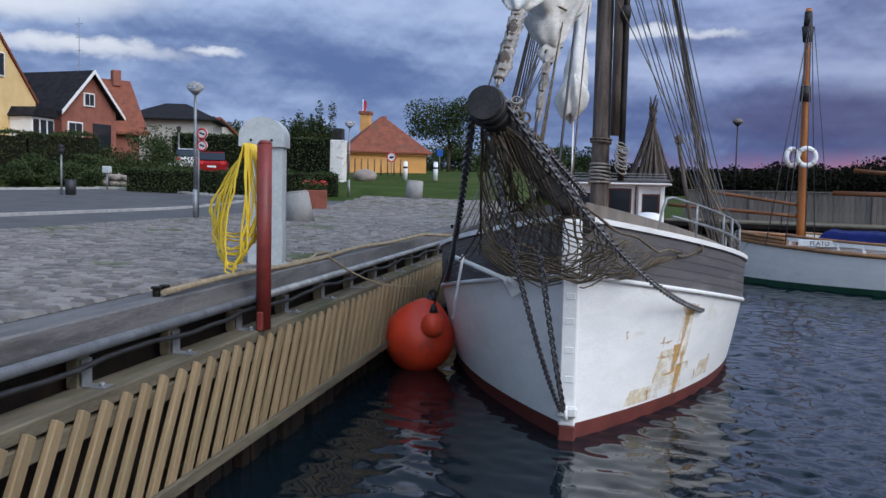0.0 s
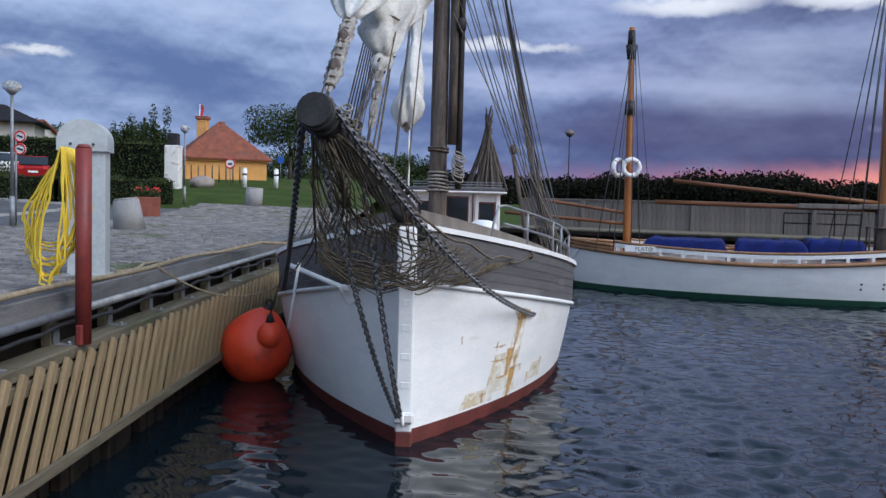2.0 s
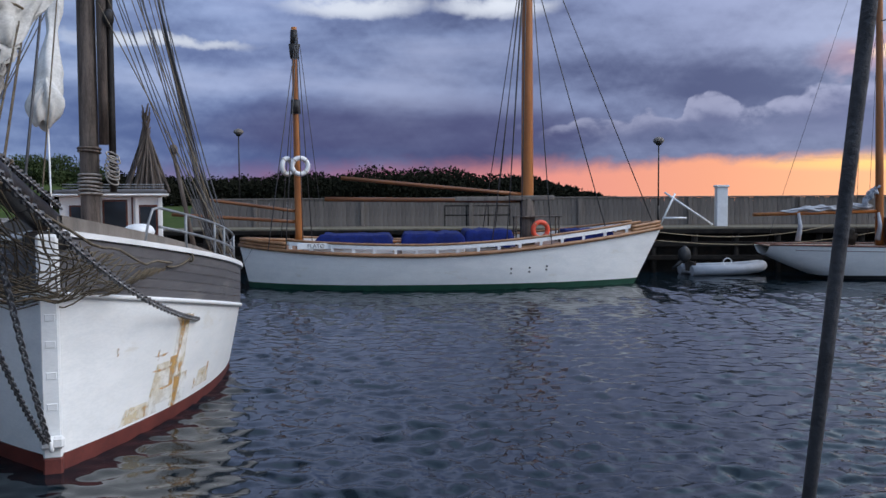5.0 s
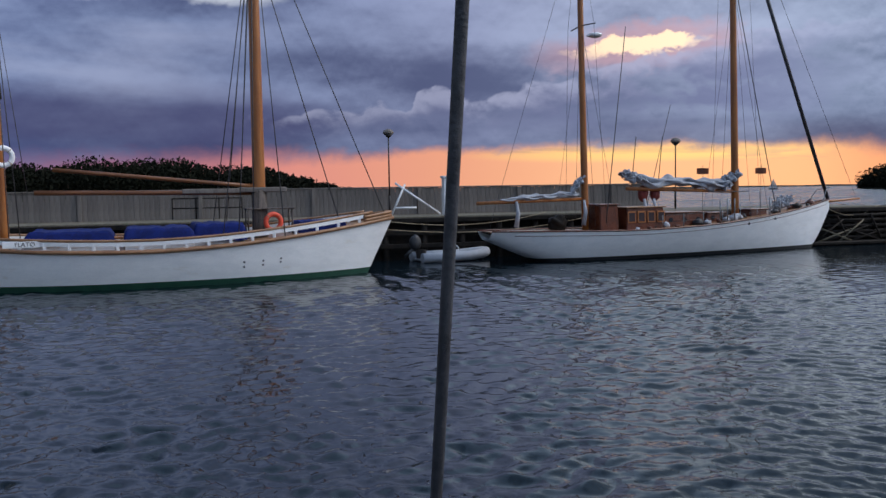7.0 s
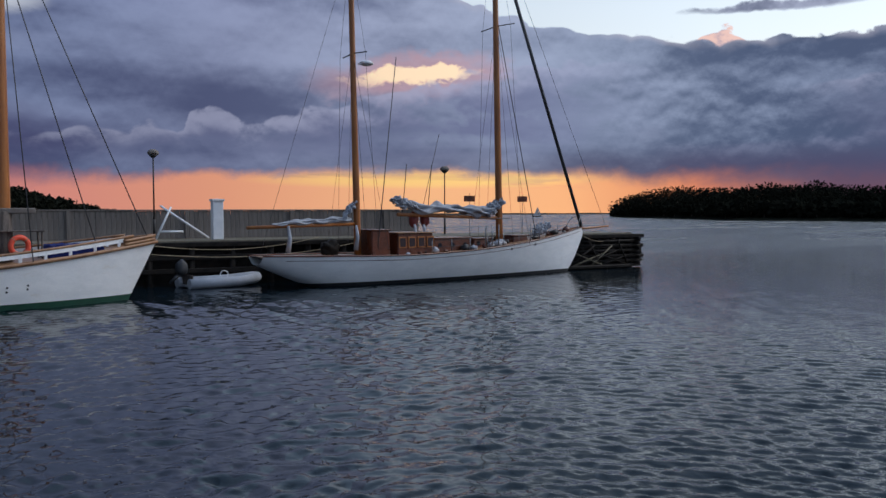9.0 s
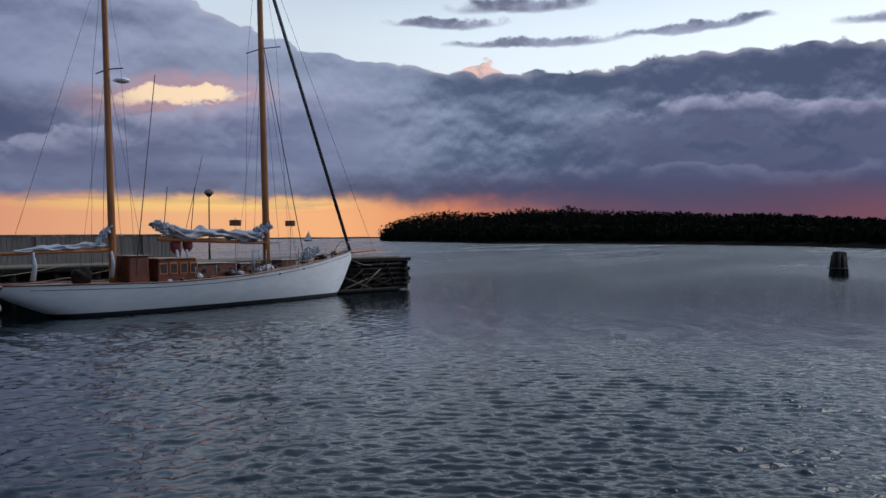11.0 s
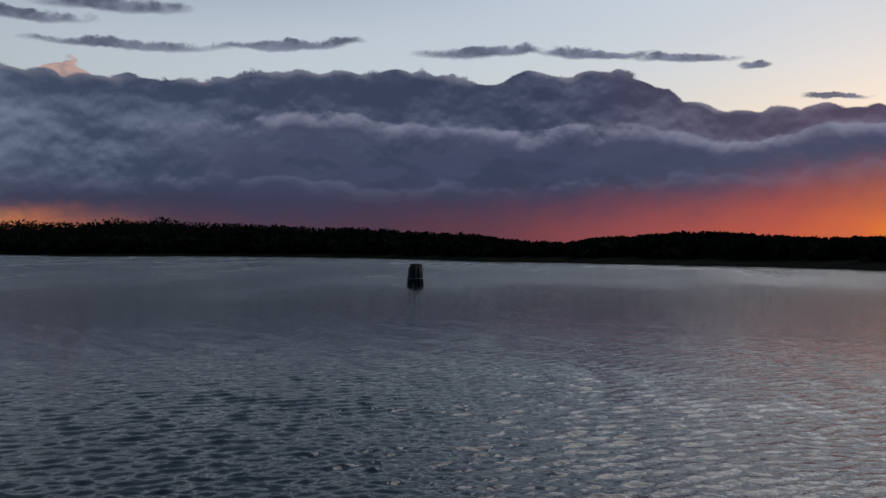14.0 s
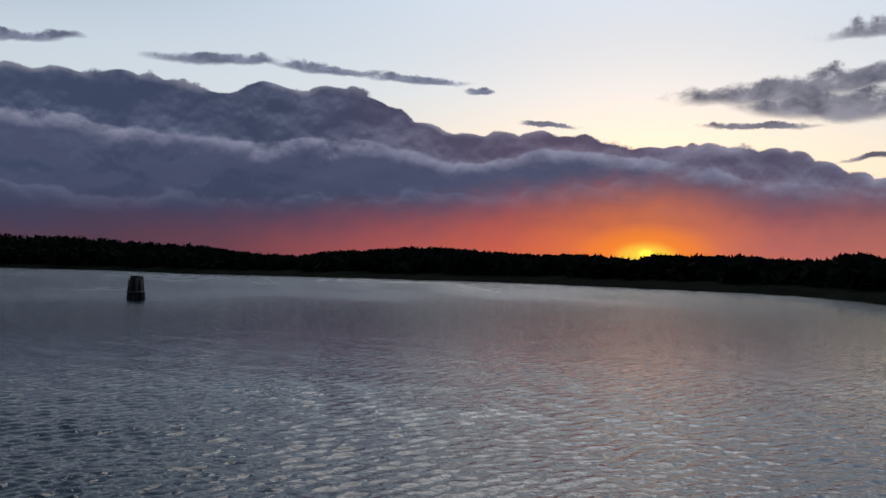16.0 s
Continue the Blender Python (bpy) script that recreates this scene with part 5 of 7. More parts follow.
for k in range(34):
    a = k * 2.4
    r = 0.62 * math.sqrt((k + 1) / 34)
    bm = B()
    rod(bm, (r * math.cos(a), r * math.sin(a), 0), (0.10 * math.cos(a + 2.6), 0.10 * math.sin(a + 2.6), 1.65 + random.uniform(-0.25, 0.55)), 0.032, 0.014, seg=5)
    part("pole", bm, MAST_WOOD, sticks)

# mooring buoy used as a fender
buoy = thing("fender_buoy", "large inflated orange fender buoy floating beside the hull", "fender", pose(-3.13, 14.75, 0.52))
bm = B()
bmesh.ops.create_uvsphere(bm, u_segments=32, v_segments=20, radius=0.60)
for v_ in bm.verts:
    z = v_.co.z
    k = 1 - 0.30 * max(0, z / 0.60) ** 1.6 + 0.012 * math.sin(5 * math.atan2(v_.co.y, v_.co.x))
    v_.co.x *= k * 0.98
    v_.co.y *= k * 0.98
    v_.co.z = z * (1.12 if z > 0 else 1.0)
    v_.co = Matrix.Rotation(radians(16), 4, "Y") @ v_.co
part("body", bm, ORANGE, buoy, smooth_faces=True)
bm = B()
rod(bm, (0.17, 0, 0.58), (0.20, 0, 0.70), 0.10, 0.06, seg=12)
torus(bm, (0.21, 0, 0.73), 0.05, 0.02, (0, 1, 0), 14, 6)
part("eye", bm, BLACK, buoy)
small = thing("fender_buoy", "small round orange fender hanging against the hull", "fender", pose(-2.80, 14.25, 0.80))
bm = B()
bmesh.ops.create_uvsphere(bm, u_segments=20, v_segments=14, radius=0.20)
for v_ in bm.verts:
    v_.co.z *= 1.12 if v_.co.z > 0 else 1.0
part("body", bm, ORANGE, small, smooth_faces=True)
bm = B()
rod(bm, (0, 0, 0.19), (0, 0, 0.34), 0.08, 0.035, seg=10)
tube(bm, [(0, 0, 0.32), (0.10, 0.05, 0.7), (0.22, 0.1, 1.15)], 0.012, 5)
part("lanyard", bm, BLACK, small)

# ---- a wire of the boat that the walk starts from ----
near_wire = thing("shroud_wire", "dark served wire shroud close by", "rigging")
bm = B()
p, d = Vector((0.806, 1.097, 3.0)), Vector((-0.088, -0.222, 1.0))
tube(bm, [p + d * s for s in (-3.25, -1.4, -0.7, 0, 0.7, 1.5, 3.0, 6.0)], 0.0062, 10)
part("wire", bm, WIRE, near_wire)


# ---- the moored ketch and the yacht; local x runs to the bow, y to port ----
def boat_hull(parent, L, xs, hb, zd, zk, rake_bow, rake_stern, mat_top, mat_low, wl_band, nu=50, nv=14, full=0.45):
    """xs: from stern 0 to bow L at the waterline; hb(u): half-beam at deck; zd(u): sheer."""
    def pt(u, v, sg, lo, hi):
        z = lo(u) + (hi(u) - lo(u)) * v
        zz = zd(u)
        f = max(0.0, min(1.0, (z - zk) / (zz - zk)))
        b = hb(u) * (f ** full)
        up = max(0.0, z) / 1.5
        x = L * u + rake_bow * up * max(0, (u - 0.5) * 2) ** 2.2 - rake_stern * up * max(0, (0.5 - u) * 2) ** 2.2
        return Vector((x, sg * b, z))
    for nm, lo, hi, mt in (("bottom", lambda u: zk * (1 - abs(2 * u - 1) ** 6 * 0.5), lambda u: wl_band, mat_low), ("topside", lambda u: wl_band, zd, mat_top)):
        bm = B()
        for sg in (1, -1):
            grid(bm, nu, nv, lambda u, v, sg=sg: pt(u, v, sg, lo, hi))
        part(nm, bm, mt, parent)
    return lambda u, z, sg=-1: pt(u, (z - wl_band) / max(0.01, zd(u) - wl_band), sg, lambda q: wl_band, zd)


def stick(parent, nm, pts, r, mat, taper=None, seg=10, label=""):
    bm = B()
    tube(bm, pts, r, seg, taper)
    return part(nm, bm, mat, parent, label)


KX, KY = 4.60, 32.25
ketch = thing("sailing_ketch", "white double-ended wooden ketch with varnished masts and blue covers", "sailing boat", pose(KX, KY, 0, 0, 0, -17.6))
KL = 13.92
k_zd = lambda u: 1.23 + 0.30 * max(0, 1 - u / 0.45) ** 2 + 0.82 * max(0, (u - 0.42) / 0.58) ** 1.9
k_hb = lambda u: 2.45 * max(0.0, 1 - abs((u - 0.46) / (0.46 if u < 0.46 else 0.54)) ** (2.6 if u < 0.46 else 2.2)) ** 0.85 + 0.03
k_pt = boat_hull(ketch, KL, None, k_hb, k_zd, -0.8, 0.74, 0.35, WHITE, GREEN_AF, 0.20, full=0.2)
bm = B()
for sg in (1, -1):
    grid(bm, 40, 1, lambda u, v, sg=sg: k_pt(u, k_zd(u), sg) * 1.0 + Vector((0, -sg * 0.05 - sg * 0.0, -0.02 + 0.0 * v)) if v == 0 else Vector((k_pt(u, k_zd(u), sg).x, 0, k_zd(u) - 0.02)))
part("deck", bm, RUBRAIL, ketch)
for sg in (1, -1):
    stick(ketch, "rubrail", [k_pt(k / 50, k_zd(k / 50), sg) + Vector((0, sg * 0.02, -0.03)) for k in range(51)], 0.065, RUBRAIL, seg=8)
    # raised white rail on posts
    for k in range(17):
        u = 0.13 + 0.79 * k / 16
        p = k_pt(u, k_zd(u), sg)
        bm = B()
        box(bm, (p.x, p.y - sg * 0.08, p.z + 0.12), (0.10, 0.06, 0.26), bev=0.01)
        part("rail_post", bm, WHITE_TRIM, ketch)
    bm = B()
    def fn(u, v, sg=sg):
        q = 0.12 + 0.81 * u
        p = k_pt(q, k_zd(q), sg)
        o = ((-0.06, 0.16), (0.0, 0.16), (0.0, 0.29), (-0.06, 0.29), (-0.06, 0.16))[round(v * 4)]
        return Vector((p.x, p.y - sg * 0.05 + sg * o[0], p.z + o[1]))
    grid(bm, 40, 4, fn, False)
    part("white_rail", bm, WHITE_TRIM, ketch)
    stick(ketch, "cap_rail", [k_pt(0.12 + 0.83 * k / 40, k_zd(0.12 + 0.83 * k / 40), sg) + Vector((0, -sg * 0.07, 0.33)) for k in range(41)], 0.045, RUBRAIL, seg=8)
# varnished knees closing bow and stern
for u0, u1 in ((0.93, 0.995), (0.005, 0.12)):
    for sg in (1, -1):
        for dz in (0.08, 0.20):
            stick(ketch, "end_rail", [k_pt(u0 + (u1 - u0) * k / 8, k_zd(u0 + (u1 - u0) * k / 8), sg) + Vector((0, 0, dz)) for k in range(9)], 0.06, RUBRAIL, seg=7)
# portholes low in the side
for k, (u, z) in enumerate(((0.655, 0.72), (0.655, 0.56), (0.70, 0.74), (0.70, 0.60), (0.742, 0.78), (0.742, 0.66))):
    bm = B()
    p = k_pt(u, z, -1)
    rod(bm, p + Vector((0, -0.012, 0)), p + Vector((0, 0.05, 0)), 0.035, seg=10)
    part("drain", bm, BLACK, ketch)
# the name on its board
bm = B()
p = k_pt(0.20, k_zd(0.20), -1)
box(bm, (p.x - 0.05, p.y - 0.05, p.z + 0.21), (1.4, 0.03, 0.20), rz=4, bev=0.01)
board = part("name_board", bm, WHITE_TRIM, ketch)
txt = bpy.data.curves.new("lettering", "FONT")
txt.body, txt.size, txt.extrude, txt.align_x, txt.align_y = "FLAT\u00d8", 0.19, 0.003, "CENTER", "CENTER"
tmp = new("lettering", txt)
bpy.context.view_layer.update()
me = bpy.data.meshes.new_from_object(tmp.evaluated_get(bpy.context.evaluated_depsgraph_get()))
bpy.data.objects.remove(tmp)
me.materials.append(BLACK)
lettering = new("lettering", me)
lettering.parent = board
lettering.matrix_basis = pose(p.x - 0.12, p.y - 0.072, p.z + 0.21, 90, 0, 4)


def local_x(a, cx, cy, rz):
    """Where a bearing crosses a boat's centre line."""
    ux, uy = math.cos(radians(rz)), math.sin(radians(rz))
    s, c = math.sin(radians(a)), math.cos(radians(a))
    return (cy * s - cx * c) / (ux * c - uy * s)


M1, M2 = local_x(11.24, KX, KY, -17.6), local_x(25.8, KX, KY, -17.6)
stick(ketch, "mizzen_mast", [(M1 - 0.012 * z, 0, 1.0 + z) for z in np.linspace(0, 8.2, 10)], 0.15, VARNISH, lambda t: 1 - 0.35 * t, 12, "varnished orange mizzen mast")
for z0, r0, r1 in ((6.15, 0.175, 0.165), (8.1, 0.14, 0.2), (8.6, 0.14, 0.12)):
    bm = B()
    rod(bm, (M1 - 0.012 * z0, 0, z0), (M1 - 0.012 * z0, 0, z0 + 0.5), r0, r1, seg=12)
    part("mast_band", bm, DARK_WOOD, ketch)
stick(ketch, "main_mast", [(M2, 0, 0.9 + z) for z in np.linspace(0, 13, 10)], 0.235, VARNISH, lambda t: 1 - 0.25 * t, 14, "stout varnished pine main mast")
bm = B()
rod(bm, (M2, 0, 1.0), (M2, 0, 3.1), 0.28, 0.27, seg=14)
part("mast_foot", bm, MAST_WOOD, ketch)
bm = B()
box(bm, (M2 + 0.1, 0, 3.12), (1.7, 0.5, 0.18), bev=0.03)
box(bm, (M2 - 1.7, -0.4, 3.10), (1.9, 0.10, 0.16), bev=0.02)
part("gooseneck_table", bm, BOARD, ketch)
bm = B()
box(bm, (M2 + 0.35, 0, 2.45), (1.7, 0.8, 0.05), bev=0.01)
for sx in (-0.45, 1.1):
    for sy in (-0.35, 0.35):
        rod(bm, (M2 + sx, sy, 1.4), (M2 + sx, sy, 2.45), 0.03, seg=6)
part("fife_rail", bm, MAST_WOOD, ketch)
stick(ketch, "main_boom", [(M2 - 0.2 - 7.1 * t, 0.1, 3.02 + 0.10 * t) for t in np.linspace(0, 1, 6)], 0.085, SPAR, None, 10)
stick(ketch, "main_gaff", [(M2 - 0.2 - 6.5 * t, -0.1, 3.25 + 0.62 * t) for t in np.linspace(0, 1, 6)], 0.07, SPAR, None, 10)
stick(ketch, "mizzen_boom", [(M1 - 0.1 - 4.4 * t, 0, 2.32 + 0.28 * t) for t in np.linspace(0, 1, 6)], 0.065, SPAR, None, 10)
stick(ketch, "mizzen_gaff", [(M1 - 0.1 - 3.4 * t, 0, 2.7 + 0.45 * t) for t in np.linspace(0, 1, 6)], 0.06, SPAR, None, 10)
for x0, x1, sy in ((M1, M1 - 0.9, 1), (M1, M1 - 0.9, -1), (M1, M1 - 0.3, -1), (M1, M1 - 0.3, 1), (M1, M1 + 0.3, -1), (M1, M1 + 0.3, 1)):
    stick(ketch, "shroud", [(x1, sy * 1.55, 1.35), (x0, sy * 0.08, 9.0)], 0.017, WIRE, None, 5)
for dx, top in ((-1.5, 12.5), (-1.0, 12.8), (-0.5, 13.2), (0.55, 13.2)):
    for sy in (1, -1):
        stick(ketch, "shroud", [(M2 + dx, sy * 2.0, 1.5), (M2, sy * 0.1, top)], 0.018, WIRE, None, 5)
stick(ketch, "forestay", [(KL + 0.75, 0, 2.05), (M2, 0, 13.3)], 0.02, WIRE, None, 5)
stick(ketch, "forestay", [(M2 + 2.9, 0, 1.9), (M2, 0, 12.0)], 0.02, WIRE, None, 5)
stick(ketch, "topping_lift", [(M2 - 7.5, 0.1, 3.1), (M1 + 0.1, 0, 8.6)], 0.012, WIRE, None, 5)
for x0, x1, w, h in ((M1 + 0.6, M1 + 3.4, 2.6, 0.56), (M1 + 3.6, M1 + 5.9, 2.8, 0.62), (M1 + 5.8, M1 + 7.6, 2.5, 0.74), (M2 + 1.2, M2 + 3.0, 1.7, 0.58)):
    bm = B()
    def fn(u, v, x0=x0, x1=x1, w=w, h=h):
        a = math.pi * v
        n_ = 0.06 * noise.noise(Vector((u * 7 + x0, v * 5, 1))) + 0.03 * noise.noise(Vector((u * 19 + x0, v * 11, 4)))
        env = min(1, 14 * u, 14 * (1 - u)) ** 0.4
        return Vector((x0 + (x1 - x0) * u, -w * 0.5 * math.cos(a), 1.42 + max(0, (x0 - 9) * 0.05) + h * 0.78 * min(1.0, 1.9 * math.sin(a) ** 0.5) * env + n_))
    grid(bm, 40, 18, fn)
    part("boat_cover", bm, BLUE, ketch, "wrinkled blue tarpaulin cover")
    bm = B()
    box(bm, ((x0 + x1) / 2, 0, 1.2 + max(0, (x0 - 9) * 0.05)), (x1 - x0 - 0.1, w * 0.9, 0.4), bev=0.03)
    part("hatch", bm, WHITE_TRIM, ketch)
stick(ketch, "pole", [(M1 + 1.5, -1.0, 1.62), (M1 + 4.6, -1.0, 1.62)], 0.05, VARNISH, None, 8)


def ring_buoy(label, m, mat, group=""):
    th = thing("life_ring", label, "life ring", m, group)
    bm = B()
    torus(bm, (0, 0, 0), 0.28, 0.085, (0, 1, 0), 28, 12)
    part("ring", bm, mat, th)
    for a in (45, 135, 225, 315):
        bm = B()
        torus(bm, (0.28 * math.cos(radians(a)), 0, 0.28 * math.sin(radians(a))), 0.09, 0.012, (-math.sin(radians(a)), 0, math.cos(radians(a))), 14, 5)
        part("strap", bm, ROPE, th)
    return th


KM = pose(KX, KY, 0, 0, 0, -17.6)


def ket(x, y, z, rz=0):
    return KM @ pose(x, y, z, 0, 0, rz)


ring_buoy("white foam life ring hung in the mizzen shrouds", ket(M1 + 0.12, -0.62, 4.28, 18), SIGN_WHITE, "white life rings")
ring_buoy("white foam life ring hung in the mizzen shrouds", ket(M1 - 0.42, 0.1, 4.30, 60), SIGN_WHITE, "white life rings")
ring_buoy("orange-red life ring hung by the main mast", ket(M2 + 0.38, -0.62, 1.98, 14), RING_RED)

# white yacht at the outer end
YX, YY, YR = 21.6, 27.75, -14.2
yacht = thing("classic_yacht", "slender white classic yacht with varnished masts and mahogany deckhouse", "sailing boat", pose(YX, YY, 0, 0, 0, YR))
XT, YL = local_x(40.1, YX, YY, YR), local_x(60.95, YX, YY, YR)
y_zd = lambda u: 1.20 + 0.10 * max(0, 1 - u / 0.3) + 1.05 * max(0, (u - 0.30) / 0.70) ** 2.0
y_hb = lambda u: (0.62 + 1.15 * math.sin(math.pi * 0.5 * min(1, u / 0.42)) ** 0.9 if u < 0.42 else 1.77 * max(0.0, 1 - ((u - 0.42) / 0.58) ** 2.1)) + 0.02


def y_keel(u):
    """The counter rises out of the water aft, the stem forward."""
    return -0.5 + 1.45 * max(0, 1 - u / 0.24) ** 1.4 + 2.3 * max(0, (u - 0.90) / 0.10) ** 1.6


def y_pt(u, z, sg):
    f = max(0.0, min(1.0, (z - y_keel(u)) / (y_zd(u) - y_keel(u))))
    return Vector((XT + (YL - XT) * u, sg * y_hb(u) * f ** 0.42, z))


for nm, mt, a, b in (("topside", WHITE, lambda u: max(0.15, y_keel(u)), y_zd), ("bottom", BLACK_AF, y_keel, lambda u: max(0.15, y_keel(u) + 0.001))):
    bm = B()
    for sg in (1, -1):
        grid(bm, 60, 12, lambda u, v, sg=sg, a=a, b=b: y_pt(u, a(u) + (b(u) - a(u)) * v, sg))
    part(nm, bm, mt, yacht)
bm = B()
grid(bm, 40, 6, lambda u, v: Vector((y_pt(u, y_zd(u), 1).x, (2 * v - 1) * y_hb(u) * 0.98, y_zd(u) - 0.03 + 0.05 * (1 - (2 * v - 1) ** 2))))
part("deck", bm, RUBRAIL, yacht)
bm = B()
grid(bm, 4, 8, lambda u, v: Vector((XT + 0.02 + 0.9 * (1 - u), (2 * v - 1) * y_hb(0) * (0.25 + 0.75 * u), y_keel(0) + (y_zd(0) - y_keel(0)) * u)))
part("transom", bm, BOARD, yacht, "grey varnished transom")
for sg in (1, -1):
    stick(yacht, "toe_rail", [y_pt(k / 60, y_zd(k / 60), sg) + Vector((0, 0, 0.03)) for k in range(61)], 0.035, MAHOGANY, seg=6)
    stick(yacht, "sheer_line", [y_pt(k / 60, y_zd(k / 60) - 0.16, sg) + Vector((0, sg * 0.004, 0)) for k in range(3, 60)], 0.012, MAHOGANY, seg=5)
for u in (0.66, 0.755):
    bm = B()
    p = y_pt(u, y_zd(u) - 0.16, -1)
    rod(bm, p + Vector((0, -0.03, 0)), p + Vector((0, 0.05, 0)), 0.055, seg=10)
    part("fairlead", bm, BLACK, yacht)
Y1, Y2 = local_x(46.53, YX, YY, YR), local_x(55.66, YX, YY, YR)
stick(yacht, "mizzen_mast", [(Y1 - 0.022 * z, 0, 1.1 + z) for z in np.linspace(0, 13, 10)], 0.155, VARNISH, lambda t: 1 - 0.3 * t, 12, "varnished mizzen mast")
stick(yacht, "main_mast", [(Y2 - 0.022 * z, 0, 1.1 + z) for z in np.linspace(0, 16, 10)], 0.175, VARNISH, lambda t: 1 - 0.3 * t, 12, "varnished main mast")
for x0, zz, w in ((Y1 - 0.18, 9.75, 0.95), (Y2 - 0.22, 11.9, 1.2)):
    bm = B()
    rod(bm, (x0 + 0.1, -w, zz - 0.05), (x0, 0, zz), 0.025, seg=6)
    rod(bm, (x0, 0, zz), (x0 + 0.1, w, zz - 0.05), 0.025, seg=6)
    part("spreader", bm, DARK_WOOD, yacht)
bm = B()
rod(bm, (Y1 + 0.1, 0, 9.35), (Y1 + 0.55, 0, 9.35), 0.04, seg=8)
blob(bm, (Y1 + 0.5, 0, 9.4), (0.32, 0.32, 0.12), 2, 0.02, 0)
part("radar", bm, WHITE_TRIM, yacht)
# deckhouse: companion hood, glazed doghouse, low coach roof and fore hatch
def coachroof(x0, x1, w, z0, h, roof, panes, ports):
    bm = B()
    box(bm, ((x0 + x1) / 2, 0, z0 + h / 2), (x1 - x0, w, h), bev=0.04, taper=0.93)
    dh = part("deckhouse", bm, MAHOGANY, yacht, "varnished mahogany deckhouse")
    bm = B()
    box(bm, ((x0 + x1) / 2, 0, z0 + h + 0.02), (x1 - x0 + 0.08, w + 0.04, 0.05), bev=0.015)
    part("roof", bm, roof, dh)
    for k in range(panes):
        c = x0 + (k + 0.5) * (x1 - x0) / panes
        bm = B()
        box(bm, (c, -w / 2 + 0.015, z0 + h * 0.60), ((x1 - x0) / panes - 0.10, 0.05, h * 0.50), rx=-3, bev=0.01)
        fr = part("window_frame", bm, VARNISH, dh)
        bm = B()
        box(bm, (c, -w / 2 - 0.008, z0 + h * 0.60), ((x1 - x0) / panes - 0.20, 0.02, h * 0.38), rx=-3)
        part("pane", bm, GLASS, fr)
    for k in range(ports):
        c = x0 + (k + 0.5) * (x1 - x0) / ports
        bm = B()
        rod(bm, (c, -w / 2 - 0.01, z0 + h * 0.55), (c, -w / 2 + 0.06, z0 + h * 0.55), 0.10, seg=12)
        part("porthole", bm, GLASS, dh)


coachroof(Y1 + 0.25, Y1 + 1.2, 1.5, 1.15, 1.12, MAHOGANY, 0, 0)
coachroof(Y1 + 1.5, Y1 + 3.5, 1.7, 1.15, 0.98, RUBRAIL, 4, 0)
coachroof(Y1 + 3.5, Y1 + 5.7, 1.5, 1.2, 0.66, MAHOGANY, 0, 3)
coachroof(Y1 + 6.0, Y1 + 7.2, 1.1, 1.35, 0.44, MAHOGANY, 0, 2)
coachroof(Y2 + 0.5, Y2 + 1.5, 0.9, 1.55, 0.34, MAHOGANY, 0, 0)
# booms with stowed sails
def stowed(nm, x0, x1, z0, z1, r, mat, seed):
    bm = B()
    def fn(u, v):
        a = v * math.tau
        c = Vector((x0 + (x1 - x0) * u, 0, z0 + (z1 - z0) * u))
        env = (min(1, 10 * u + 0.1, 6 * (1 - u) + 0.1)) ** 0.5
        rr = r * env * (0.85 + 1.1 * noise.noise(Vector((u * 9 + seed, math.cos(a) * 1.4, math.sin(a) * 1.4))) + 0.22 * math.sin(5 * a + 20 * u + seed))
        return c + Vector((0.06 * noise.noise(Vector((u * 30, v * 9, seed))), math.cos(a) * rr, math.sin(a) * rr * 0.8 + 0.16 * r / 0.26 * noise.noise(Vector((u * 6, seed, 0)))))
    grid(bm, 80, 24, fn)
    return part(nm, bm, mat, yacht, "grey sail stowed on its boom")


stick(yacht, "mizzen_boom", [(Y1 - 0.1, 0, 2.55), (Y1 - 5.1, 0, 2.45)], 0.07, VARNISH, None, 8)
stowed("stowed_mizzen", Y1 - 0.3, Y1 - 4.0, 2.75, 2.58, 0.13, SAIL_GREY, 2.0)
stowed("stowed_mizzen", Y1 - 0.05, Y1 - 0.75, 3.55, 2.8, 0.18, SAIL_GREY, 3.0)
stick(yacht, "main_boom", [(Y2 - 0.1, 0, 2.75), (Y2 - 6.0, 0, 2.95)], 0.08, VARNISH, None, 8)
stowed("stowed_mainsail", Y2 - 0.2, Y2 - 6.1, 3.05, 3.35, 0.26, SAIL_GREY, 6.0)
stowed("stowed_mainsail", Y2 + 0.1, Y2 - 0.9, 3.6, 3.0, 0.30, SAIL_GREY, 7.0)
stowed("stowed_mainsail", Y2 - 5.0, Y2 - 6.3, 3.3, 3.6, 0.24, SAIL_GREY, 8.0)
stowed("stowed_foresail", Y2 + 2.3, Y2 + 3.3, 2.05, 2.35, 0.26, SAIL_GREY, 9.0)
bm = B()
blob(bm, (Y1 - 1.3, 0.1, 1.55), (0.40, 0.34, 0.36), 3, 0.5, 3)
part("wheel_cover", bm, SHEET, yacht)
for x0 in (Y1 - 3.4, Y1 - 0.2, Y2 - 5.2, Y2 - 4.7):
    stick(yacht, "hanging_cloth", [(x0, -0.2, 2.5), (x0 + 0.05, -0.25, 2.0), (x0 - 0.02, -0.2, 1.45)], 0.09, SAIL_GREY, lambda t: 0.6 + 0.6 * t, 7)
for k in range(2):
    bm = B()
    blob(bm, (Y2 - 4.9 + 0.62 * k, 0.3, 2.75), (0.24, 0.2, 0.42), 2, 0.3, k)
    part("red_bag", bm, RED_POST, yacht)
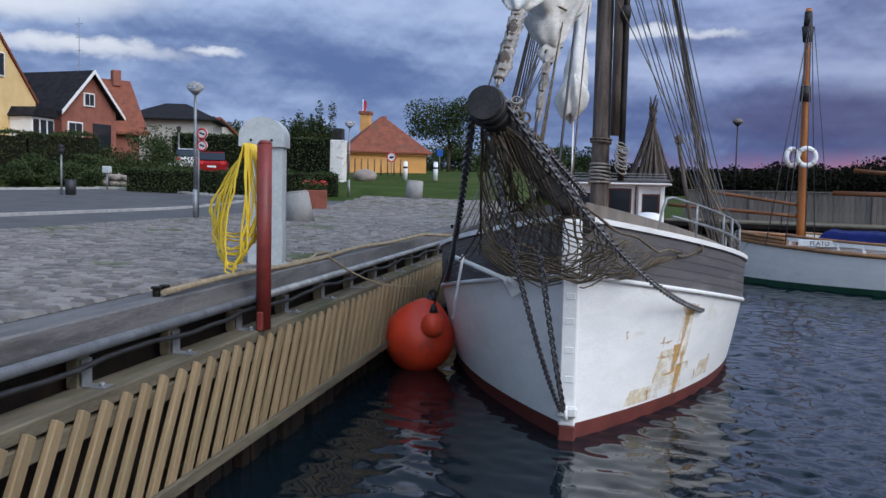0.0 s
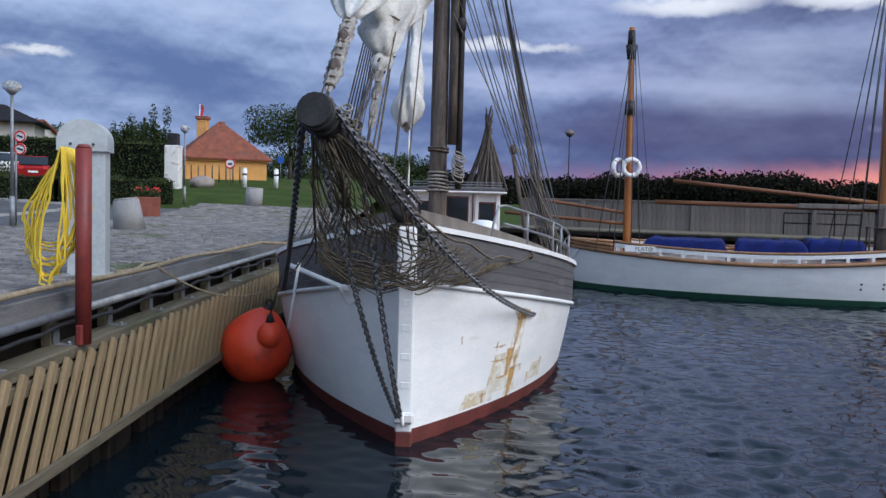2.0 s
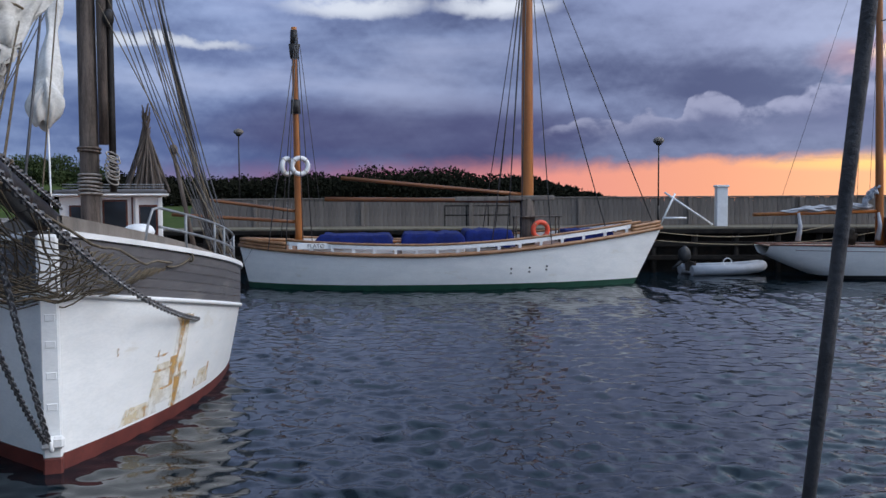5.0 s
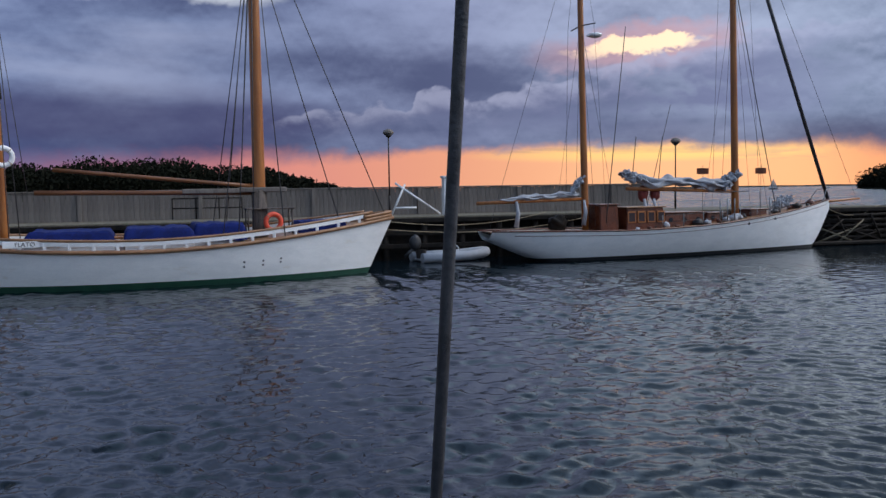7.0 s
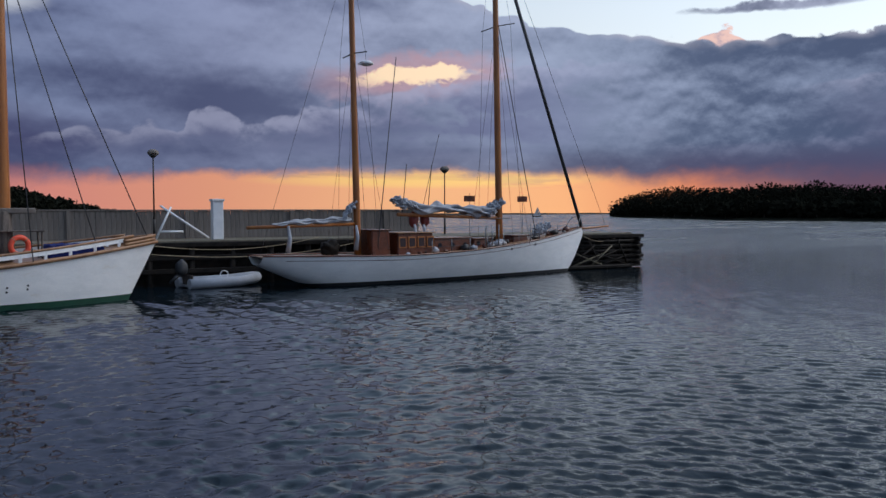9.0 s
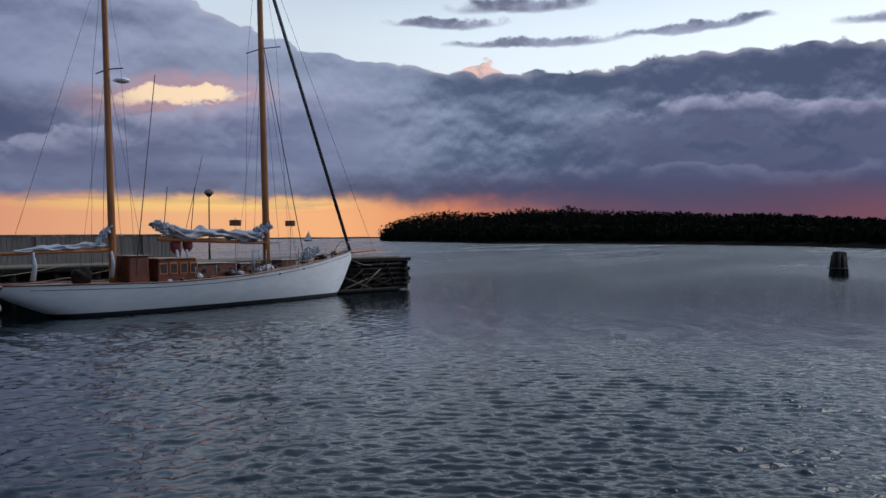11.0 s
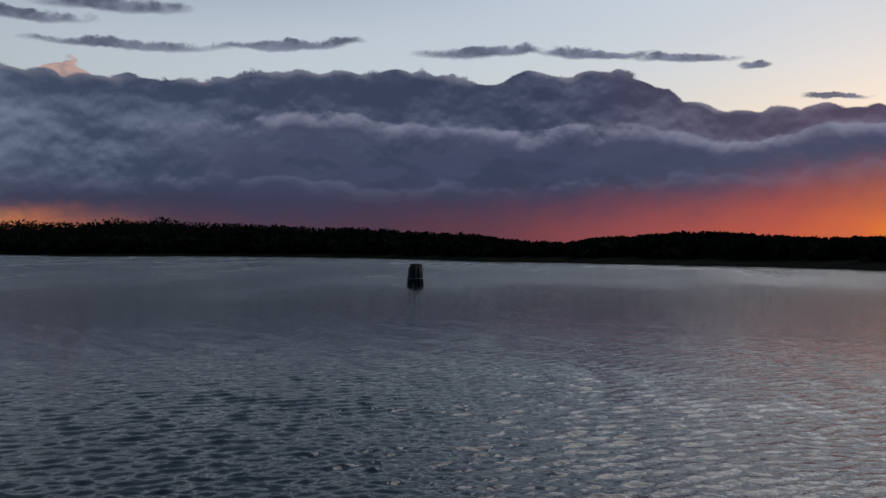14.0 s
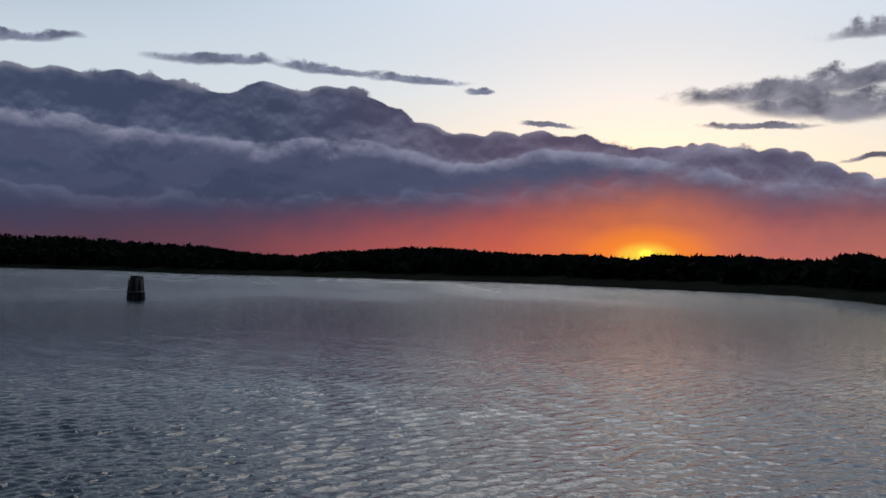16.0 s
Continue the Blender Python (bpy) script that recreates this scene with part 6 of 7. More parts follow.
for x0, y0 in ((Y2 - 2.0, -1.3), (Y2 - 1.6, -1.3), (Y2 - 1.2, -1.3), (Y2 + 1.2, -0.9), (Y2 + 1.9, -0.8)):
    stick(yacht, "stanchion", [(x0, y0, 1.5), (x0, y0, 2.45)], 0.03, STEEL, None, 6)
stick(yacht, "wash_line", [(Y2 - 2.6, -1.2, 2.75), (Y2 - 0.2, -1.0, 2.75)], 0.02, WIRE, None, 5)
for x0 in (Y2 - 1.3, Y2 + 2.15):
    th = part("burgee_staff", B(), WIRE, yacht)
    bm = B()
    rod(bm, (x0, 0.7, 1.9), (x0, 0.7, 3.95), 0.012, seg=5)
    bm.to_mesh(th.data)
    bm.free()
    bm = B()
    grid(bm, 8, 3, lambda u, v, x0=x0: Vector((x0 - 0.35 + 0.7 * u, 0.7 + 0.03 * math.sin(u * 7), 3.55 + 0.28 * v)))
    part("flag", bm, MAHOGANY, th)
TOP1, TOP2 = Vector((Y1 - 0.3, 0, 14.1)), Vector((Y2 - 0.35, 0, 17.1))
for x0, top, zz in ((Y1, TOP1, 9.7), (Y2, TOP2, 11.85)):
    for sy in (1, -1):
        for dx in (-0.55, 0.0, 0.5):
            stick(yacht, "shroud", [(x0 + dx, sy * 1.6, 1.5), (x0 - 0.2, sy * (0.06 if dx else 1.0), zz), (top.x, 0, top.z)], 0.008, WIRE, None, 4)
stick(yacht, "forestay", [(YL - 0.1, 0, 2.3), (Y2 - 0.3, 0, 16.5)], 0.085, WIRE, None, 8, "dark rolled headsail on its stay")
stick(yacht, "forestay", [(YL + 1.9, 0, 2.1), (Y2 - 0.3, 0, 17.0)], 0.010, WIRE, None, 5)
stick(yacht, "inner_stay", [(Y2 + 2.4, 0, 2.0), (Y2 - 0.2, 0, 12.5)], 0.022, WIRE, None, 5)
stick(yacht, "backstay", [(XT + 0.2, 0, 1.4), (Y1 - 0.3, 0, 14.0)], 0.008, WIRE, None, 4)
stick(yacht, "running_stay", [(Y1 + 0.1, -1.4, 1.6), (Y1 + 1.9, -0.2, 9.8)], 0.02, WIRE, None, 5)
stick(yacht, "running_stay", [(Y1 + 3.4, 0.4, 2.0), (Y1 + 4.4, 0, 6.6)], 0.014, WIRE, None, 5)
stick(yacht, "bowsprit", [(YL - 1.2, 0, 2.10), (YL + 2.0, 0, 2.28)], 0.07, VARNISH, lambda t: 1 - 0.4 * t, 9)
stick(yacht, "pulpit", [(YL - 0.9, -0.45, 2.15), (YL - 0.5, -0.3, 2.75), (YL + 0.2, 0, 2.85), (YL - 0.5, 0.3, 2.75), (YL - 0.9, 0.45, 2.15)], 0.02, STEEL, None, 6)

# inflatable dinghy with an outboard
ding = thing("inflatable_dinghy", "pale grey inflatable dinghy with a covered outboard engine", "dinghy", pose(21.9, 30.2, 0.2, 0, 0, -12))
for sy in (1, -1):
    stick(ding, "tube", [(-0.2, sy * 0.6, 0), (2.0, sy * 0.62, 0.02), (2.7, sy * 0.42, 0.08), (3.05, sy * 0.1, 0.14)], 0.21, RUBBER_BOAT, None, 12)
bm = B()
box(bm, (1.3, 0, -0.1), (2.8, 1.0, 0.06))
part("floor", bm, RUBBER_BOAT, ding)
bm = B()
box(bm, (0, 0, 0.12), (0.06, 1.0, 0.45), bev=0.01)
part("transom", bm, MAST_WOOD, ding)
bm = B()
blob(bm, (-0.25, 0.0, 0.62), (0.26, 0.2, 0.34), 3, 0.12, 1)
rod(bm, (-0.3, 0, 0.4), (-0.75, 0, 0.05), 0.09, 0.06, seg=8)
part("outboard", bm, BLACK, ding)
bm = B()
torus(bm, (1.5, -0.2, 0.3), 0.16, 0.02, (0.2, 1, 0), 14, 5)
part("grab_line", bm, SIGN_WHITE, ding)


def moor(label, p0, p1, drop, r=0.016, mat=ROPE):
    th = thing("mooring_line", label, "rope")
    bm = B()
    tube(bm, sag(p0, p1, drop, 14), r, 6)
    part("rope", bm, mat, th)


moor("grey mooring line from the ketch to the jetty", KM @ Vector((KL + 0.6, 0.2, 1.9)), on_jetty(18.5, 0.2, 1.95), 0.35)
moor("grey mooring line from the ketch to the jetty", KM @ Vector((KL + 0.4, 0.2, 1.6)), on_jetty(15.5, 0.2, 1.9), 0.45)
moor("dark mooring line hanging from the ketch's stern", KM @ Vector((0.2, -0.3, 1.5)), (2.6, 25.6, 1.2), 0.5, 0.014, WIRE)
moor("slack mooring line from the yacht's bow to the pier", pose(YX, YY, 0, 0, 0, YR) @ Vector((YL - 0.4, 0.3, 2.2)), on_jetty(0.6, 0.1, 1.9), 0.6)

# loose gear on the yacht's deck
rnd = random.Random(12)
for k in range(34):
    u = rnd.uniform(0.34, 0.93)
    p = y_pt(u, y_zd(u), -1)
    bm = B()
    sz = rnd.uniform(0.07, 0.20)
    blob(bm, (p.x, p.y * rnd.uniform(0.1, 0.75), y_zd(u) + sz * 0.6), (sz * rnd.uniform(0.8, 1.8), sz, sz * 0.8), 2, 0.6, k)
    part("deck_gear", bm, rnd.choice((SAIL_GREY, BLACK, MAHOGANY, DARK_WOOD, MAHOGANY, BLACK)), yacht)
for k in range(9):
    u = 0.40 + 0.058 * k
    p = y_pt(u, y_zd(u), -1)
    stick(yacht, "stanchion", [(p.x, p.y + 0.08, p.z), (p.x, p.y + 0.08, p.z + 0.6)], 0.016, STEEL, None, 5)
for dz in (0.3, 0.58):
    stick(yacht, "guard_wire", [y_pt(0.40 + 0.058 * k, y_zd(0.40 + 0.058 * k), -1) + Vector((0, 0.08, dz)) for k in range(9)], 0.007, WIRE, None, 4)
for x0 in (Y2 - 5.6, Y2 - 4.2):
    stick(yacht, "boathook", [(x0, 0.2, 2.9), (x0 + 0.25, 0.2, 5.2)], 0.018, DARK_WOOD, None, 5)

# ---- things on the quay ----
post = thing("mooring_post", "red-painted steel post rising past the coping", "post", pose(-3.67, 9.30, 1.46))
bm = B()
rod(bm, (0, 0, 0.0), (0, 0, 1.96), 0.078, seg=16)
rod(bm, (0, 0, 1.96), (0, 0, 2.0), 0.078, 0.05, seg=16)
part("post", bm, RED_POST, post)
bm = B()
box(bm, (0, 0, 0.10), (0.06, 0.24, 0.20), bev=0.008)
part("base_plate", bm, RED_POST, post)

hose = thing("hose", "coiled yellow hose hung on the red post", "hose", pose(-3.86, 9.36, 0))
for k in range(13):
    rnd = random.Random(k)
    wid, low = 0.10 + 0.022 * k * rnd.uniform(0.6, 1.2), 2.04 + 0.035 * k * rnd.uniform(0.2, 1.4)
    pts = []
    for j in range(25):
        a = j / 24 * math.tau
        h = (1 - math.cos(a)) / 2
        z = 3.42 - (3.42 - low) * h
        bulge = math.sin(a) * wid * (0.35 + h) - 0.26 * h * (0.5 + 0.5 * rnd.random()) * (0.6 + 0.4 * k / 12)
        pts.append((-0.02 + bulge, 0.02 * k - 0.14 + 0.04 * math.cos(a), z + 0.012 * rnd.random()))
    bm = B()
    tube(bm, pts, 0.0115, 6)
    part("loop", bm, YELLOW, hose)

cab = thing("power_pedestal", "pale grey shore power pedestal with barrel-shaped top", "cabinet", pose(-4.52, 11.35, QZ - 0.04, 0, 0, 12))
bm = B()
box(bm, (0.05, 0, 0.82), (0.44, 0.36, 1.64), bev=0.012)
part("body", bm, CABINET, cab)
bm = B()
prism(bm, [(-0.28, 1.55), (0.30, 1.55)] + [(0.01 + 0.29 * math.cos(a), 1.68 + 0.25 * math.sin(a)) for a in np.linspace(0, math.pi, 14)], -0.22, 0.26)
part("hood", bm, CABINET, cab)
for sx in (-0.12, 0.14):
    bm = B()
    rod(bm, (sx, -0.235, 1.63), (sx, -0.215, 1.63), 0.018, seg=8)
    part("screw", bm, BLACK, cab)
bm = B()
box(bm, (0.05, 0, 0.02), (0.52, 0.44, 0.06), bev=0.01)
part("plinth", bm, KERB, cab)

# heavy ropes on the coping
def rope(label, pts, r, mat=ROPE):
    th = thing("mooring_rope", label, "rope")
    bm = B()
    tube(bm, pts, r, 8)
    part("strand", bm, mat, th)


rope("thick twisted hemp mooring rope stretched along the coping", [(-3.98 + 0.01 * math.sin(k), 7.75 + 0.62 * k, QZ + 0.045 + 0.02 * math.sin(k * 0.8) + 0.05 * max(0, k - 14) / 6) for k in range(14)] + [(-3.6, 17.2, 2.10), (-3.1, 18.4, 2.02)], 0.032)
rope("slack hemp rope drooping from the coping to the ship", sag((-3.95, 12.3, QZ + 0.05), (-2.75, 14.6, 1.55), 0.28, 14), 0.014)
rope("slack hemp rope bight lying on the coping", [(-4.15 + 0.12 * math.sin(k * 0.5), 11.4 + 0.16 * k, QZ + 0.03 + 0.06 * math.exp(-(k - 5) ** 2 / 4)) for k in range(12)], 0.022)
for yy in (7.8, 7.95, 23.0):
    th = thing("mooring_ring", "rusty mooring bolt set in the coping", "mooring bolt", pose(-4.08, yy, QZ))
    bm = B()
    rod(bm, (0, 0, -0.01), (0, 0, 0.07), 0.035, seg=10)
    rod(bm, (0, 0, 0.07), (0, 0, 0.09), 0.05, seg=10)
    part("bolt", bm, SHEET, th)

for x, y, r0, r1, h, tilt, lb in ((-8.75, 24.4, 0.34, 0.44, 0.95, -7, "tapered leaning granite mooring stone on the setts"), (-9.95, 44.6, 0.42, 0.46, 1.0, 4, "squat granite mooring stone on the setts")):
    th = thing("mooring_stone", lb, "bollard", pose(x, y, land_z(x, y) - 0.03, 0, tilt, 0), "granite mooring stones")
    bm = B()
    rod(bm, (0, 0, 0), (0, 0, h - 0.05), r1, r0, seg=16)
    rod(bm, (0, 0, h - 0.05), (0, 0, h), r0, r0 * 0.88, seg=16)
    for v_ in bm.verts:
        v_.co += Vector((noise.noise(v_.co * 4), noise.noise(v_.co * 4 + Vector((5, 0, 0))), 0)) * 0.03
    part("stone", bm, CONCRETE, th)

pl = thing("flower_planter", "rust-red square planter with red geraniums", "planter", pose(-12.3, 36.0, land_z(-12.3, 36) - 0.01, 0, 0, 20))
bm = B()
box(bm, (0, 0, 0.42), (0.95, 0.95, 0.84), bev=0.03, taper=1.04)
part("tub", bm, TERRACOTTA, pl)
rnd = np.random.RandomState(3)
leaf_part("leaves", np.c_[rnd.uniform(-0.5, 0.5, 160), rnd.uniform(-0.5, 0.5, 160), 0.86 + rnd.rand(160) * 0.28], 0.09, 1, LEAF, pl, kind="stuff")
leaf_part("flowers", np.c_[rnd.uniform(-0.5, 0.5, 60), rnd.uniform(-0.5, 0.5, 60), 1.05 + rnd.rand(60) * 0.2], 0.06, 2, FLOWER, pl, kind="stuff")

lp = lamp("galvanised quay lamp with clear domed head", -11.9, 24.25, land_z(-11.9, 24.25), 5.80, 0.048)
lamp("galvanised quay lamp with clear domed head", -13.3, 44.2, land_z(-13.3, 44.2), 6.25, 0.048)
sg_ = thing("traffic_sign", "two round red-ringed traffic signs on a grey post", "traffic sign", pose(-12.12, 24.9, land_z(-11.9, 24.9)))
bm = B()
rod(bm, (0, 0, 0), (0, 0, 2.75), 0.03, seg=8)
part("post", bm, STEEL, sg_)
for zz in (2.55, 2.20):
    bm = B()
    rod(bm, (0.12, 0.02, zz), (0.12, -0.01, zz), 0.165, seg=20)
    disc = part("disc", bm, SIGN_WHITE, sg_)
    bm = B()
    torus(bm, (0.12, -0.015, zz), 0.142, 0.025, (0, 1, 0), 24, 6)
    part("ring", bm, SIGN_RED, disc)
    bm = B()
    box(bm, (0.12, -0.018, zz), (0.16, 0.01, 0.05), ry=20)
    part("symbol", bm, BLACK, disc)


# ---- paving ----
def strip_sheet(name, x_left, x_right, y0, y1, dz, mat, label, n=40, m=6):
    bm = B()
    def fn(u, v):
        y = y0 + (y1 - y0) * v
        x = x_left(y) + (x_right(y) - x_left(y)) * u
        return Vector((x, y, land_z(x, y) + dz))
    grid(bm, m, n, fn)
    return part(name, bm, mat, kind="structure", label=label)


sett_edge = lambda y: -12.0 - 0.01 * y
kerb_line = lambda y: -16.2 - 0.004 * y
strip_sheet("pavement", sett_edge, lambda y: QX - 0.40, -6, 45, 0.04, JOINT, "sandy joints between granite setts")
strip_sheet("pavement", kerb_line, sett_edge, -6, 41, 0.06, ASPHALT, "worn asphalt footway along the road")


def road_end(x):
    return float(np.interp(-x, [16, 24.5, 28, 40, 80], [40.2, 41.0, 36.4, 31.0, 20.0]))


bm = B()
def road_fn(u, v):
    x = kerb_line(20) - 0.16 - 55 * u ** 1.4
    y = -6 + (road_end(x) + 6) * v
    return Vector((x, y, land_z(x, y) + 0.05))
grid(bm, 30, 40, road_fn)
part("road", bm, ASPHALT, kind="structure", label="grey asphalt harbour road")
kerb = thing("kerb", "pale concrete kerb along the road", "kerb", kind="structure")


def kerbstones(p, q):
    p, q = Vector(p), Vector(q)
    n = max(1, int((q - p).length))
    for k in range(n):
        a, b = p.lerp(q, k / n), p.lerp(q, (k + 1) / n)
        c = (a + b) / 2
        bm = B()
        box(bm, (c.x, c.y, land_z(c.x, c.y) + 0.07), ((b - a).length - 0.012, 0.15, 0.18), rz=math.degrees(math.atan2(b.y - a.y, b.x - a.x)), bev=0.012)
        part("kerbstone", bm, KERB, kerb)


kerbstones((kerb_line(0), -2, 0), (kerb_line(40), 40, 0))
kerbstones((-16.3, 40.3, 0), (-24.5, 41.1, 0))
kerbstones((-24.5, 41.1, 0), (-28, 36.5, 0))
kerbstones((-28, 36.5, 0), (-40, 31.1, 0))


# ---- town behind the quay ----
def window(parent, x, z, w, h, y=0.0, wood=WHITE_TRIM, bars=1):
    bm = B()
    box(bm, (x, y - 0.03, z), (w + 0.16, 0.10, h + 0.16), bev=0.01)
    fr = part("window", bm, wood, parent)
    n = bars + 1
    for k in range(n):
        bm = B()
        pw = w / n - 0.05
        box(bm, (x - w / 2 + (k + 0.5) * w / n, y - 0.085, z), (pw, 0.02, h))
        part("pane", bm, GLASS, fr)


def gable_house(label, m, w, d, eave, ridge, wall, roof, over=0.35, wins=(), trim=None, group="houses"):
    """Gable end in the plane y = 0, ridge along y."""
    th = thing("house", label, "house", m, group)
    bm = B()
    prism(bm, [(-w / 2, -1.5), (w / 2, -1.5), (w / 2, eave), (0, ridge), (-w / 2, eave)], 0, d)
    wl = part("wall", bm, wall, th)
    for sg in (1, -1):
        sl = (ridge - eave) / (w / 2)
        x1, z1 = sg * (w / 2 + over), eave - over * sl
        bm = B()
        prism(bm, [(0, ridge + 0.02), (x1, z1 + 0.02), (x1, z1 + 0.20), (0, ridge + 0.22)] if sg > 0 else [(0, ridge + 0.22), (x1, z1 + 0.20), (x1, z1 + 0.02), (0, ridge + 0.02)], -over, d + over)
        part("roof", bm, roof, th)
        if trim:
            bm = B()
            prism(bm, [(0, ridge - 0.01), (x1, z1 - 0.01), (x1, z1 + 0.22), (0, ridge + 0.24)] if sg > 0 else [(0, ridge + 0.24), (x1, z1 + 0.22), (x1, z1 - 0.01), (0, ridge - 0.01)], -over - 0.06, -over)
            part("bargeboard", bm, trim, th)
    for x, z, ww, hh, b in wins:
        window(th, x, z, ww, hh, 0.0, WHITE_TRIM, b)
    bm = B()
    box(bm, (0.3, d * 0.7, ridge + 0.3), (0.6, 0.6, 1.2), bev=0.03)
    part("chimney", bm, BRICK, th)
    return th


def at(a, dist, z=None, rz=0.0):
    x, y = -dist * math.sin(radians(a)), dist * math.cos(radians(a))
    return pose(x, y, land_z(x, y) if z is None else z, 0, 0, rz)


# a: degrees to the left of the quay's line
h1 = gable_house("yellow rendered house with steep red tile roof", at(37.9, 55, 4.2, 92), 9.0, 9.0, 3.4, 7.9, YELLOW_WALL, TILE_RED, 0.12, wins=((0.9, 5.2, 1.2, 1.2, 1), (-2.0, 5.2, 1.2, 1.2, 1)))
bay = part("bay_window", B(), WHITE_TRIM, h1, "white glazed bay with dark roof")
bm = B()
box(bm, (3.1, -0.7, 1.45), (2.2, 1.4, 1.9), bev=0.03)
bm.to_mesh(bay.data)
bm.free()
bm = B()
prism(bm, [(1.8, 2.42), (4.4, 2.42), (4.0, 2.95), (2.2, 2.95)], -1.6, 0.0)
part("bay_roof", bm, TILE_DARK, bay)
for k in range(3):
    bm = B()
    box(bm, (2.4 + k * 0.7, -1.415, 1.65), (0.52, 0.03, 1.2))
    part("pane", bm, GLASS, bay)

h2 = gable_house("red brick house with black tile roof and white bargeboards", at(32.4, 61, 4.9, 80), 4.7, 11.0, 2.5, 4.85, BRICK, TILE_DARK, 0.4, wins=((-0.1, 3.2, 0.8, 0.7, 1), (-1.3, 1.2, 1.1, 0.9, 1)), trim=WHITE_TRIM)
# solid dark panel stands in for the shaded inside of the porch
bm = B()
box(bm, (1.05, 0.05, 0.9), (1.6, 0.2, 1.7))
part("porch_opening", bm, GLASS, h2)
bm = B()
box(bm, (-1.2, 4.0, 4.05), (0.1, 0.9, 0.7), ry=-38)
part("skylight", bm, GLASS, h2)
gable_house("house with steep red clay tile roof", at(32.3, 72, 5.1, -38), 6.0, 2.4, 1.9, 5.4, BRICK, TILE_RED, 0.5, wins=((-2.0, 1.3, 1.2, 1.0, 1),))
gable_house("low house with bright orange tile roof", at(25.0, 92, 6.0, 70), 6.0, 8.0, 1.6, 3.4, PALE_WALL, TILE_RED, 0.4, wins=((0, 0.8, 1.2, 0.9, 1),))


def hip_house(label, m, w, d, h, rise, wall, roof, over=0.4, ridge=0.3, wins=()):
    th = thing("house", label, "house", m, "houses")
    bm = B()
    box(bm, (0, d / 2, h / 2 - 0.75), (w, d, h + 1.5))
    wl = part("wall", bm, wall, th)
    bm = B()
    a, b = w / 2 + over, d / 2 + over
    lo = [bm.verts.new((x, d / 2 + y, h)) for x, y in ((-a, -b), (a, -b), (a, b), (-a, b))]
    up = [bm.verts.new((x, d / 2 + y, h + 0.10)) for x, y in ((-a, -b), (a, -b), (a, b), (-a, b))]
    r = w * ridge / 2
    t0, t1 = bm.verts.new((-r, d / 2, h + rise)), bm.verts.new((r, d / 2, h + rise))
    bm.faces.new(lo[::-1])
    for i in range(4):
        bm.faces.new((lo[i], lo[(i + 1) % 4], up[(i + 1) % 4], up[i]))
    bm.faces.new((up[0], up[1], t1, t0))
    bm.faces.new((up[1], up[2], t1))
    bm.faces.new((up[2], up[3], t0, t1))
    bm.faces.new((up[3], up[0], t0))
    part("roof", bm, roof, th)
    for x, z, ww, hh, bars in wins:
        window(th, x, z, ww, hh, 0.0, WHITE_TRIM, bars)
    return th


hip_house("pale bungalow with dark hipped roof", at(27.9, 76, 5.6, 18), 6.8, 6.5, 2.5, 1.6, PALE_WALL, TILE_DARK, 0.6, 0.25, wins=((-2.6, 1.9, 0.9, 0.9, 1),))
yh = hip_house("small ochre harbour house with red hipped tile roof", at(14.3, 66, 3.0, 26), 5.9, 4.6, 2.5, 2.85, OCHRE, TILE_RED, 0.35, 0.05)
bm = B()
box(bm, (0, 2.3, 2.42), (6.2, 4.9, 0.16), bev=0.03)
part("cornice", bm, OCHRE, yh)
for k in range(4):
    bm = B()
    box(bm, (2.97, 1.0 + 0.8 * k, 1.45), (0.08, 0.5, 1.2), bev=0.01)
    wf = part("window", bm, WHITE_TRIM, yh)
    bm = B()
    box(bm, (3.015, 1.0 + 0.8 * k, 1.45), (0.02, 0.4, 1.1))
    part("pane", bm, GLASS, wf)
bm = B()
box(bm, (0.15, 2.3, 4.95), (0.35, 0.35, 0.9), bev=0.02)
part("chimney", bm, BRICK, yh)
tw = thing("brick_stack", "tall ochre brick chimney stack behind the harbour house", "chimney", at(15.75, 70, 3.5))
bm = B()
box(bm, (0, 0, 2.6), (0.75, 0.75, 5.2), bev=0.03)
part("shaft", bm, OCHRE, tw)
bm = B()
box(bm, (0, 0, 5.25), (0.95, 0.95, 0.25), bev=0.03)
part("cap", bm, BRICK, tw)
fl = thing("flagpole", "white flagpole with a red and white pennant", "flagpole", at(15.95, 72, 3.6))
bm = B()
rod(bm, (0, 0, 0), (0, 0, 6.4), 0.05, 0.03, seg=8)
part("pole", bm, WHITE_TRIM, fl)
bm = B()
grid(bm, 4, 8, lambda u, v: Vector((0.04 + 0.22 * u + 0.06 * math.sin(v * 6), 0.03 * math.sin(v * 5), 6.3 - 1.3 * v)))
part("pennant", bm, SIGN_RED, fl)
wp = thing("gate_pillar", "flaking white pillar with a black top", "pillar", at(17.45, 56, 3.2))
bm = B()
box(bm, (0, 0, 1.3), (0.85, 0.85, 2.7), bev=0.04)
part("shaft", bm, material("flaking_whitewash", (0.62, 0.60, 0.56), (0.76, 0.75, 0.72), 0.9, scale=2, fine=20, bump=0.4, dirt=(0.30, 0.22, 0.16), dirt_scale=2.2, dirt_at=0.54), wp)
bm = B()
box(bm, (0, 0, 3.0), (0.6, 0.6, 0.75), bev=0.03)
part("cap", bm, DARK_WOOD, wp)
an = thing("aerial_mast", "thin lattice radio aerial above the roofs", "aerial", at(33.0, 74, 5.0))
bm = B()
rod(bm, (0, 0, 0), (0, 0, 10.4), 0.05, 0.03, seg=6)
part("pole", bm, STEEL, an)
for k, zz in enumerate((6.8, 7.9, 8.9, 9.9)):
    bm = B()
    rod(bm, (-0.28, 0, zz), (0.28, 0, zz + 0.05), 0.02, seg=5)
    part("rung", bm, STEEL, an)


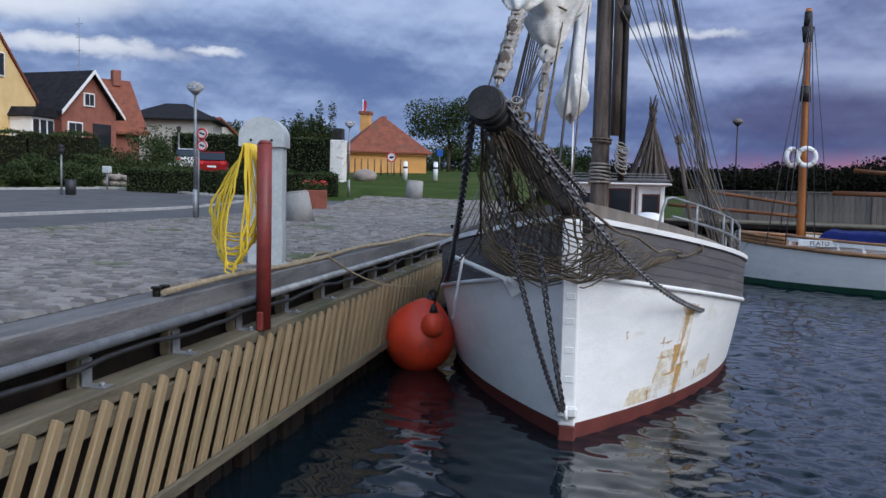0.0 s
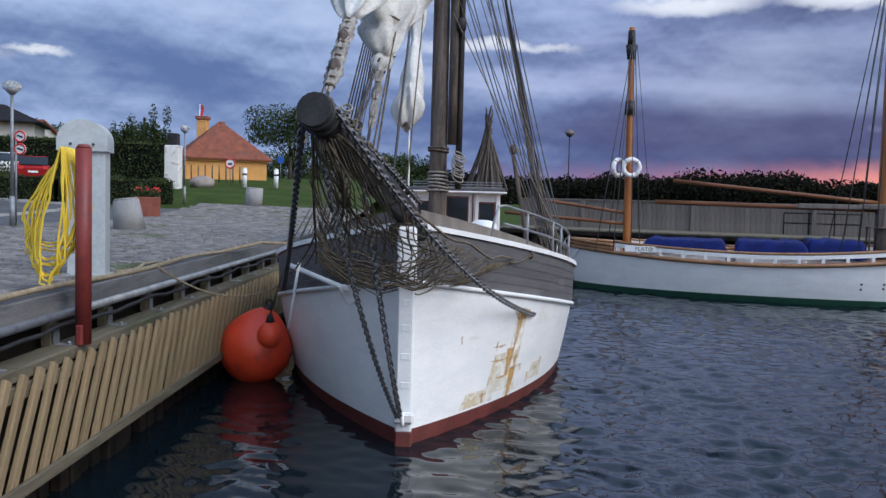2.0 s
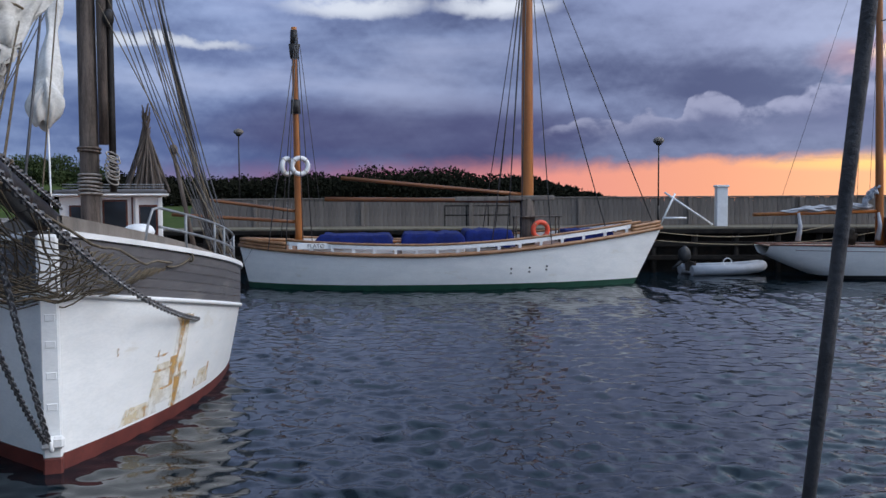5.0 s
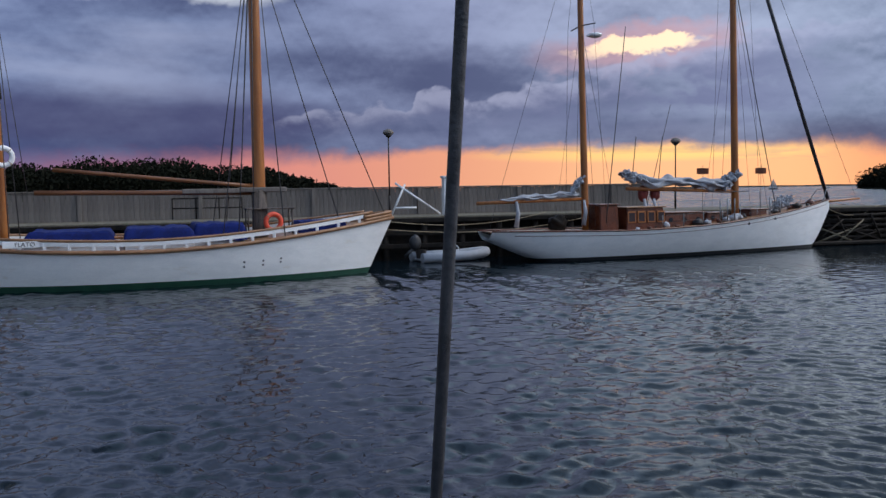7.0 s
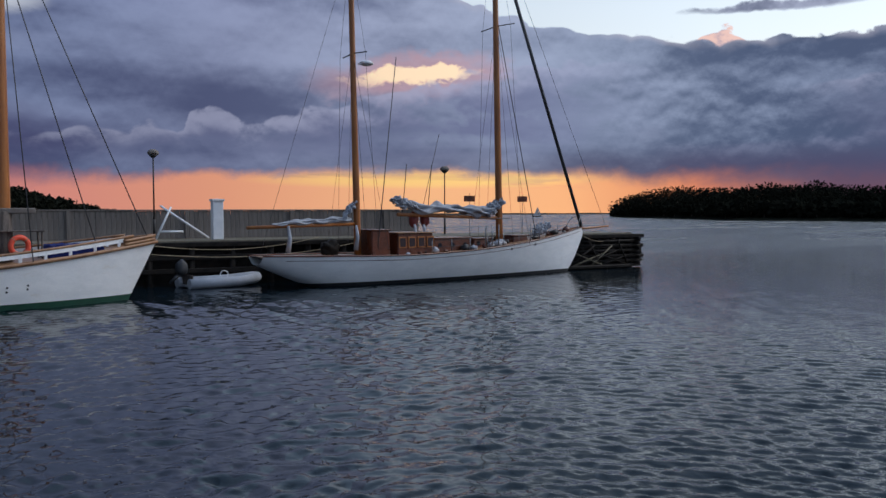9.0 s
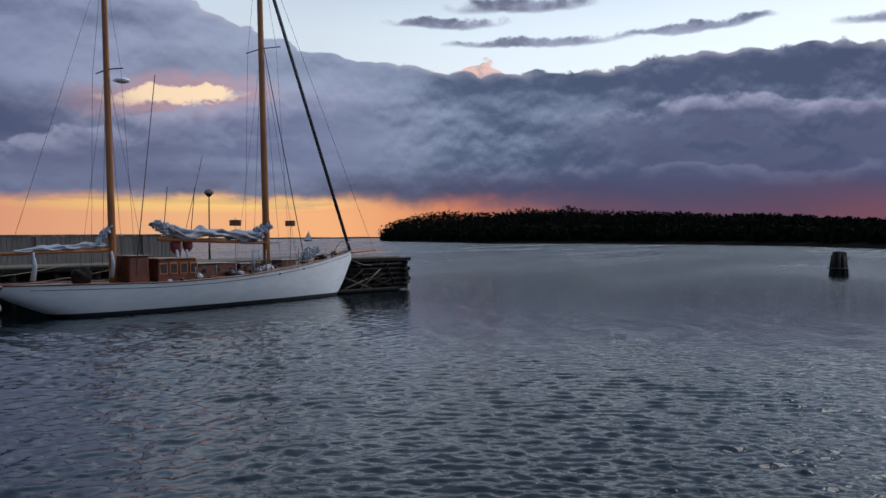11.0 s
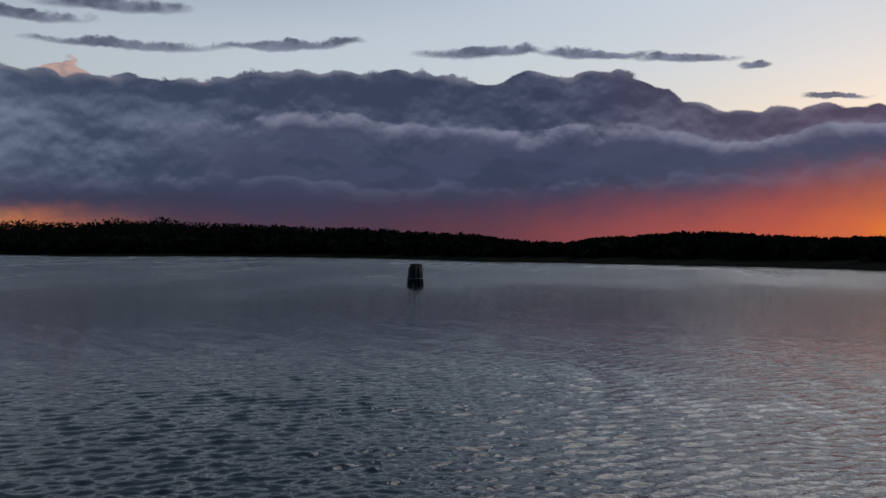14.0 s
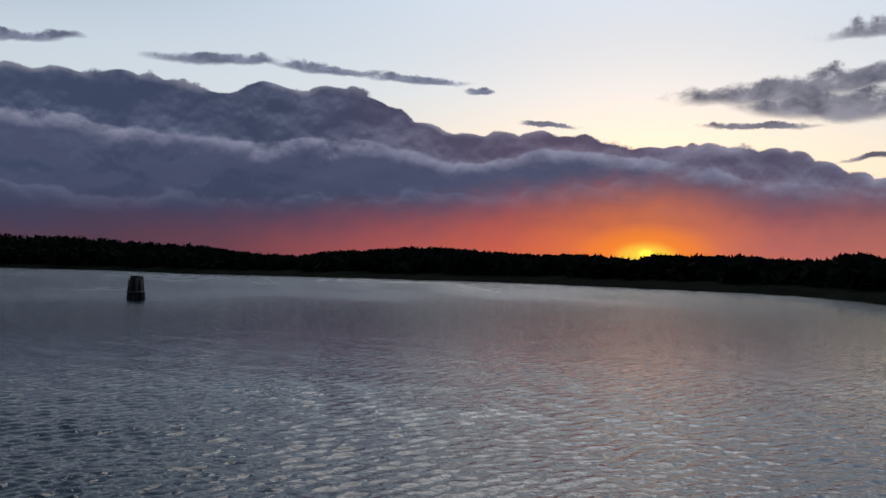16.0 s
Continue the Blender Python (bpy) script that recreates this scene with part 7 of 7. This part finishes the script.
def hedge(label, pts, h, w, seed, leaf=0.06, per_m=700, mat=LEAF):
    """Clipped hedge along a line of (a, dist)."""
    th = thing("hedge", label, "hedge", None, "", "stuff")
    rnd = np.random.RandomState(seed)
    spots = []
    P3 = [Vector((-d * math.sin(radians(a)), d * math.cos(radians(a)), 0)) for a, d in pts]
    bm = B()
    for p, q in zip(P3, P3[1:]):
        ln = (q - p).length
        dr = (q - p) / ln
        nr = Vector((-dr.y, dr.x, 0))
        mid = (p + q) / 2
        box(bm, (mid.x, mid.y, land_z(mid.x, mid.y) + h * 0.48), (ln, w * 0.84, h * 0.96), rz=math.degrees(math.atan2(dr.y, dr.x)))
        n = int(ln * per_m)
        t = rnd.rand(n)
        # on the skin: front, back or top
        k = rnd.rand(n)
        off = np.where(k < 0.4, -w / 2, np.where(k < 0.6, w / 2, (rnd.rand(n) - 0.5) * w))
        z = np.where(k < 0.6, rnd.rand(n) * h, h)
        bump = np.array([noise.noise(Vector((tt * ln * 0.9, zz * 0.9, seed))) for tt, zz in zip(t, z)]) * 0.22
        for tt, o, zz, b in zip(t, off, z, bump):
            x, y = p.x + dr.x * ln * tt + nr.x * o, p.y + dr.y * ln * tt + nr.y * o
            spots.append((x + rnd.normal() * 0.06, y + rnd.normal() * 0.06, land_z(x, y) + zz + (b if zz > h * 0.8 else 0) + rnd.normal() * 0.05))
    # added filler box; its near-black colour stands for the shade between leaves
    part("core", bm, LEAF_SHADED, th)
    leaf_part("foliage", spots, leaf, seed, mat, th)
    return th


hedge("low dark green clipped hedge beside the road", [(30.0, 47.2), (24.0, 45.8), (17.6, 46.6)], 1.15, 1.6, 11, 0.06, 800)
hedge("tall clipped hedge in front of the houses", [(40.0, 50), (36.0, 51), (32.2, 53)], 2.5, 1.4, 12, 0.07, 760)
hedge("tall dark hedge behind the parked cars", [(27.5, 66), (22.5, 64), (17.9, 62)], 2.4, 1.5, 13, 0.08, 560)


def bush(label, a, d, r, h, seed, mat=LEAF, n=2600, cat="bush", trunk=0.0, leaf=0.08):
    x, y = -d * math.sin(radians(a)), d * math.cos(radians(a))
    th = thing("tree" if trunk else "bush", label, cat, pose(x, y, land_z(x, y) - 0.05))
    rnd = np.random.RandomState(seed)
    cl = rnd.normal(size=(14, 3)) * np.array([r * 0.5, r * 0.5, h * 0.22]) + np.array([0, 0, trunk + h * 0.5])
    k = rnd.randint(0, 14, n)
    v = rnd.normal(size=(n, 3))
    v /= np.linalg.norm(v, axis=1)[:, None]
    spots = cl[k] + v * (rnd.rand(n)[:, None] ** 0.4) * np.array([r * 0.45, r * 0.45, h * 0.26])
    spots[:, 2] = np.maximum(spots[:, 2], 0.05 + trunk * 0.6)
    if trunk:
        bm = B()
        tube(bm, [(0, 0, 0), (0.05, 0, trunk * 0.6), (0, 0.05, trunk + h * 0.4)], 0.22, 8, lambda t: 1 - 0.6 * t)
        for c in cl[:7]:
            tube(bm, [(0.03, 0, trunk * 0.8), tuple(np.array([0.0, 0, trunk]) * 0.5 + c * 0.5), tuple(c)], 0.08, 5, lambda t: 1 - 0.7 * t)
        part("trunk", bm, BARK, th)
    leaf_part("crown" if trunk else "foliage", spots, leaf, seed, mat, th)
    return th


for k, (a, d, r, h) in enumerate(((30.5, 54, 1.5, 1.9), (29.0, 53, 1.3, 1.7), (28.6, 54, 1.6, 2.3), (31.5, 51, 1.2, 1.5), (32.6, 49, 1.1, 1.2), (33.8, 50, 1.2, 1.3), (35.2, 49, 1.3, 1.4), (28.4, 57, 1.5, 2.6), (36.8, 48, 1.2, 1.1))):
    bush("rounded dark green garden shrub", a, d, r, h, 30 + k)
for k, (a, h) in enumerate(((20.6, 4.2), (19.9, 4.6), (19.2, 4.1), (18.6, 4.4), (18.0, 3.6), (21.3, 3.4))):
    bush("narrow dark conifer behind the hedge", a, 82, 0.9, h, 50 + k, LEAF, 2200, "tree", 0.8, 0.11)
bush("small round tree above the roofs", 24.5, 98, 2.0, 3.2, 61, LEAF, 2400, "tree", 2.2, 0.14)
bush("broad dark deciduous tree beside the harbour house", 10.4, 84, 3.6, 4.6, 62, LEAF, 7000, "tree", 2.6, 0.13)
for k in range(9):
    bush("dense dark shrubs beyond the lawn", 11.8 - k * 1.25, 96 + 4 * (k % 2), 2.4, 3.0, 70 + k, LEAF, 2600, "bush", 0.0, 0.14)


def car(label, m, paint, seed):
    th = thing("car", label, "car", m, "parked cars")
    bm = B()
    prism(bm, [(-2.0, 0.35), (2.0, 0.35), (2.05, 0.75), (1.95, 0.92), (1.0, 1.0), (-1.75, 1.0), (-2.05, 0.8)], -0.85, 0.85)
    bmesh.ops.bevel(bm, geom=bm.edges[:], offset=0.05, segments=2, affect="EDGES")
    part("body", bm, paint, th)
    bm = B()
    prism(bm, [(-1.85, 1.0), (1.0, 1.0), (0.35, 1.45), (-1.45, 1.48)], -0.74, 0.74)
    bmesh.ops.bevel(bm, geom=bm.edges[:], offset=0.04, segments=2, affect="EDGES")
    part("glasshouse", bm, GLASS, th)
    bm = B()
    box(bm, (-0.55, 0, 1.49), (1.75, 1.36, 0.06), bev=0.03)
    part("roof", bm, paint, th)
    for x in (-1.3, 1.3):
        for y in (-0.8, 0.8):
            bm = B()
            rod(bm, (x, y - 0.1, 0.31), (x, y + 0.1, 0.31), 0.31, seg=16)
            part("wheel", bm, BLACK, th)
    for y in (-0.62, 0.62):
        bm = B()
        box(bm, (-2.03, y, 0.85), (0.06, 0.26, 0.2), bev=0.02)
        part("tail_light", bm, SIGN_RED, th)
    bm = B()
    box(bm, (-2.06, 0, 0.62), (0.02, 0.5, 0.11))
    part("plate", bm, SIGN_WHITE, th)


car("red parked hatchback seen from behind", at(25.2, 57, None, 112), CAR_RED, 1)
car("white parked car beside the hedge", at(26.7, 60, None, 116), CAR_WHITE, 2)


def marker(a, d, h, lb):
    th = thing("marker_post", lb, "post", at(a, d))
    bm = B()
    rod(bm, (0, 0, 0), (0, 0, h - 0.08), 0.15, 0.15, seg=12)
    rod(bm, (0, 0, h - 0.08), (0, 0, h), 0.15, 0.09, seg=12)
    part("post", bm, SIGN_WHITE, th)
    bm = B()
    rod(bm, (0, 0, h * 0.62), (0, 0, h * 0.72), 0.153, seg=12)
    part("band", bm, BLACK, th)


marker(13.15, 58, 1.25, "white marker post with dark band by the lawn")
marker(11.2, 58, 1.25, "white marker post with dark band by the lawn")
sn = thing("prohibition_sign", "round red-ringed prohibition sign on a thin post", "sign", at(14.05, 59))
bm = B()
rod(bm, (0, 0.04, 0), (0, 0.04, 1.7), 0.03, seg=7)
part("post", bm, STEEL, sn)
bm = B()
rod(bm, (0, 0.02, 1.45), (0, -0.01, 1.45), 0.34, seg=22)
dsc = part("disc", bm, SIGN_WHITE, sn)
bm = B()
torus(bm, (0, -0.015, 1.45), 0.30, 0.045, (0, 1, 0), 26, 6)
part("ring", bm, SIGN_RED, dsc)
bm = B()
blob(bm, (0.0, -0.02, 1.42), (0.15, 0.012, 0.08), 2, 0.3, 2)
part("symbol", bm, BLACK, dsc)
bs = thing("direction_sign", "small blue sign on a post", "sign", at(10.95, 66))
bm = B()
rod(bm, (0, 0.03, 0), (0, 0.03, 1.9), 0.03, seg=7)
part("post", bm, STEEL, bs)
bm = B()
box(bm, (0, 0, 1.55), (0.45, 0.03, 0.5), bev=0.01)
part("panel", bm, SIGN_BLUE, bs)
bl = thing("boulder", "smooth brown boulder on the lawn", "boulder", at(15.75, 57))
bm = B()
blob(bm, (0, 0, 0.28), (0.75, 0.5, 0.45), 3, 0.18, 5)
part("stone", bm, STONE_WALL, bl)
fence = thing("lawn_fence", "thin wooden fence posts across the lawn", "fence", None)
for k in range(8):
    a = 16.4 - k * 0.42
    x, y = -62 * math.sin(radians(a)), 62 * math.cos(radians(a))
    bm = B()
    rod(bm, (x, y, land_z(x, y) - 0.1), (x, y, land_z(x, y) + 1.15), 0.05, 0.045, seg=6)
    part("post", bm, MAST_WOOD, fence)
wall = thing("garden_wall", "low dry fieldstone garden wall by the road", "wall")
for k in range(46):
    a = 31.5 - k * 0.105
    d = 50.2 + 0.3 * math.sin(k)
    x, y = -d * math.sin(radians(a)), d * math.cos(radians(a))
    bm = B()
    blob(bm, (x, y, land_z(x, y) + 0.12 + 0.30 * (k % 2)), (0.28, 0.22, 0.20), 1, 0.4, k)
    part("stone", bm, STONE_WALL, wall)
for a, d, h, lb in ((33.9, 44, 1.9, "slim grey garden lamp post"), (27.3, 60, 2.6, "small black lantern on a post")):
    th = thing("garden_lamp", lb, "lamp post", at(a, d))
    bm = B()
    rod(bm, (0, 0, 0), (0, 0, h), 0.05, 0.04, seg=8)
    part("post", bm, STEEL, th)
    bm = B()
    rod(bm, (0, 0, h), (0, 0, h + 0.28), 0.10, 0.16, seg=8)
    rod(bm, (0, 0, h + 0.28), (0, 0, h + 0.42), 0.19, 0.03, seg=8)
    part("lantern", bm, BLACK, th)
mb = thing("letter_box", "grey letter box on a short post", "letter box", at(31.4, 47))
bm = B()
rod(bm, (0, 0, 0), (0, 0, 0.9), 0.04, seg=7)
part("post", bm, STEEL, mb)
bm = B()
box(bm, (0, 0, 1.05), (0.4, 0.3, 0.35), bev=0.04)
part("box", bm, CABINET, mb)
bn = thing("waste_bin", "dark litter bin beside the footway", "bin", at(33.4, 44))
bm = B()
rod(bm, (0, 0, 0), (0, 0, 0.75), 0.22, 0.25, seg=12)
part("body", bm, BLACK, bn)

# ---- far shores ----
def shore_dist(a):
    pts = ((60, 900), (63, 560), (70, 345), (78, 306), (83, 270), (95, 172), (106, 142), (113, 128), (123, 105), (132, 90), (140, 66), (160, 50))
    return float(np.interp(a, [p[0] for p in pts], [p[1] for p in pts]))


def tree_line(a):
    """How high the wood stands over the water's far edge, in degrees."""
    pts = ((62.8, 0.1), (63.6, 1.1), (65.3, 1.57), (67.2, 1.8), (69.8, 1.65), (72.2, 1.9), (75, 1.98), (77.8, 1.7), (81.4, 1.6), (85.1, 1.36), (87.3, 1.42), (90.6, 1.12), (94.3, 0.98), (97.9, 0.55), (100.8, 0.32), (103.3, 0.74), (107, 1.03), (110, 1.03), (113, 0.8), (116.3, 0.6), (118.8, 0.7), (121.7, 0.38), (123.3, 0.18), (124.2, 0.8), (125.2, 0.62), (128.6, 0.66), (131.9, 0.4), (134.1, 0.3), (135.3, 1.05), (136.8, 0.4), (140, 0.8))
    return float(np.interp(a, [p[0] for p in pts], [p[1] for p in pts]))


bm = B()
def far_land(u, v):
    a = 62.9 + 90 * u
    d = shore_dist(a) + 4 * noise.noise(Vector((a * 0.5, 0, 0))) + (700 * v ** 2)
    x, y, _ = polar(a, d)
    return Vector((x, y, -0.15 + 0.9 * min(1, v * 6) + 3.0 * v))
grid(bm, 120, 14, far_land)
# the shore shares the near-black leaf colour, backlit shade included
part("ground", bm, LEAF_SHADED, kind="structure", label="dark low shore with reeds across the water")


def wood(label, a0, a1, step, dist, top, seed, width=60, leaf=1.5, per=150):
    """Many trees in one: trunks under crowns of leaf clumps."""
    rnd = np.random.RandomState(seed)
    th = thing("woodland", label, "woodland", None, "", "stuff")
    spots, trunks = [], []
    a = a0
    while a < a1:
        for row in range(3):
            aa = a + rnd.uniform(-step, step) * 0.6
            d = dist(aa) + row * width / 3 + rnd.uniform(0, width / 4)
            h = max(2.0, 3.0 - 0.4 + d * math.tan(radians(top(aa) * (rnd.uniform(0.80, 1.03)))))
            x, y, _ = polar(aa, d)
            r = max(1.4, h * rnd.uniform(0.36, 0.60))
            n = per
            v = rnd.normal(size=(n, 3))
            v /= np.linalg.norm(v, axis=1)[:, None]
            v *= (rnd.rand(n)[:, None] ** 0.35)
            lump = 1 + 0.25 * np.sin(v[:, 0] * 5 + seed + a) * np.cos(v[:, 1] * 4)
            c = np.c_[x + v[:, 0] * r * 1.25 * lump, y + v[:, 1] * r * 1.25 * lump, h * 0.56 + v[:, 2] * h * 0.43]
            spots.append(c)
            trunks.append((x, y, h))
        a += step
    # crowns get their dark silhouette from the leaf colour
    leaf_part("crowns", np.concatenate(spots), leaf, seed, LEAF_SHADED, th)
    bm = B()
    for x, y, h in trunks[::2]:
        rod(bm, (x, y, -0.5), (x, y, h * 0.6), 0.25, 0.15, seg=5, caps=False)
    part("trunks", bm, BARK, th)


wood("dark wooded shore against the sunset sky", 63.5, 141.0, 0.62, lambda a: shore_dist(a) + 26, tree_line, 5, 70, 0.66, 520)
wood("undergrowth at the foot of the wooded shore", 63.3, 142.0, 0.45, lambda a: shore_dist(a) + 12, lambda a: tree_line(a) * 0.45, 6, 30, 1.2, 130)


def north_top(a):
    pts = ((-14, 1.6), (-4.9, 2.0), (-0.7, 2.15), (3, 1.95), (8.1, 1.92), (9.6, 2.22), (12.6, 2.12), (14.4, 2.15), (16, 2.55), (17.9, 2.22), (19.9, 2.7), (21.3, 2.42), (22.6, 1.92), (24.7, 1.97), (26.1, 1.7), (27.2, 1.43), (28.2, 1.2), (29.3, 0.82), (31.5, 0.35), (33, 0.2))
    return float(np.interp(a, [p[0] for p in pts], [p[1] for p in pts]))


wood("dark wood behind the harbour to the north", -13.0, 32.5, 0.8, lambda a: 235, north_top, 7, 60, 0.52, 680)

# distant spit on the horizon
bm = B()
grid(bm, 40, 4, lambda u, v: Vector((*polar(40 + 24 * u, 1500 + 200 * v)[:2], -1 + (3.6 + 1.0 * noise.noise(Vector((u * 14, 0, 3)))) * (1 - abs(2 * v - 1)))))
part("backdrop", bm, REED, kind="structure", label="thin dark spit of land on the horizon")
# ---- granite setts, the nearest ones single ----
def setts():
    rnd = np.random.RandomState(9)
    spots = []
    y = 3.0
    while y < 44.5:
        dy = rnd.uniform(0.15, 0.19) * (1 if y < 26 else 1.5)
        x = QX - 0.46
        while x > sett_edge(y) + 0.1:
            dx = rnd.uniform(0.17, 0.27) * (1 if y < 26 else 1.5)
            spots.append((x - dx / 2, y + dy / 2 + rnd.normal() * 0.008, dx - 0.032, dy - 0.032))
            x -= dx
        y += dy
    return spots, rnd


SP, RND = setts()


def sett_geo(sx, sy):
    b = 0.018
    lo = [(-sx / 2, -sy / 2, 0), (sx / 2, -sy / 2, 0), (sx / 2, sy / 2, 0), (-sx / 2, sy / 2, 0)]
    up = [(-sx / 2 + b, -sy / 2 + b, 0.045), (sx / 2 - b, -sy / 2 + b, 0.045), (sx / 2 - b, sy / 2 - b, 0.045), (-sx / 2 + b, sy / 2 - b, 0.045)]
    return lo + up, [(4, 5, 6, 7), (0, 1, 5, 4), (1, 2, 6, 5), (2, 3, 7, 6), (3, 0, 4, 7)]


near = [s for s in SP if 6.5 < s[1] < 10.6 and s[0] > -7.3][:300]
chosen = set(near)
paving = thing("sett_paving", "uneven grey granite sett paving", "paving", kind="structure")
shapes = []
for sx, sy in ((0.20, 0.150), (0.17, 0.145), (0.235, 0.150), (0.185, 0.160)):
    vs, fs = sett_geo(sx, sy)
    me = bpy.data.meshes.new("sett")
    me.from_pydata(vs, [], fs)
    me.materials.append(STONE)
    shapes.append(me)
for x, y, sx, sy in near:
    me = min(shapes, key=lambda m: abs(max(v.co.x for v in m.vertices) * 2 - sx))
    ob = new("sett", me)
    ob.parent = paving
    ob.matrix_basis = pose(x, y, land_z(x, y) + 0.030 + RND.normal() * 0.006, RND.normal() * 2.0, RND.normal() * 2.0, RND.normal() * 2.5)
vs, fs = [], []
for s in SP:
    if s in chosen:
        continue
    x, y, sx, sy = s
    g, f = sett_geo(sx, sy)
    tx, ty, dz = RND.normal() * 0.035, RND.normal() * 0.035, RND.normal() * 0.006
    n = len(vs)
    z0 = land_z(x, y) + 0.030 + dz
    vs += [(x + a, y + b, z0 + c + tx * a + ty * b) for a, b, c in g]
    fs += [tuple(i + n for i in q) for q in f]
me = bpy.data.meshes.new("setts")
me.from_pydata(vs, [], fs)
me.materials.append(STONE)
rest = new("setts", me)
rest.parent = paving
tagged(rest, kind="stuff")

# a small boat under sail, far out
far_boat = thing("sailing_dinghy", "small boat with pale sails far out on the water", "sailing boat", pose(578.0, 359.6, 0, 0, 0, -50))
bm = B()
grid(bm, 12, 4, lambda u, v: Vector((-3.2 + 6.4 * u, 1.0 * math.sin(math.pi * min(0.97, u ** 0.8 + 0.02)) * math.cos(math.pi * v), 0.75 - 0.95 * math.sin(math.pi * v))))
part("hull", bm, DARK_WOOD, far_boat)
bm = B()
rod(bm, (0.6, 0, 0.1), (0.6, 0, 8.0), 0.06, 0.04, seg=8)
part("mast", bm, MAST_WOOD, far_boat)
for nm, pts in (("mainsail", ((0.5, 1.3), (-2.8, 1.4), (0.5, 7.8))), ("jib", ((0.75, 6.6), (3.1, 0.9), (0.9, 1.2)))):
    bm = B()
    prism(bm, list(pts), -0.02, 0.02)
    part(nm, bm, SAIL, far_boat)
